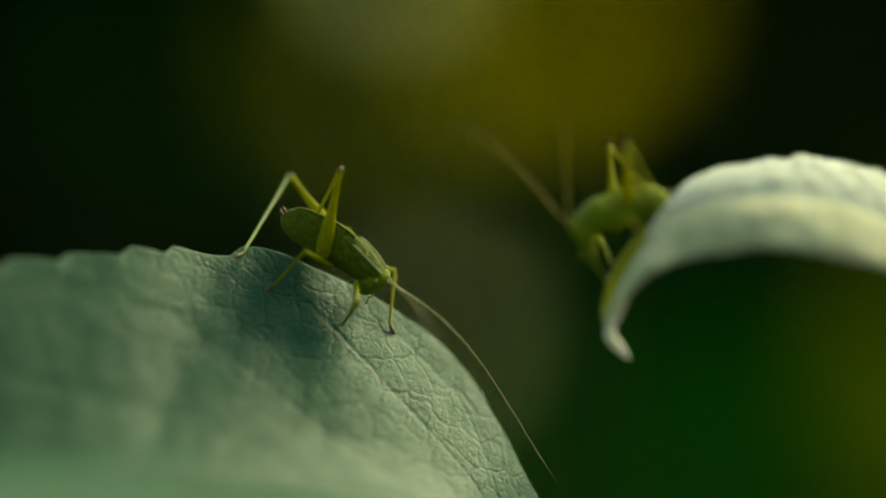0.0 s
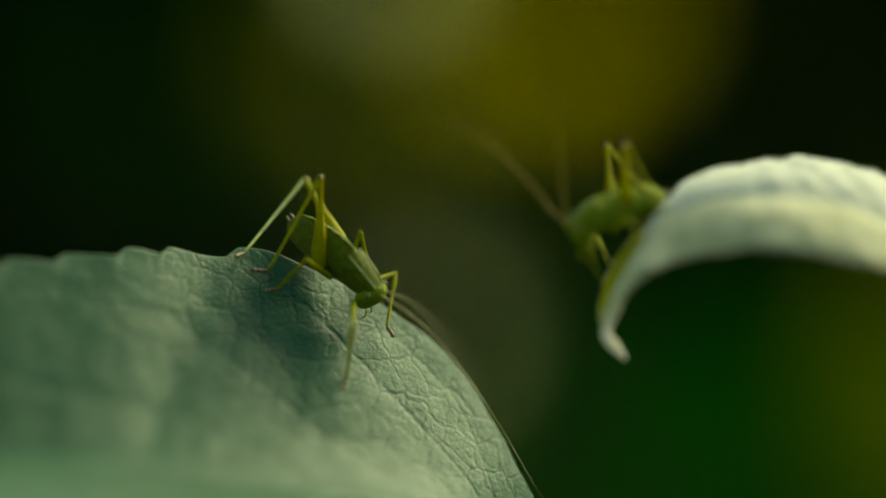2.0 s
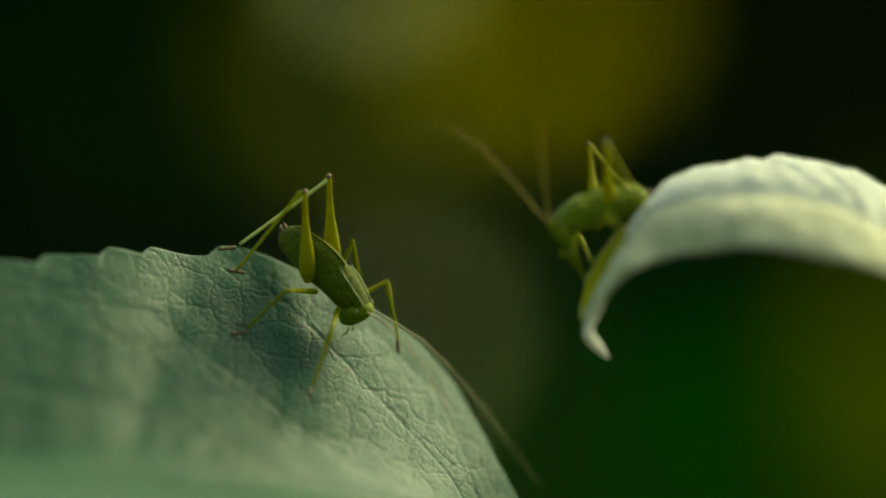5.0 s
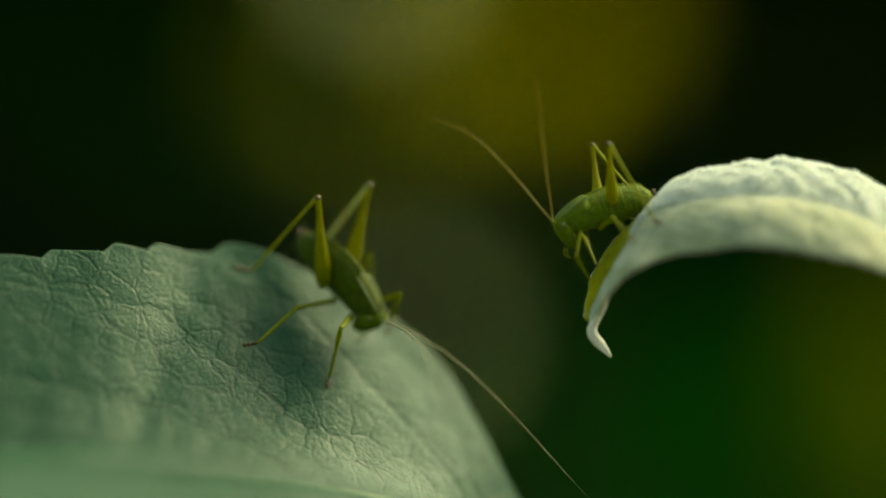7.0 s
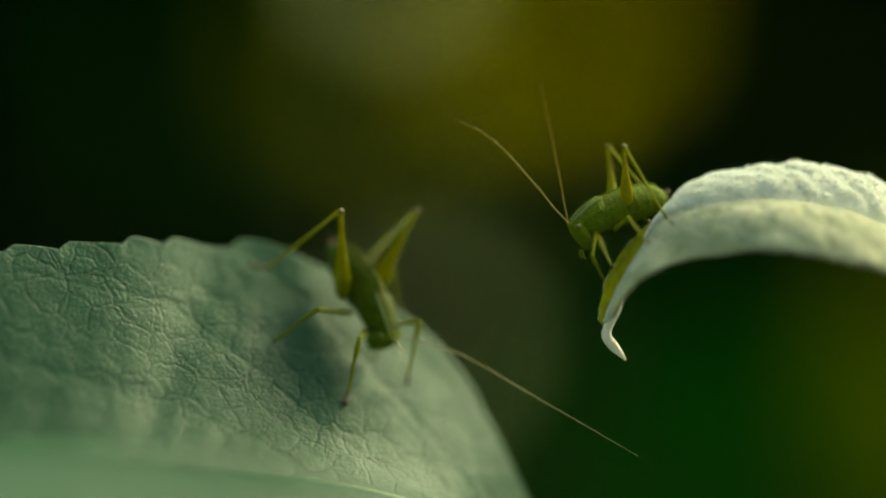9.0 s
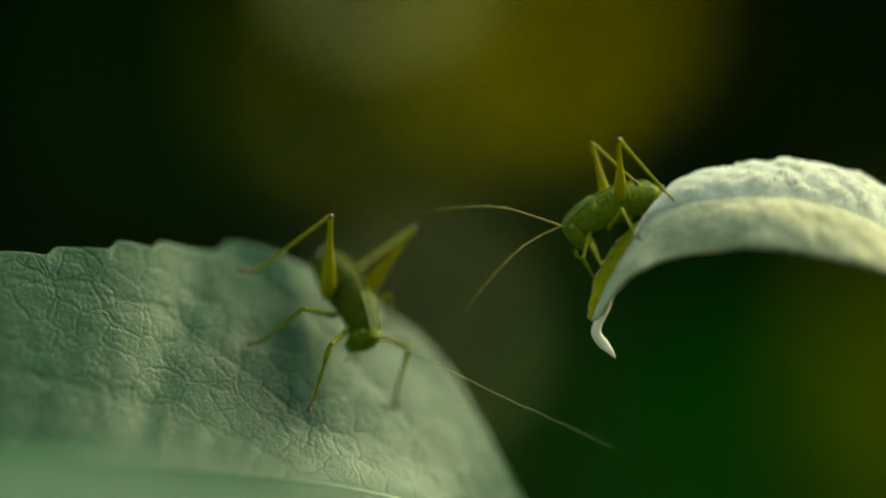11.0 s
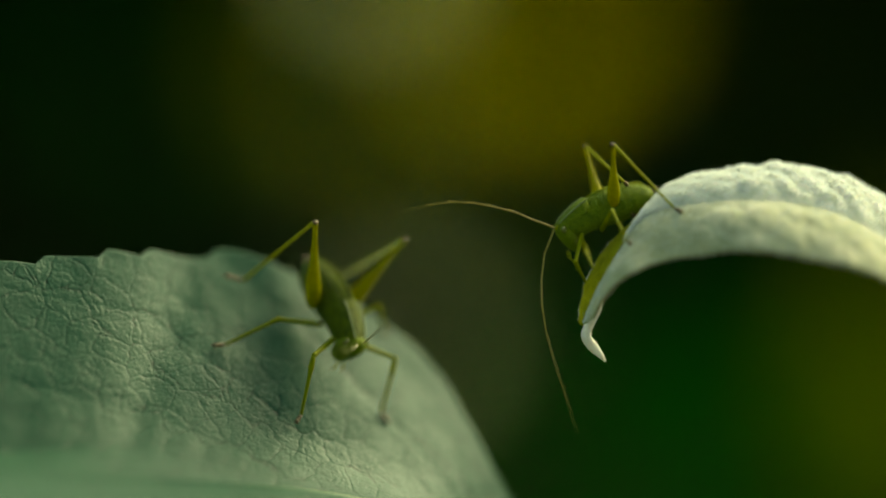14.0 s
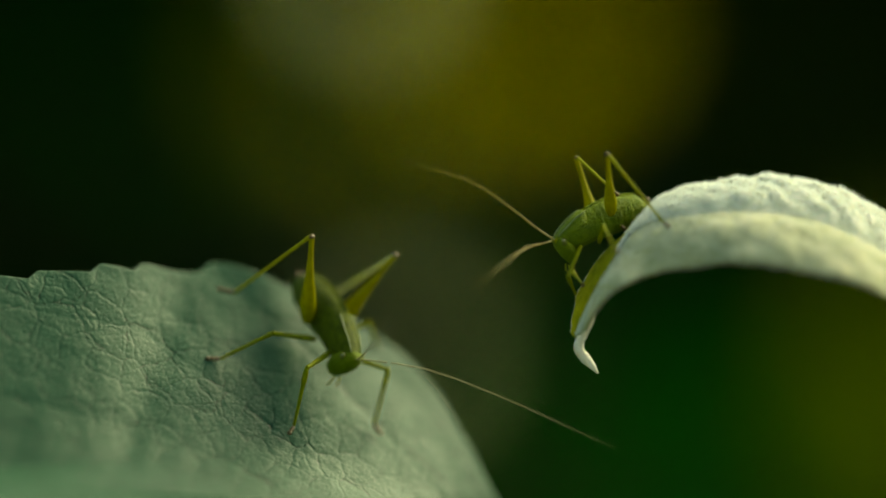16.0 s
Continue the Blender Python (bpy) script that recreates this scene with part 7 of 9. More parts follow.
    walk(percher.legs["hind near"]["tarsus"], [(0, mm(2.10, 4.80, -0.93, 0.0, 4.3, 85.9)), (1.5, mm(2.10, 4.80, -0.93, 0.0, 4.3, 85.9)), (3.5, mm(2.10, 4.80, -0.93, 0.0, 4.3, 85.9)), (7, mm(2.38, 5.93, -0.82, 0.0, 1.9, 86.2)), (8, mm(2.25, 5.62, -0.87, 0.0, 1.9, 86.4)), (9, mm(2.34, 5.36, -1.08, 0.1, 5.5, 88.3)), (11.5, mm(-0.14, 4.78, -0.12, 1.1, 6.9, 98.6)), (12, mm(-0.03, 5.12, 0.10, 0.2, 3.4, 91.0)), (12.5, mm(0.49, 6.13, -0.09, 0.2, 0.5, 92.4)), (13, mm(0.12, 5.91, -0.23, 0.2, 1.9, 93.3)), (13.5, mm(0.97, 6.29, 0.95, 0.1, -9.9, 89.7)), (14, mm(0.08, 6.02, -0.37, -0.9, 4.4, 95.3)), (14.5, mm(0.37, 4.80, -0.47, -1.9, 12.7, 81.9)), (15, mm(0.39, 4.89, -0.36, -1.3, 1.4, 84.4)), (15.5, mm(1.33, 6.29, -0.62, -1.4, 3.9, 83.2)), (16, mm(1.67, 6.32, -0.44, -1.6, 4.6, 80.0))])
    walk(percher.legs["hind off"]["femur"], [(0, mm(4.79, -1.00, -0.45, 5.9, -65.7, -124.5)), (1.5, mm(4.79, -1.00, -0.45, 6.0, -65.6, -124.6)), (3.5, mm(4.79, -1.00, -0.45, 6.0, -65.7, -124.5)), (7, mm(4.79, -0.97, -0.44, 2.4, -64.9, -119.9)), (8, mm(4.79, -0.96, -0.44, 2.1, -63.9, -119.5)), (9, mm(4.79, -0.97, -0.45, 5.9, -65.1, -124.5)), (11.5, mm(4.73, -0.93, -0.40, -10.2, -74.9, -103.2)), (12, mm(4.76, -0.95, -0.39, -9.1, -73.8, -104.8)), (12.5, mm(4.78, -0.95, -0.41, -7.2, -75.6, -107.3)), (13, mm(4.74, -0.93, -0.41, -11.1, -69.9, -102.2)), (13.5, mm(4.81, -1.01, -0.30, -9.3, -45.6, -104.3)), (14, mm(4.73, -0.93, -0.41, -9.2, -63.8, -104.4)), (14.5, mm(4.79, -0.96, -0.40, -3.0, -74.4, -112.8)), (15, mm(4.79, -0.96, -0.37, -8.7, -66.6, -105.5)), (15.5, mm(4.80, -0.96, -0.40, -7.6, -66.9, -107.1)), (16, mm(4.83, -1.00, -0.42, -4.1, -75.9, -112.2))])
    walk(percher.legs["hind off"]["tibia"], [(0, mm(3.27, -3.20, 5.47, 10.5, 45.2, 106.5)), (1.5, mm(3.27, -3.20, 5.47, 10.5, 45.2, 106.5)), (3.5, mm(3.27, -3.20, 5.47, 10.4, 45.0, 106.3)), (7, mm(3.42, -3.35, 5.45, 12.5, 45.7, 110.2)), (8, mm(3.38, -3.45, 5.40, 12.4, 45.8, 110.1)), (9, mm(3.25, -3.23, 5.45, 16.7, 50.8, 114.9)), (11.5, mm(4.35, -2.58, 5.88, 7.0, 30.2, 105.7)), (12, mm(4.30, -2.70, 5.86, 5.9, 27.8, 102.7)), (12.5, mm(4.30, -2.50, 5.88, 6.0, 30.3, 101.4)), (13, mm(4.27, -3.11, 5.70, 7.0, 31.6, 104.5)), (13.5, mm(3.68, -5.41, 4.35, 3.0, 19.3, 98.4)), (14, mm(4.02, -3.71, 5.43, 5.8, 30.7, 104.7)), (14.5, mm(4.11, -2.57, 5.86, 2.8, 28.8, 95.9)), (15, mm(4.10, -3.45, 5.59, 3.2, 27.9, 97.7)), (15.5, mm(4.04, -3.41, 5.58, 3.6, 30.0, 97.7)), (16, mm(4.23, -2.46, 5.89, 2.4, 29.0, 93.4))])
    walk(percher.legs["hind off"]["tarsus"], [(0, mm(2.05, 0.92, 1.15, 0.0, 22.9, -119.7)), (1.5, mm(2.05, 0.92, 1.14, 0.0, 22.8, -119.7)), (3.5, mm(2.06, 0.93, 1.16, -0.0, 22.9, -119.8)), (7, mm(1.95, 0.64, 1.08, 0.4, 23.0, -118.8)), (8, mm(1.92, 0.54, 1.02, 0.5, 23.2, -118.5)), (9, mm(1.62, 0.27, 0.72, 0.1, 22.7, -119.5)), (11.5, mm(2.92, 2.49, 2.81, 2.7, 26.5, -112.8)), (12, mm(3.11, 2.56, 3.01, 1.4, 27.3, -115.8)), (12.5, mm(3.26, 2.67, 2.81, 0.7, 25.7, -117.1)), (13, mm(2.97, 1.92, 2.50, 2.2, 25.7, -113.7)), (13.5, mm(2.84, 0.29, 2.34, -1.9, 34.4, -123.1)), (14, mm(2.68, 1.37, 2.32, 4.0, 26.0, -112.7)), (14.5, mm(3.56, 2.75, 2.92, 1.6, 26.6, -118.1)), (15, mm(3.38, 1.90, 2.74, 1.8, 28.8, -117.8)), (15.5, mm(3.34, 1.83, 2.52, 1.6, 26.7, -118.3)), (16, mm(3.92, 2.87, 2.93, -0.2, 25.5, -122.1))])
    walk(percher.legs["middle near"]["femur"], [(0, mm(5.70, 0.76, -1.33, -0.0, -21.6, 89.6)), (1.5, mm(5.70, 0.76, -1.33, 0.0, -21.6, 89.6)), (3.5, mm(5.70, 0.76, -1.33, 0.0, -21.6, 89.6)), (7, mm(5.70, 0.76, -1.33, -0.6, -20.5, 91.2)), (8, mm(5.70, 0.76, -1.33, -0.6, -20.2, 91.3)), (9, mm(5.70, 0.76, -1.33, -0.4, -20.5, 90.6)), (11.5, mm(5.70, 0.76, -1.33, -4.8, -33.3, 102.9)), (12, mm(5.70, 0.76, -1.33, -3.9, -35.8, 101.3)), (12.5, mm(5.70, 0.76, -1.33, -1.3, -33.2, 96.9)), (13, mm(5.70, 0.76, -1.33, -2.3, -31.1, 98.7)), (13.5, mm(5.70, 0.76, -1.33, 4.2, -44.4, 86.4)), (14, mm(5.70, 0.76, -1.33, -4.8, -33.0, 99.0)), (14.5, mm(5.70, 0.76, -1.33, -1.1, -34.5, 92.3)), (15, mm(5.70, 0.76, -1.33, -1.6, -36.1, 93.2)), (15.5, mm(5.70, 0.76, -1.33, 2.4, -31.8, 86.5)), (16, mm(5.70, 0.76, -1.33, 6.6, -30.4, 78.3))])
    walk(percher.legs["middle near"]["tibia"], [(0, mm(5.72, 4.57, 0.18, -0.1, 15.8, 82.7)), (1.5, mm(5.72, 4.57, 0.18, -0.1, 15.8, 82.7)), (3.5, mm(5.73, 4.57, 0.18, -0.1, 15.8, 82.7)), (7, mm(5.62, 4.59, 0.10, 0.4, 15.8, 84.6)), (8, mm(5.61, 4.60, 0.09, 0.5, 15.8, 84.8)), (9, mm(5.66, 4.59, 0.11, -0.0, 18.6, 83.0)), (11.5, mm(4.94, 4.10, 0.92, 0.1, 19.6, 83.4)), (12, mm(5.05, 4.01, 1.07, -0.1, 20.9, 82.8)), (12.5, mm(5.29, 4.16, 0.91, -0.9, 24.8, 80.5)), (13, mm(5.17, 4.23, 0.78, 0.7, 24.5, 84.3)), (13.5, mm(5.88, 3.68, 1.54, -1.1, 14.3, 80.1)), (14, mm(5.16, 4.15, 0.90, -0.1, 24.9, 83.8)), (14.5, mm(5.57, 4.13, 0.99, -3.3, 21.1, 76.2)), (15, mm(5.51, 4.06, 1.08, -3.9, 18.3, 74.8)), (15.5, mm(5.91, 4.23, 0.83, -4.1, 17.2, 74.0)), (16, mm(6.41, 4.22, 0.74, -4.7, 14.8, 71.9))])
    walk(percher.legs["middle near"]["tarsus"], [(0, mm(6.30, 9.07, -1.11, 0.0, 27.0, -125.0)), (1.5, mm(6.30, 9.07, -1.11, -0.0, 27.0, -125.0)), (3.5, mm(6.30, 9.07, -1.11, -0.0, 27.0, -125.0)), (7, mm(6.05, 9.11, -1.18, 0.4, 27.2, -124.2)), (8, mm(6.03, 9.12, -1.20, 0.5, 27.4, -123.9)), (9, mm(6.21, 9.03, -1.40, -1.1, 29.7, -127.3)), (11.5, mm(5.45, 8.51, -0.67, 2.7, 41.3, -119.8)), (12, mm(5.61, 8.39, -0.61, 0.2, 46.9, -123.6)), (12.5, mm(6.00, 8.38, -1.07, -0.3, 45.4, -124.2)), (13, mm(5.60, 8.50, -1.17, 2.2, 40.3, -120.8)), (13.5, mm(6.67, 8.18, 0.37, -6.4, 48.0, -134.0)), (14, mm(5.62, 8.41, -1.09, 4.4, 40.7, -119.6)), (14.5, mm(6.61, 8.41, -0.71, 0.7, 41.4, -125.2)), (15, mm(6.69, 8.38, -0.40, 0.7, 43.5, -125.2)), (15.5, mm(7.16, 8.56, -0.57, 1.0, 41.6, -124.8)), (16, mm(7.83, 8.55, -0.46, -1.8, 40.2, -128.9))])
    walk(percher.legs["middle off"]["femur"], [(0, mm(5.70, -0.76, -1.33, 0.0, -1.9, -142.4)), (1.5, mm(5.70, -0.76, -1.33, 0.0, -1.9, -142.4)), (3.5, mm(5.70, -0.76, -1.33, -0.0, -1.9, -142.3)), (7, mm(5.70, -0.76, -1.33, -0.0, -2.0, -141.3)), (8, mm(5.70, -0.76, -1.33, -0.1, -1.4, -140.8)), (9, mm(5.70, -0.76, -1.33, -0.0, -1.8, -142.8)), (11.5, mm(5.70, -0.76, -1.33, -0.2, -8.1, -137.9)), (12, mm(5.70, -0.76, -1.33, 0.3, -8.9, -141.4)), (12.5, mm(5.70, -0.76, -1.33, 0.5, -10.3, -142.5)), (13, mm(5.70, -0.76, -1.33, -0.3, -8.5, -137.8)), (13.5, mm(5.70, -0.76, -1.33, 0.0, -0.2, -140.3)), (14, mm(5.70, -0.76, -1.33, 0.0, -8.9, -136.3)), (14.5, mm(5.70, -0.76, -1.33, 0.7, -9.1, -140.9)), (15, mm(5.70, -0.76, -1.33, 0.6, -6.8, -140.2)), (15.5, mm(5.70, -0.76, -1.33, 0.3, -7.1, -137.5)), (16, mm(5.70, -0.76, -1.33, 0.6, -9.8, -139.9))])
    walk(percher.legs["middle off"]["tibia"], [(0, mm(2.46, -3.26, -1.20, -0.1, -0.0, 87.1)), (1.5, mm(2.46, -3.26, -1.20, -0.1, -0.0, 87.1)), (3.5, mm(2.46, -3.26, -1.20, -0.1, -0.0, 87.1)), (7, mm(2.51, -3.32, -1.19, -0.1, -0.6, 87.5)), (8, mm(2.53, -3.35, -1.23, -0.1, -0.6, 87.8)), (9, mm(2.44, -3.23, -1.20, -0.1, 0.2, 86.4)), (11.5, mm(2.69, -3.48, -0.75, -0.1, -0.9, 90.3)), (12, mm(2.54, -3.28, -0.70, -0.0, -2.3, 88.2)), (12.5, mm(2.51, -3.21, -0.60, 0.0, -0.5, 86.4)), (13, mm(2.70, -3.48, -0.72, 0.0, -0.2, 89.6)), (13.5, mm(2.55, -3.38, -1.32, 0.0, -10.8, 83.7)), (14, mm(2.77, -3.55, -0.70, -1.2, -0.2, 90.3)), (14.5, mm(2.56, -3.31, -0.68, -1.2, -2.0, 83.9)), (15, mm(2.58, -3.36, -0.85, -1.2, -3.9, 83.0)), (15.5, mm(2.71, -3.50, -0.82, -1.2, -1.6, 83.2)), (16, mm(2.62, -3.36, -0.63, -1.1, -0.9, 79.8))])
    walk(percher.legs["middle off"]["tarsus"], [(0, mm(2.70, 1.45, -1.19, 0.0, 26.7, -122.6)), (1.5, mm(2.70, 1.45, -1.19, -0.0, 26.7, -122.6)), (3.5, mm(2.70, 1.45, -1.19, -0.0, 26.7, -122.6)), (7, mm(2.71, 1.39, -1.14, 0.4, 26.9, -121.8)), (8, mm(2.71, 1.37, -1.18, 0.5, 27.1, -121.5)), (9, mm(2.74, 1.47, -1.22, 0.1, 26.6, -122.4)), (11.5, mm(2.67, 1.24, -0.68, 3.1, 30.7, -115.7)), (12, mm(2.69, 1.43, -0.51, 1.5, 31.3, -118.9)), (12.5, mm(2.80, 1.49, -0.56, 0.9, 29.7, -120.1)), (13, mm(2.73, 1.24, -0.70, 2.6, 29.7, -116.6)), (13.5, mm(3.06, 1.23, -0.43, -2.6, 38.1, -126.9)), (14, mm(2.75, 1.16, -0.68, 4.5, 30.1, -115.5)), (14.5, mm(3.07, 1.38, -0.52, 1.7, 30.8, -121.1)), (15, mm(3.15, 1.31, -0.52, 1.8, 32.9, -120.8)), (15.5, mm(3.27, 1.18, -0.69, 1.7, 30.9, -121.0)), (16, mm(3.45, 1.28, -0.56, -0.3, 29.6, -125.0))])
    walk(percher.legs["fore near"]["femur"], [(0, mm(7.50, 0.66, -1.14, -0.0, 20.3, 56.7)), (1.5, mm(7.50, 0.67, -1.14, -0.0, 20.3, 56.7)), (3.5, mm(7.51, 0.67, -1.14, -0.0, 20.3, 56.7)), (7, mm(7.51, 0.66, -1.14, 0.5, 23.4, 58.2)), (8, mm(7.50, 0.67, -1.14, 0.4, 23.5, 58.0)), (9, mm(7.50, 0.67, -1.14, 0.2, 22.3, 57.3)), (11.5, mm(7.50, 0.66, -1.14, -0.3, 21.6, 56.2)), (12, mm(7.51, 0.67, -1.14, -0.3, 15.8, 56.0)), (12.5, mm(7.51, 0.66, -1.14, -1.4, 19.4, 52.2)), (13, mm(7.51, 0.66, -1.14, -0.6, 19.0, 54.5)), (13.5, mm(7.50, 0.67, -1.14, -2.5, 15.0, 48.6)), (14, mm(7.50, 0.67, -1.14, -0.8, 24.0, 55.3)), (14.5, mm(7.51, 0.67, -1.14, -4.1, 23.8, 47.1)), (15, mm(7.51, 0.66, -1.14, -5.4, 21.3, 43.9)), (15.5, mm(7.51, 0.66, -1.14, -6.6, 24.6, 40.6)), (16, mm(7.50, 0.67, -1.14, -8.8, 25.9, 35.3))])
    walk(percher.legs["fore near"]["tibia"], [(0, mm(9.47, 3.67, -2.47, 0.1, 39.0, -121.8)), (1.5, mm(9.47, 3.67, -2.47, 0.1, 39.0, -121.8)), (3.5, mm(9.48, 3.66, -2.47, 0.1, 39.0, -121.8)), (7, mm(9.36, 3.65, -2.66, 0.4, 39.4, -121.3)), (8, mm(9.36, 3.64, -2.67, 0.6, 39.6, -120.9)), (9, mm(9.42, 3.65, -2.59, 1.7, 38.8, -119.3)), (11.5, mm(9.48, 3.62, -2.55, 5.2, 41.2, -113.5)), (12, mm(9.56, 3.72, -2.18, 3.5, 43.7, -116.2)), (12.5, mm(9.72, 3.52, -2.41, 3.4, 41.9, -116.3)), (13, mm(9.61, 3.61, -2.39, 5.8, 41.9, -112.7)), (13.5, mm(9.95, 3.44, -2.13, -4.8, 54.1, -128.4)), (14, mm(9.50, 3.54, -2.70, 7.3, 44.0, -113.6)), (14.5, mm(9.89, 3.23, -2.69, 4.7, 41.0, -117.4)), (15, mm(10.07, 3.14, -2.53, 4.3, 43.3, -117.9)), (15.5, mm(10.15, 2.93, -2.73, 5.7, 38.8, -115.9)), (16, mm(10.31, 2.65, -2.81, 4.5, 37.8, -117.9))])
    walk(percher.legs["fore near"]["tarsus"], [(0, mm(7.47, 0.43, -5.55, 0.0, 27.6, -127.9)), (1.5, mm(7.47, 0.43, -5.55, -0.0, 27.6, -127.9)), (3.5, mm(7.47, 0.43, -5.55, -0.0, 27.6, -127.9)), (7, mm(7.39, 0.41, -5.77, 0.3, 27.7, -127.2)), (8, mm(7.43, 0.40, -5.79, 0.5, 27.9, -126.9)), (9, mm(7.55, 0.32, -5.66, -1.5, 28.0, -131.1)), (11.5, mm(8.01, 0.25, -5.77, 1.6, 32.4, -124.6)), (12, mm(8.00, 0.54, -5.56, 1.8, 38.0, -124.2)), (12.5, mm(8.10, 0.25, -5.68, 1.2, 36.5, -125.1)), (13, mm(8.20, 0.25, -5.65, 3.4, 36.5, -121.5)), (13.5, mm(8.17, 1.19, -6.09, -3.8, 41.4, -133.5)), (14, mm(8.09, 0.31, -6.10, 4.7, 34.1, -120.7)), (14.5, mm(8.19, -0.05, -5.90, 1.5, 34.8, -126.3)), (15, mm(8.41, -0.01, -5.89, 1.6, 36.8, -126.3)), (15.5, mm(8.48, -0.50, -5.80, 1.6, 35.0, -126.2)), (16, mm(8.51, -0.77, -5.81, -0.6, 33.6, -130.1))])
    walk(percher.legs["fore off"]["femur"], [(0, mm(7.50, -0.67, -1.14, 0.0, 21.7, -122.0)), (1.5, mm(7.51, -0.66, -1.14, -0.0, 21.7, -122.0)), (3.5, mm(7.51, -0.66, -1.14, 0.0, 21.7, -122.0)), (7, mm(7.51, -0.66, -1.14, 0.4, 24.2, -120.8)), (8, mm(7.50, -0.66, -1.14, 0.7, 24.7, -120.2)), (9, mm(7.50, -0.67, -1.14, 0.8, 21.9, -120.0)), (11.5, mm(7.50, -0.67, -1.14, 5.7, 32.2, -106.8)), (12, mm(7.51, -0.67, -1.14, 3.4, 33.0, -111.3)), (12.5, mm(7.51, -0.67, -1.14, 2.6, 32.6, -112.6)), (13, mm(7.50, -0.67, -1.14, 5.4, 33.9, -107.4)), (13.5, mm(7.51, -0.67, -1.14, 0.2, 47.9, -116.7)), (14, mm(7.50, -0.67, -1.14, 6.8, 37.5, -107.9)), (14.5, mm(7.51, -0.66, -1.14, 5.8, 42.2, -109.6)), (15, mm(7.51, -0.67, -1.14, 18.5, 50.3, -90.8)), (15.5, mm(7.50, -0.67, -1.14, 19.3, 50.0, -89.7)), (16, mm(7.50, -0.66, -1.14, 15.1, 46.9, -95.2))])
    walk(percher.legs["fore off"]["tibia"], [(0, mm(5.62, -3.68, -2.56, -0.1, 19.1, 75.7)), (1.5, mm(5.62, -3.68, -2.56, -0.1, 19.1, 75.7)), (3.5, mm(5.62, -3.68, -2.56, -0.1, 19.1, 75.7)), (7, mm(5.72, -3.66, -2.71, 0.5, 19.3, 77.5)), (8, mm(5.76, -3.67, -2.74, 0.6, 19.3, 77.6)), (9, mm(5.73, -3.74, -2.57, 0.4, 21.7, 77.1)), (11.5, mm(6.57, -3.76, -3.18, 2.0, 13.0, 81.4)), (12, mm(6.34, -3.66, -3.22, 1.8, 8.7, 80.3)), (12.5, mm(6.26, -3.64, -3.20, 1.5, 11.7, 78.2)), (13, mm(6.55, -3.69, -3.28, 2.0, 11.0, 80.9)), (13.5, mm(6.35, -2.96, -3.98, 0.6, 3.1, 73.9)), (14, mm(6.57, -3.55, -3.47, 0.9, 9.6, 79.2)), (14.5, mm(6.56, -3.33, -3.71, 0.4, 6.1, 75.8)), (15, mm(7.47, -3.11, -4.08, 0.9, 2.0, 80.5)), (15.5, mm(7.52, -3.13, -4.07, 0.7, 6.8, 76.6)), (16, mm(7.27, -3.27, -3.93, 0.4, 2.6, 73.6))])
    walk(percher.legs["fore off"]["tarsus"], [(0, mm(6.76, 0.80, -4.16, 0.0, 31.0, -115.0)), (1.5, mm(6.76, 0.80, -4.16, -0.0, 31.0, -115.0)), (3.5, mm(6.76, 0.80, -4.16, -0.0, 31.0, -115.0)), (7, mm(6.71, 0.85, -4.33, 0.4, 31.4, -114.1)), (8, mm(6.74, 0.84, -4.35, 0.6, 31.6, -113.7)), (9, mm(6.74, 0.69, -4.38, 1.1, 39.7, -112.9)), (11.5, mm(7.28, 0.95, -4.28, 5.2, 37.6, -106.5)), (12, mm(7.15, 1.11, -3.96, 3.1, 38.5, -109.9)), (12.5, mm(7.24, 1.05, -4.19, 2.3, 36.8, -111.2)), (13, mm(7.31, 1.05, -4.21, 4.4, 36.7, -107.6)), (13.5, mm(7.71, 1.74, -4.24, -4.4, 43.5, -122.2)), (14, mm(7.47, 1.19, -4.28, 3.9, 34.8, -110.4)), (14.5, mm(7.75, 1.38, -4.23, 0.3, 32.8, -116.5)), (15, mm(8.28, 1.71, -4.26, 0.5, 34.9, -116.2)), (15.5, mm(8.64, 1.60, -4.65, 0.4, 32.8, -116.4)), (16, mm(8.65, 1.42, -4.15, -1.8, 31.6, -120.4))])
    walk(percher.antennae["near"][0], [(0, mm(9.50, 0.29, 0.00, -93.2, -55.4, 0.3)), (1.5, mm(9.50, 0.29, -0.00, -91.1, -56.0, -2.3)), (3.5, mm(9.50, 0.29, 0.00, -91.3, -54.5, -2.0)), (7, mm(9.50, 0.29, -0.00, -87.3, -58.9, -6.7)), (8, mm(9.50, 0.29, 0.00, -89.0, -58.9, -4.6)), (9, mm(9.50, 0.29, 0.00, -87.3, -58.5, -6.6)), (11.5, mm(9.50, 0.28, -0.00, -91.7, -33.7, 0.8)), (12, mm(9.50, 0.28, -0.00, -89.7, -39.9, -2.4)), (12.5, mm(9.50, 0.28, -0.00, -92.0, -16.6, 5.7)), (13, mm(9.50, 0.28, 0.00, -96.6, -46.5, 12.4)), (13.25, mm(9.50, 0.28, 0.00, -94.3, -10.3, 10.1)), (13.5, mm(9.50, 0.29, 0.00, -93.4, 25.9, 9.1)), (13.75, mm(9.50, 0.29, 0.00, -90.5, -6.2, 4.5)), (14, mm(9.50, 0.29, -0.00, -83.8, -37.8, -3.3)), (14.5, mm(9.50, 0.29, 0.00, -85.5, -16.3, 1.4)), (15, mm(9.50, 0.28, 0.00, -87.2, -38.5, 3.5)), (15.5, mm(9.50, 0.28, -0.00, -71.4, -74.2, -13.4)), (16, mm(9.50, 0.29, 0.00, -72.0, -50.6, -14.5))])
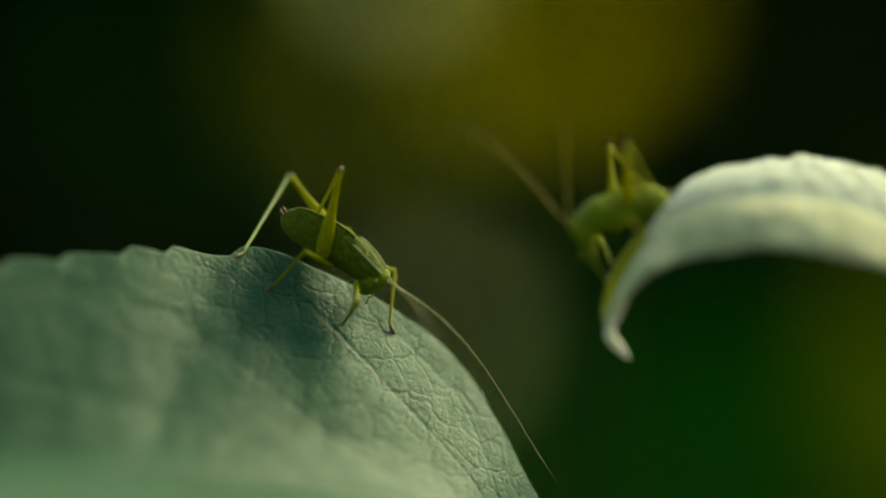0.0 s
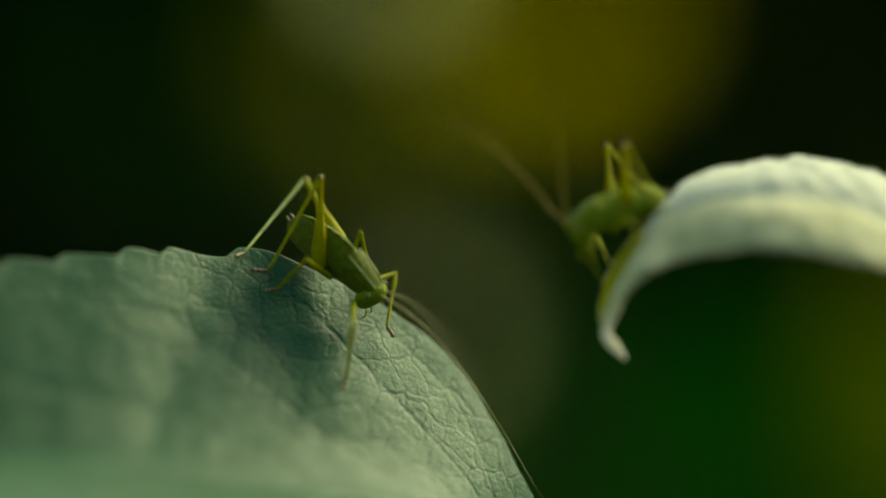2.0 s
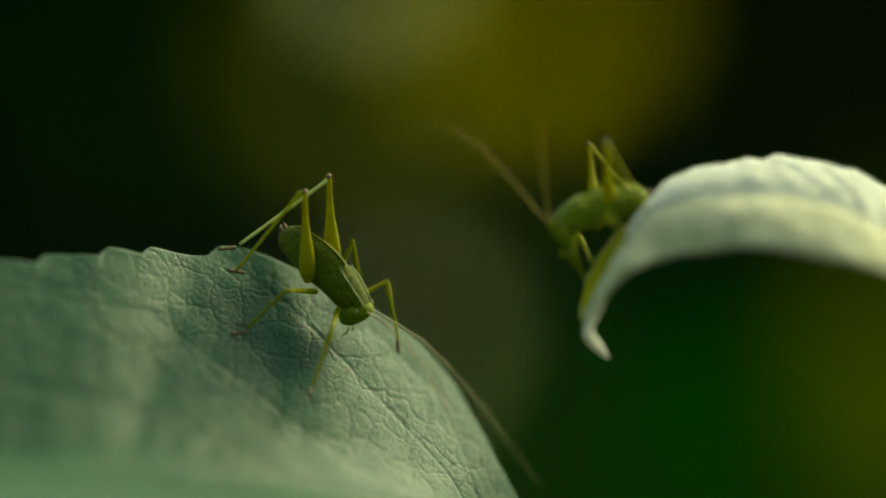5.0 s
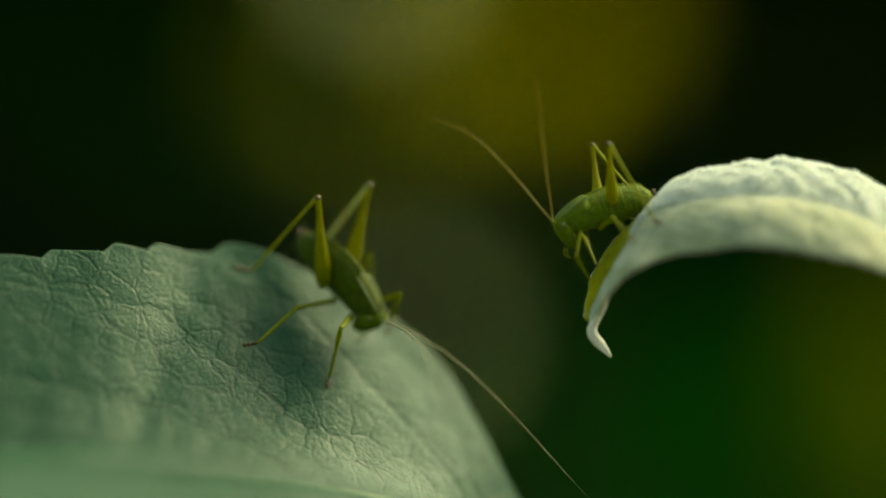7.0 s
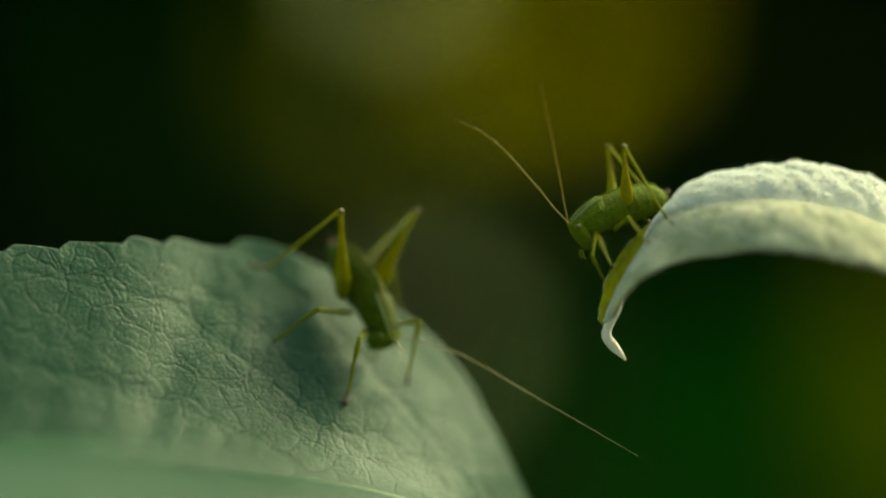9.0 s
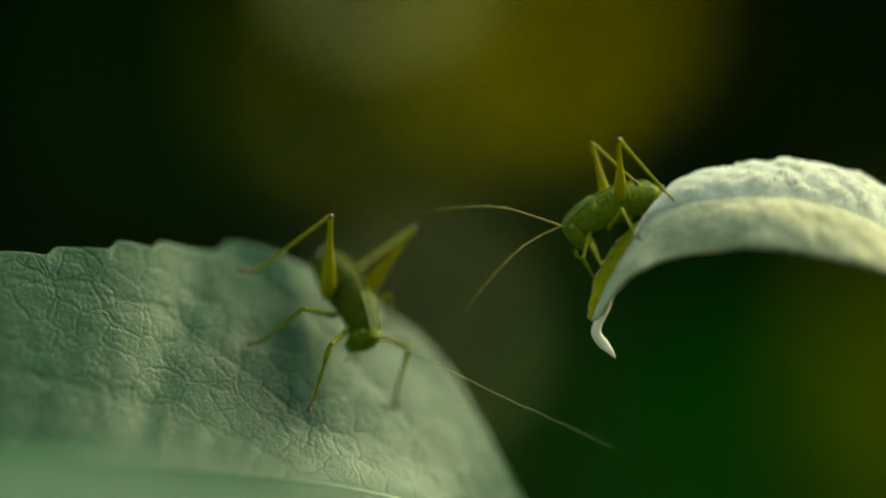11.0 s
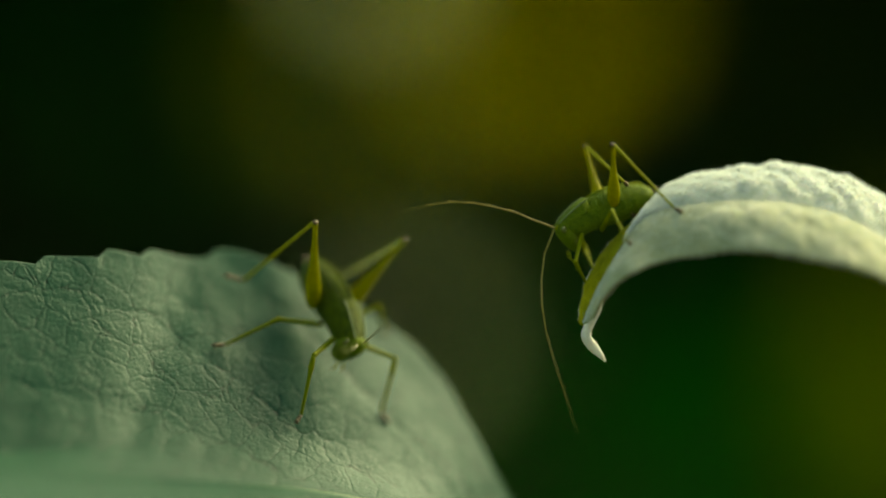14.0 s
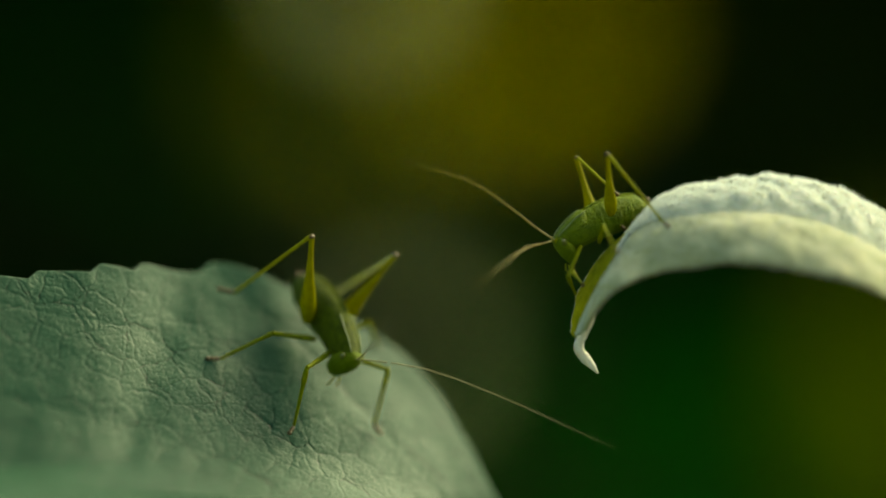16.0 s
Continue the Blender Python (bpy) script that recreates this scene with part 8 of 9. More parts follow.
    walk(percher.antennae["near"][1], [(0, mm(10.48, 0.29, 1.42, -96.7, -62.4, 0.6)), (1.5, mm(10.51, 0.24, 1.49, -94.1, -62.7, -2.4)), (3.5, mm(10.55, 0.25, 1.47, -95.3, -62.4, -1.1)), (7, mm(10.61, 0.15, 1.86, -94.4, -62.7, -2.1)), (8, mm(10.55, 0.20, 1.75, -94.5, -62.9, -1.9)), (9, mm(10.61, 0.16, 1.82, -94.1, -64.0, -2.4)), (11.5, mm(11.24, 0.31, 1.16, -99.4, -32.7, 8.3)), (12, mm(11.06, 0.22, 1.31, -97.1, -38.3, 4.7)), (12.5, mm(11.15, 0.45, 0.50, -100.5, -17.4, 16.5)), (13, mm(10.58, 0.52, 1.16, -105.1, -49.7, 24.7)), (13.25, mm(11.05, 0.56, 0.29, -98.4, -7.5, 20.1)), (13.5, mm(11.49, 0.60, -0.98, -94.1, 34.7, 20.1)), (13.75, mm(11.72, 0.46, 0.24, -89.4, -3.4, 13.0)), (14, mm(11.25, 0.18, 1.36, -77.6, -40.2, -0.2)), (14.5, mm(11.26, 0.33, 0.52, -80.8, -16.3, 7.4)), (15, mm(10.81, 0.37, 1.04, -88.3, -40.4, 18.0)), (15.5, mm(10.10, 0.14, 2.17, -73.9, -80.5, 2.9)), (16, mm(10.92, -0.08, 1.78, -65.0, -55.3, -9.1))])
    walk(percher.antennae["near"][2], [(0, mm(11.34, 0.30, 3.06, -96.0, -61.5, 0.2)), (1.5, mm(11.38, 0.21, 3.19, -93.4, -61.6, -2.8)), (3.5, mm(11.42, 0.23, 3.13, -94.7, -61.7, -1.3)), (7, mm(11.50, 0.12, 3.59, -93.6, -61.4, -2.5)), (8, mm(11.43, 0.17, 3.48, -93.8, -61.4, -2.3)), (9, mm(11.47, 0.12, 3.59, -93.0, -61.8, -3.2)), (11.5, mm(12.56, 0.50, 2.02, -98.4, -29.3, 8.5)), (12, mm(12.31, 0.32, 2.29, -96.6, -30.6, 5.0)), (12.5, mm(12.31, 0.79, 0.87, -99.0, -11.7, 17.2)), (13, mm(11.34, 0.87, 2.15, -102.4, -48.8, 24.2)), (13.25, mm(12.25, 1.00, 0.46, -94.8, -2.7, 24.3)), (13.5, mm(13.01, 1.16, -2.10, -84.4, 42.8, 31.9)), (13.75, mm(13.64, 0.90, 0.36, -82.7, 4.1, 18.1)), (14, mm(12.70, 0.18, 2.58, -70.5, -32.8, 0.4)), (14.5, mm(12.66, 0.51, 0.93, -73.5, -10.1, 8.5)), (15, mm(11.69, 0.65, 1.83, -79.0, -33.2, 16.7)), (15.5, mm(10.42, 0.16, 4.08, -67.8, -79.8, 1.8)), (16, mm(11.98, -0.25, 3.34, -60.5, -53.2, -9.2))])
    walk(percher.antennae["near"][3], [(0, mm(12.22, 0.30, 4.68, -94.1, -59.2, -0.7)), (1.5, mm(12.29, 0.16, 4.88, -91.7, -59.1, -3.5)), (3.5, mm(12.31, 0.21, 4.79, -93.3, -60.4, -1.7)), (7, mm(12.43, 0.08, 5.29, -92.1, -58.8, -3.1)), (8, mm(12.36, 0.13, 5.18, -92.3, -59.3, -2.8)), (9, mm(12.39, 0.07, 5.32, -91.9, -61.2, -3.3)), (11.5, mm(13.93, 0.71, 2.79, -96.3, -22.4, 9.0)), (12, mm(13.68, 0.44, 3.11, -94.7, -25.5, 5.4)), (12.5, mm(13.49, 1.16, 1.13, -95.3, -3.2, 18.8)), (13, mm(12.11, 1.22, 3.12, -97.7, -48.5, 24.1)), (13.25, mm(13.43, 1.54, 0.52, -90.7, 0.0, 28.2)), (13.5, mm(14.24, 1.93, -3.44, -75.7, 47.1, 42.0)), (13.75, mm(15.50, 1.51, 0.22, -77.5, 8.4, 22.1)), (14, mm(14.29, 0.19, 3.61, -65.4, -28.6, 0.8)), (14.5, mm(14.09, 0.72, 1.19, -68.3, -4.7, 9.6)), (15, mm(12.67, 0.95, 2.50, -72.9, -28.4, 16.5)), (15.5, mm(10.76, 0.17, 5.98, -64.1, -79.3, 1.2)), (16, mm(13.10, -0.43, 4.86, -57.7, -52.0, -9.2))])
    walk(percher.antennae["near"][4], [(0, mm(13.16, 0.29, 6.27, -92.3, -56.6, -1.5)), (1.5, mm(13.27, 0.10, 6.51, -90.1, -56.5, -4.1)), (3.5, mm(13.24, 0.18, 6.42, -91.9, -59.4, -2.0)), (7, mm(13.44, 0.03, 6.95, -90.5, -56.1, -3.6)), (8, mm(13.35, 0.08, 6.84, -90.8, -56.9, -3.3)), (9, mm(13.33, 0.02, 7.03, -90.1, -58.2, -4.1)), (11.5, mm(15.37, 0.94, 3.39, -94.1, -16.2, 9.8)), (12, mm(15.11, 0.58, 3.79, -92.7, -21.0, 6.0)), (12.5, mm(14.68, 1.56, 1.20, -92.6, -0.0, 19.7)), (13, mm(12.89, 1.57, 4.09, -94.6, -47.1, 23.5)), (13.25, mm(14.57, 2.15, 0.52, -88.3, 1.6, 29.9)), (13.5, mm(15.23, 2.82, -4.88, -71.5, 48.5, 46.7)), (13.75, mm(17.31, 2.24, -0.07, -75.6, 12.3, 23.5)), (14, mm(15.95, 0.21, 4.51, -65.1, -22.6, 1.5)), (14.5, mm(15.54, 0.97, 1.31, -67.1, -0.0, 10.9)), (15, mm(13.70, 1.25, 3.08, -70.8, -23.5, 16.6)), (15.5, mm(11.12, 0.18, 7.88, -60.9, -77.1, -1.6)), (16, mm(14.25, -0.62, 6.35, -58.4, -45.0, -9.4))])
    walk(percher.antennae["near"][5], [(0, mm(14.18, 0.27, 7.80, -89.1, -51.3, -2.6)), (1.5, mm(14.32, 0.03, 8.10, -87.3, -51.2, -4.9)), (3.5, mm(14.19, 0.15, 8.03, -88.3, -52.5, -3.5)), (7, mm(14.51, -0.04, 8.56, -87.6, -48.6, -4.5)), (8, mm(14.40, 0.02, 8.46, -87.9, -50.4, -4.1)), (9, mm(14.36, -0.06, 8.70, -87.0, -50.2, -5.3)), (11.5, mm(16.86, 1.19, 3.83, -91.0, -12.6, 10.4)), (12, mm(16.59, 0.73, 4.36, -90.2, -14.8, 7.0)), (12.5, mm(15.86, 1.99, 1.20, -90.2, -0.1, 19.7)), (13, mm(13.70, 1.92, 5.03, -91.8, -43.8, 22.0)), (13.25, mm(15.69, 2.79, 0.48, -86.3, 3.7, 30.3)), (13.5, mm(16.12, 3.77, -6.35, -68.6, 49.1, 49.2)), (13.75, mm(19.06, 3.00, -0.49, -75.1, 17.9, 24.1)), (14, mm(17.69, 0.26, 5.24, -68.0, -13.0, 3.0)), (14.5, mm(16.98, 1.25, 1.31, -68.4, 4.3, 12.2)), (15, mm(14.77, 1.57, 3.57, -71.1, -18.1, 17.1)), (15.5, mm(11.55, 0.17, 9.75, -59.4, -74.2, -3.9)), (16, mm(15.57, -0.84, 7.68, -61.2, -36.5, -9.1))])
    walk(percher.antennae["near"][6], [(0, mm(15.32, 0.21, 9.23, -84.2, -41.5, -3.6)), (1.5, mm(15.51, -0.07, 9.59, -82.9, -41.4, -5.5)), (3.5, mm(15.33, 0.08, 9.52, -83.5, -37.7, -4.7)), (7, mm(15.78, -0.14, 10.00, -83.5, -34.8, -4.7)), (8, mm(15.63, -0.06, 9.94, -83.6, -39.6, -4.5)), (9, mm(15.61, -0.17, 10.20, -82.7, -40.2, -5.9)), (11.5, mm(18.37, 1.47, 4.18, -86.2, -8.3, 11.2)), (12, mm(18.11, 0.92, 4.77, -85.6, -9.5, 8.0)), (12.5, mm(17.04, 2.41, 1.20, -85.5, 0.7, 20.0)), (13, mm(14.56, 2.27, 5.92, -87.2, -40.4, 20.9)), (13.25, mm(16.79, 3.43, 0.40, -82.8, 6.2, 31.9)), (13.5, mm(16.96, 4.74, -7.83, -63.5, 50.1, 54.2)), (13.75, mm(20.76, 3.77, -1.09, -73.0, 22.5, 26.1)), (14, mm(19.53, 0.36, 5.66, -68.5, -5.7, 4.4)), (14.5, mm(18.40, 1.55, 1.20, -68.0, 6.4, 13.0)), (15, mm(15.87, 1.91, 3.94, -70.4, -15.3, 17.6)), (15.5, mm(12.07, 0.13, 11.60, -58.5, -72.8, -4.6)), (16, mm(17.06, -1.07, 8.80, -61.9, -32.9, -8.8))])
    walk(percher.antennae["near"][7], [(0, mm(16.69, 0.13, 10.45, -82.3, -37.0, -3.8)), (1.5, mm(16.93, -0.21, 10.84, -81.2, -37.4, -5.6)), (3.5, mm(16.80, -0.04, 10.66, -81.7, -31.9, -4.6)), (7, mm(17.36, -0.27, 11.10, -81.8, -30.0, -4.5)), (8, mm(17.10, -0.18, 11.17, -81.9, -36.5, -4.5)), (9, mm(17.09, -0.33, 11.46, -81.0, -38.5, -5.8)), (11.5, mm(19.90, 1.77, 4.40, -84.4, -7.6, 11.4)), (12, mm(19.66, 1.14, 5.03, -83.9, -9.2, 8.2)), (12.5, mm(18.22, 2.84, 1.19, -83.8, 0.7, 20.1)), (13, mm(15.47, 2.62, 6.75, -85.7, -40.0, 20.8)), (13.25, mm(17.88, 4.11, 0.26, -82.0, 6.4, 32.4)), (13.5, mm(17.69, 5.76, -9.32, -62.9, 50.1, 55.0)), (13.75, mm(22.38, 4.56, -1.84, -72.7, 22.8, 26.4)), (14, mm(21.40, 0.50, 5.85, -68.3, -5.3, 4.5)), (14.5, mm(19.82, 1.88, 1.04, -67.7, 6.3, 13.0)), (15, mm(16.99, 2.26, 4.26, -70.1, -15.5, 17.6)), (15.5, mm(12.63, 0.08, 13.44, -58.4, -72.9, -4.5)), (16, mm(18.62, -1.32, 9.82, -61.8, -33.1, -8.8))])
    walk(percher.antennae["off"][0], [(0, mm(9.50, -0.29, 0.00, 160.0, -61.1, 87.3)), (1.5, mm(9.50, -0.29, -0.00, 159.6, -67.7, 87.6)), (3.5, mm(9.50, -0.28, 0.00, 162.8, -61.7, 84.0)), (7, mm(9.50, -0.29, 0.00, 161.1, -73.7, 85.5)), (8, mm(9.50, -0.29, 0.00, 159.1, -74.3, 87.5)), (9, mm(9.50, -0.29, 0.00, 174.3, -71.1, 71.8)), (9.625, mm(9.50, -0.29, 0.00, -136.1, -54.4, 28.3)), (10.25, mm(9.50, -0.29, 0.00, -118.8, -30.6, 17.7)), (10.875, mm(9.50, -0.29, 0.00, -108.1, -5.7, 15.8)), (11.5, mm(9.50, -0.29, 0.00, -97.7, 19.2, 18.6)), (12, mm(9.50, -0.29, -0.00, -98.0, -13.4, 25.0)), (12.5, mm(9.50, -0.29, -0.00, -97.8, -3.7, 23.3)), (13, mm(9.50, -0.29, -0.00, -99.7, -12.0, 32.4)), (13.5, mm(9.50, -0.29, -0.00, -109.8, 34.2, 9.7)), (14, mm(9.50, -0.29, -0.00, -100.0, 43.3, 24.2)), (14.5, mm(9.50, -0.29, 0.00, -97.6, 13.7, 28.8)), (15, mm(9.50, -0.29, -0.00, -96.3, -7.1, 21.5)), (15.5, mm(9.50, -0.28, 0.00, -95.5, -4.9, 11.0)), (16, mm(9.50, -0.29, 0.00, -98.2, -10.1, 25.4))])
    walk(percher.antennae["off"][1], [(0, mm(9.54, 0.63, 1.65, 163.2, -62.2, 85.2)), (1.5, mm(9.53, 0.48, 1.86, 163.1, -68.7, 85.3)), (3.5, mm(9.59, 0.60, 1.66, 169.2, -63.2, 78.6)), (7, mm(9.55, 0.35, 2.18, 168.9, -71.9, 78.8)), (8, mm(9.53, 0.33, 2.20, 166.7, -72.7, 81.1)), (9, mm(9.72, 0.37, 2.02, 170.4, -70.4, 77.2)), (9.625, mm(10.59, 0.30, 1.74, -137.3, -53.7, 32.4)), (10.25, mm(11.25, 0.27, 1.09, -118.4, -29.0, 22.1)), (10.875, mm(11.54, 0.29, 0.21, -106.2, -3.2, 21.2)), (11.5, mm(11.77, 0.48, -0.83, -93.5, 22.2, 25.9)), (12, mm(11.22, 0.52, 0.45, -94.0, -14.6, 30.7)), (12.5, mm(11.36, 0.52, 0.13, -94.0, -8.5, 31.1)), (13, mm(11.01, 0.68, 0.38, -96.1, -17.6, 38.0)), (13.5, mm(11.82, 0.11, -1.60, -105.4, 41.6, 19.7)), (14, mm(11.26, 0.51, -1.82, -88.9, 52.2, 40.5)), (14.5, mm(11.24, 0.67, -0.48, -89.8, 11.6, 37.3)), (15, mm(11.37, 0.45, 0.25, -88.8, -7.2, 29.0)), (15.5, mm(11.66, 0.14, 0.19, -89.1, 1.6, 15.7)), (16, mm(11.10, 0.48, 0.32, -92.1, -10.8, 31.2))])
    walk(percher.antennae["off"][2], [(0, mm(9.62, 1.52, 3.35, 162.5, -62.0, 85.7)), (1.5, mm(9.59, 1.22, 3.77, 161.3, -68.4, 86.9)), (3.5, mm(9.77, 1.46, 3.38, 167.8, -62.9, 79.9)), (7, mm(9.68, 1.00, 4.19, 165.8, -71.6, 82.0)), (8, mm(9.62, 0.96, 4.24, 167.9, -72.7, 79.7)), (9, mm(9.87, 1.06, 3.99, 172.7, -70.4, 74.7)), (9.625, mm(11.64, 0.97, 3.43, -129.4, -51.0, 27.6)), (10.25, mm(12.95, 0.97, 2.10, -108.9, -22.8, 19.9)), (10.875, mm(13.49, 1.05, 0.33, -93.5, 5.9, 22.6)), (11.5, mm(13.55, 1.34, -1.64, -73.7, 32.6, 34.4)), (12, mm(12.68, 1.39, 0.89, -77.0, -5.7, 32.6)), (12.5, mm(12.84, 1.41, 0.39, -77.0, -1.5, 33.0)), (13, mm(12.27, 1.66, 0.89, -78.5, -14.1, 38.2)), (13.5, mm(13.59, 0.75, -3.27, -90.9, 47.8, 29.5)), (14, mm(12.37, 1.45, -3.70, -72.5, 56.2, 51.4)), (14.5, mm(12.60, 1.71, -0.84, -76.6, 22.0, 48.3)), (15, mm(12.91, 1.31, 0.47, -77.1, -1.2, 31.2)), (15.5, mm(13.62, 0.69, 0.13, -79.5, 12.0, 19.8)), (16, mm(12.50, 1.32, 0.63, -80.4, -3.7, 32.9))])
    walk(percher.antennae["off"][3], [(0, mm(9.69, 2.41, 5.04, 161.2, -61.7, 86.6)), (1.5, mm(9.63, 1.97, 5.67, 160.3, -68.2, 87.5)), (3.5, mm(9.92, 2.32, 5.08, 162.9, -62.3, 84.6)), (7, mm(9.77, 1.66, 6.19, 160.4, -71.1, 87.1)), (8, mm(9.74, 1.58, 6.27, 168.5, -72.6, 78.6)), (9, mm(10.06, 1.74, 5.96, 174.1, -70.3, 72.7)), (9.625, mm(12.81, 1.58, 5.05, -124.6, -49.6, 24.1)), (10.25, mm(14.76, 1.62, 2.91, -102.9, -19.4, 17.7)), (10.875, mm(15.41, 1.85, 0.11, -85.3, 10.7, 22.8)), (11.5, mm(15.03, 2.36, -2.79, -60.2, 37.1, 39.9)), (12, mm(14.15, 2.33, 1.07, -65.5, 2.1, 35.5)), (12.5, mm(14.30, 2.35, 0.43, -65.5, 5.6, 36.0)), (13, mm(13.56, 2.67, 1.30, -66.4, -8.5, 38.9)), (13.5, mm(15.06, 1.58, -5.14, -75.2, 53.0, 43.0)), (14, mm(13.20, 2.49, -5.68, -56.4, 58.8, 64.6)), (14.5, mm(13.68, 2.92, -1.49, -66.2, 25.3, 54.8)), (15, mm(14.42, 2.22, 0.51, -68.8, 3.2, 33.3)), (15.5, mm(15.49, 1.36, -0.29, -72.0, 17.1, 22.5)), (16, mm(13.89, 2.22, 0.74, -71.4, 2.1, 35.1))])
    walk(percher.antennae["off"][4], [(0, mm(9.74, 3.32, 6.72, 160.6, -61.5, 87.0)), (1.5, mm(9.67, 2.73, 7.56, 163.5, -68.6, 83.6)), (3.5, mm(10.00, 3.20, 6.78, 159.0, -61.5, 88.2)), (7, mm(9.80, 2.34, 8.19, 159.4, -71.0, 87.5)), (8, mm(9.86, 2.21, 8.30, 168.6, -72.6, 77.8)), (9, mm(10.27, 2.41, 7.93, 173.9, -70.2, 72.3)), (9.625, mm(14.04, 2.13, 6.64, -121.6, -48.9, 21.7)), (10.25, mm(16.63, 2.22, 3.61, -98.9, -17.5, 16.0)), (10.875, mm(17.30, 2.65, -0.28, -79.6, 13.6, 22.6)), (11.5, mm(16.33, 3.45, -4.07, -50.5, 39.4, 43.6)), (12, mm(15.57, 3.34, 1.00, -56.7, 7.1, 38.3)), (12.5, mm(15.69, 3.37, 0.27, -56.9, 6.0, 36.3)), (13, mm(14.85, 3.71, 1.55, -57.6, -6.0, 39.5)), (13.5, mm(16.17, 2.61, -7.14, -59.8, 55.8, 58.0)), (14, mm(13.73, 3.60, -7.71, -44.4, 59.5, 75.8)), (14.5, mm(14.59, 4.21, -2.24, -60.0, 26.4, 58.2)), (15, mm(15.89, 3.19, 0.41, -64.0, 5.8, 34.9)), (15.5, mm(17.28, 2.10, -0.89, -67.5, 20.4, 24.7)), (16, mm(15.25, 3.17, 0.68, -67.1, 2.8, 35.6))])
    walk(percher.antennae["off"][5], [(0, mm(9.79, 4.22, 8.39, 160.9, -61.5, 86.7)), (1.5, mm(9.75, 3.46, 9.45, 167.3, -68.8, 79.4)), (3.5, mm(10.03, 4.11, 8.45, 164.5, -62.3, 82.3)), (7, mm(9.83, 3.02, 10.17, 164.7, -71.4, 81.9)), (8, mm(10.00, 2.83, 10.32, 169.5, -72.5, 76.8)), (9, mm(10.48, 3.08, 9.88, 173.4, -70.1, 72.8)), (9.625, mm(15.31, 2.63, 8.21, -117.8, -48.2, 19.1)), (10.25, mm(18.54, 2.77, 4.23, -94.0, -15.2, 14.1)), (10.875, mm(19.17, 3.42, -0.76, -72.7, 17.1, 22.7)), (11.5, mm(17.52, 4.57, -5.42, -38.4, 42.0, 48.6)), (12, mm(16.93, 4.42, 0.79, -46.4, 10.7, 40.8)), (12.5, mm(17.08, 4.39, 0.08, -47.2, 3.9, 35.4)), (13, mm(16.13, 4.77, 1.72, -47.5, -5.0, 39.9)), (13.5, mm(16.91, 3.80, -9.22, -49.0, 56.3, 65.9)), (14, mm(14.02, 4.77, -9.75, -36.5, 59.4, 80.4)), (14.5, mm(15.41, 5.54, -3.01, -53.7, 27.3, 61.7)), (15, mm(17.32, 4.19, 0.23, -59.0, 7.8, 36.3)), (15.5, mm(19.01, 2.90, -1.59, -62.8, 22.8, 26.5)), (16, mm(16.59, 4.14, 0.60, -63.1, 1.8, 35.3))])
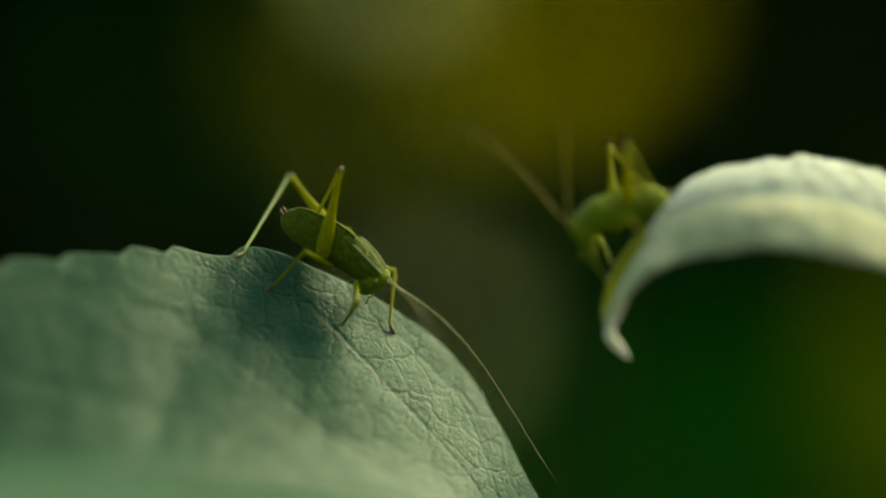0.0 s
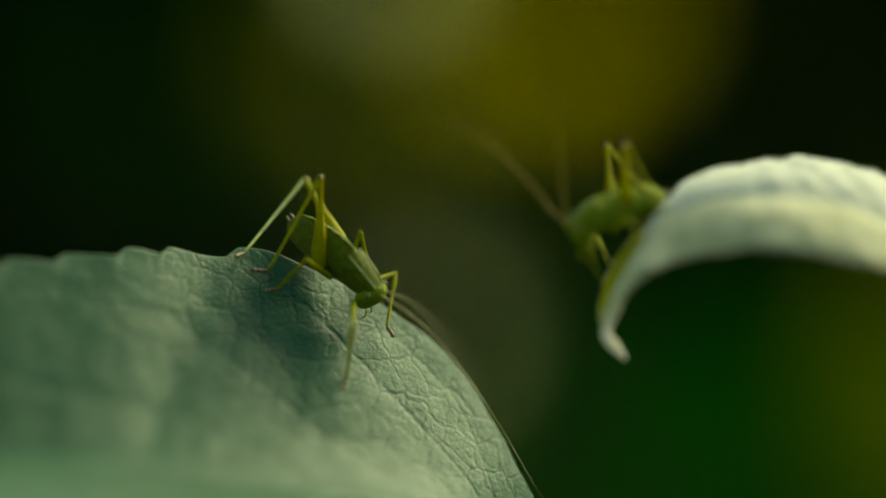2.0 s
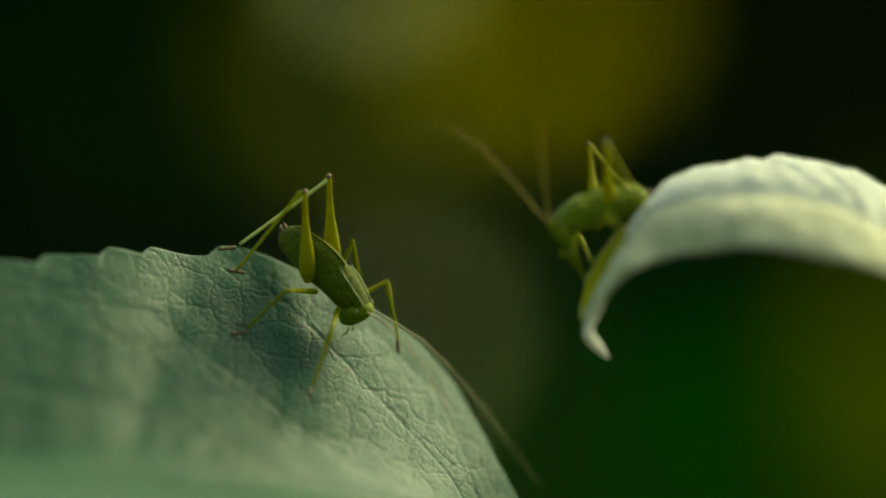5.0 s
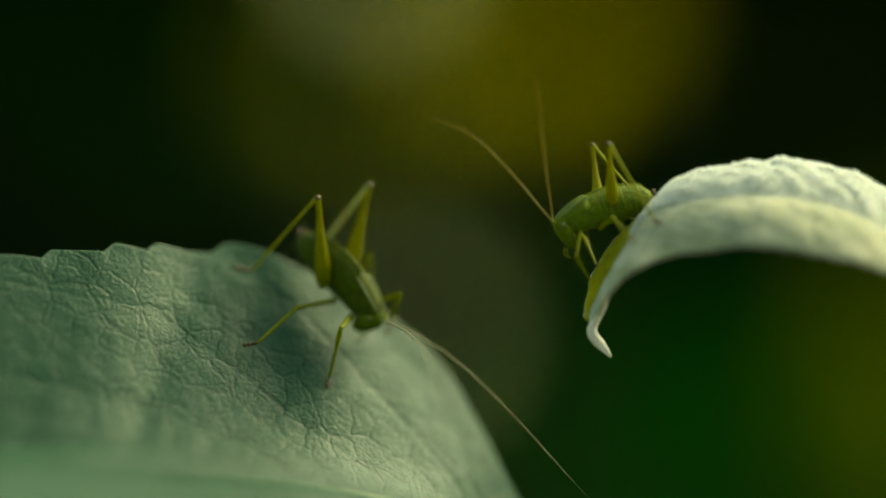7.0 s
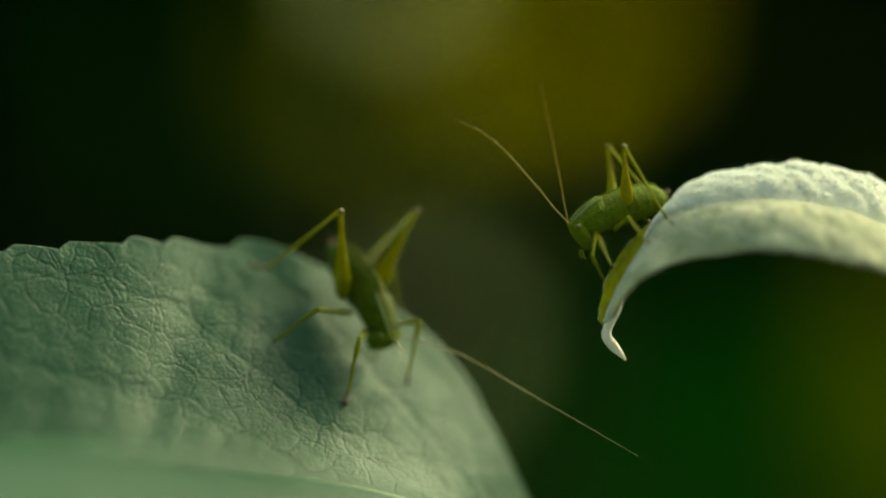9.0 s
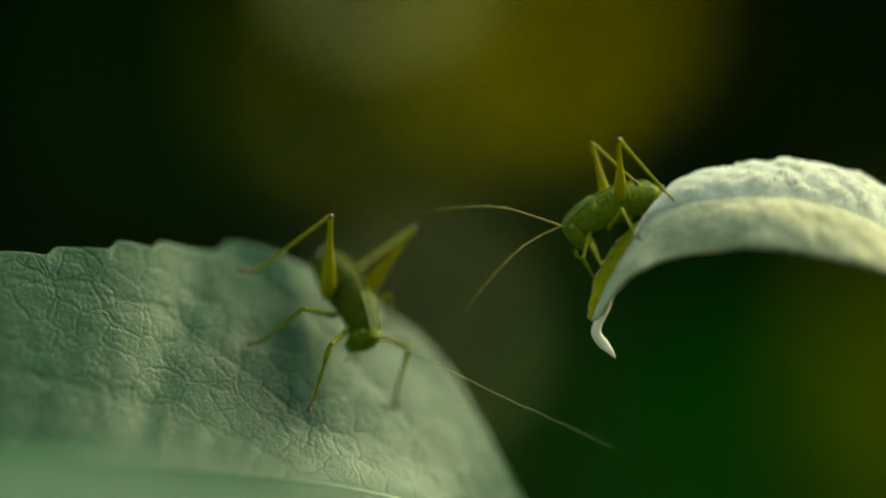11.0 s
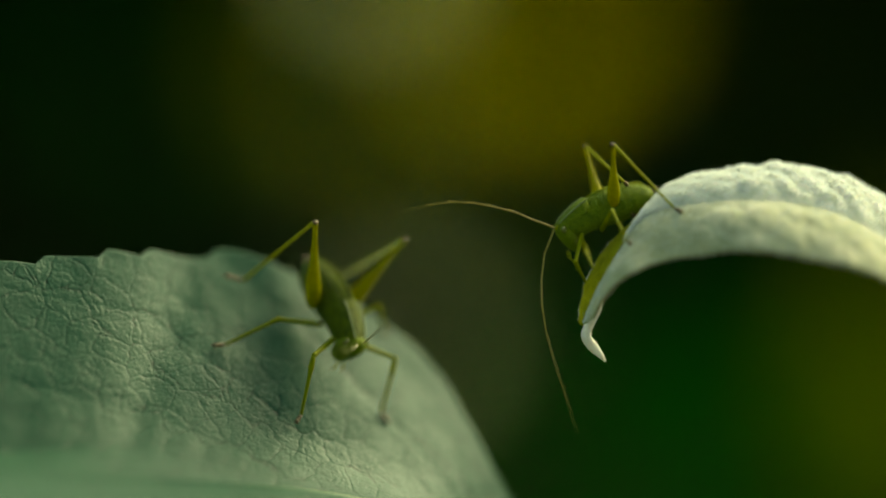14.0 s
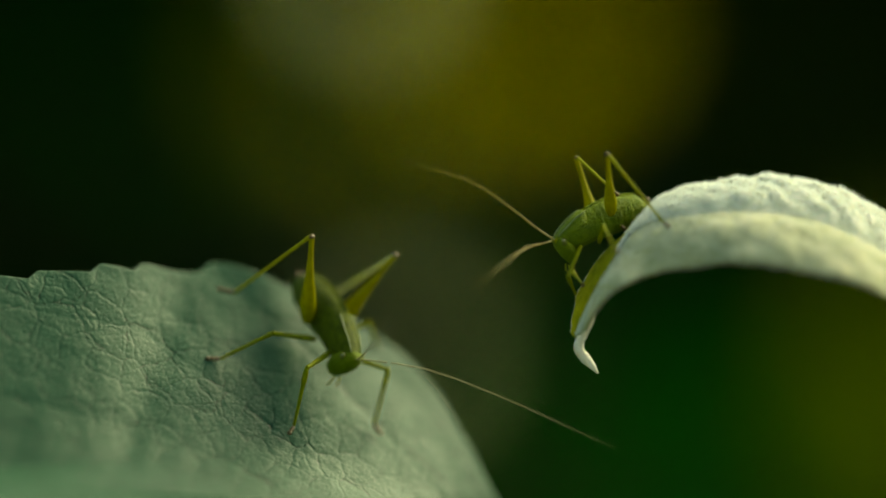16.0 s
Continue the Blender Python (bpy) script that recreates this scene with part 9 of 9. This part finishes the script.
    walk(percher.antennae["off"][6], [(0, mm(9.84, 5.13, 10.06, 161.1, -61.4, 86.6)), (1.5, mm(9.89, 4.18, 11.34, 168.7, -68.8, 77.8)), (3.5, mm(10.15, 4.99, 10.14, 168.4, -62.6, 78.1)), (7, mm(9.93, 3.68, 12.15, 169.3, -71.5, 77.0)), (8, mm(10.14, 3.44, 12.34, 170.7, -72.5, 75.5)), (9, mm(10.69, 3.75, 11.84, 173.3, -70.1, 72.8)), (9.625, mm(16.62, 3.09, 9.75, -112.3, -47.2, 14.9)), (10.25, mm(20.48, 3.25, 4.78, -87.2, -11.7, 11.0)), (10.875, mm(21.00, 4.19, -1.37, -63.1, 22.1, 22.4)), (11.5, mm(18.55, 5.75, -6.83, -20.8, 44.8, 56.0)), (12, mm(18.23, 5.54, 0.46, -33.5, 11.9, 42.0)), (12.5, mm(18.49, 5.39, -0.03, -34.7, 3.6, 35.4)), (13, mm(17.41, 5.84, 1.87, -34.7, -4.5, 40.2)), (13.5, mm(17.48, 5.07, -11.30, -40.3, 56.4, 68.1)), (14, mm(14.22, 5.95, -11.78, -28.7, 59.3, 81.7)), (14.5, mm(16.14, 6.89, -3.81, -46.5, 27.5, 63.3)), (15, mm(18.72, 5.22, -0.01, -52.9, 8.5, 37.0)), (15.5, mm(20.67, 3.73, -2.37, -56.6, 23.5, 27.2)), (16, mm(17.94, 5.09, 0.54, -57.0, 1.9, 35.4))])
    walk(percher.antennae["off"][7], [(0, mm(9.89, 6.03, 11.72, 161.2, -61.3, 86.5)), (1.5, mm(10.04, 4.90, 13.22, 168.6, -68.7, 78.0)), (3.5, mm(10.33, 5.84, 11.83, 168.9, -62.6, 77.6)), (7, mm(10.08, 4.32, 14.14, 169.9, -71.5, 76.3)), (8, mm(10.30, 4.06, 14.35, 170.9, -72.4, 75.3)), (9, mm(10.90, 4.43, 13.78, 173.3, -70.0, 72.8)), (9.625, mm(17.98, 3.45, 11.27, -111.7, -47.0, 14.5)), (10.25, mm(22.47, 3.64, 5.19, -86.4, -11.2, 10.6)), (10.875, mm(22.77, 4.92, -2.15, -61.9, 22.8, 22.4)), (11.5, mm(19.39, 6.99, -8.31, -18.5, 45.0, 57.1)), (12, mm(19.50, 6.68, 0.11, -32.0, 11.6, 41.9)), (12.5, mm(19.89, 6.39, -0.14, -33.1, 3.5, 35.5)), (13, mm(18.68, 6.92, 2.00, -33.2, -4.6, 40.3)), (13.5, mm(18.00, 6.35, -13.38, -40.1, 56.3, 66.9)), (14, mm(14.40, 7.14, -13.81, -28.3, 59.3, 80.7)), (14.5, mm(16.84, 8.27, -4.61, -45.8, 27.3, 63.0)), (15, mm(20.11, 6.26, -0.27, -52.1, 8.3, 37.0)), (15.5, mm(22.31, 4.57, -3.17, -55.8, 23.1, 27.1)), (16, mm(19.28, 6.05, 0.49, -56.1, 1.9, 35.6))])


motions()
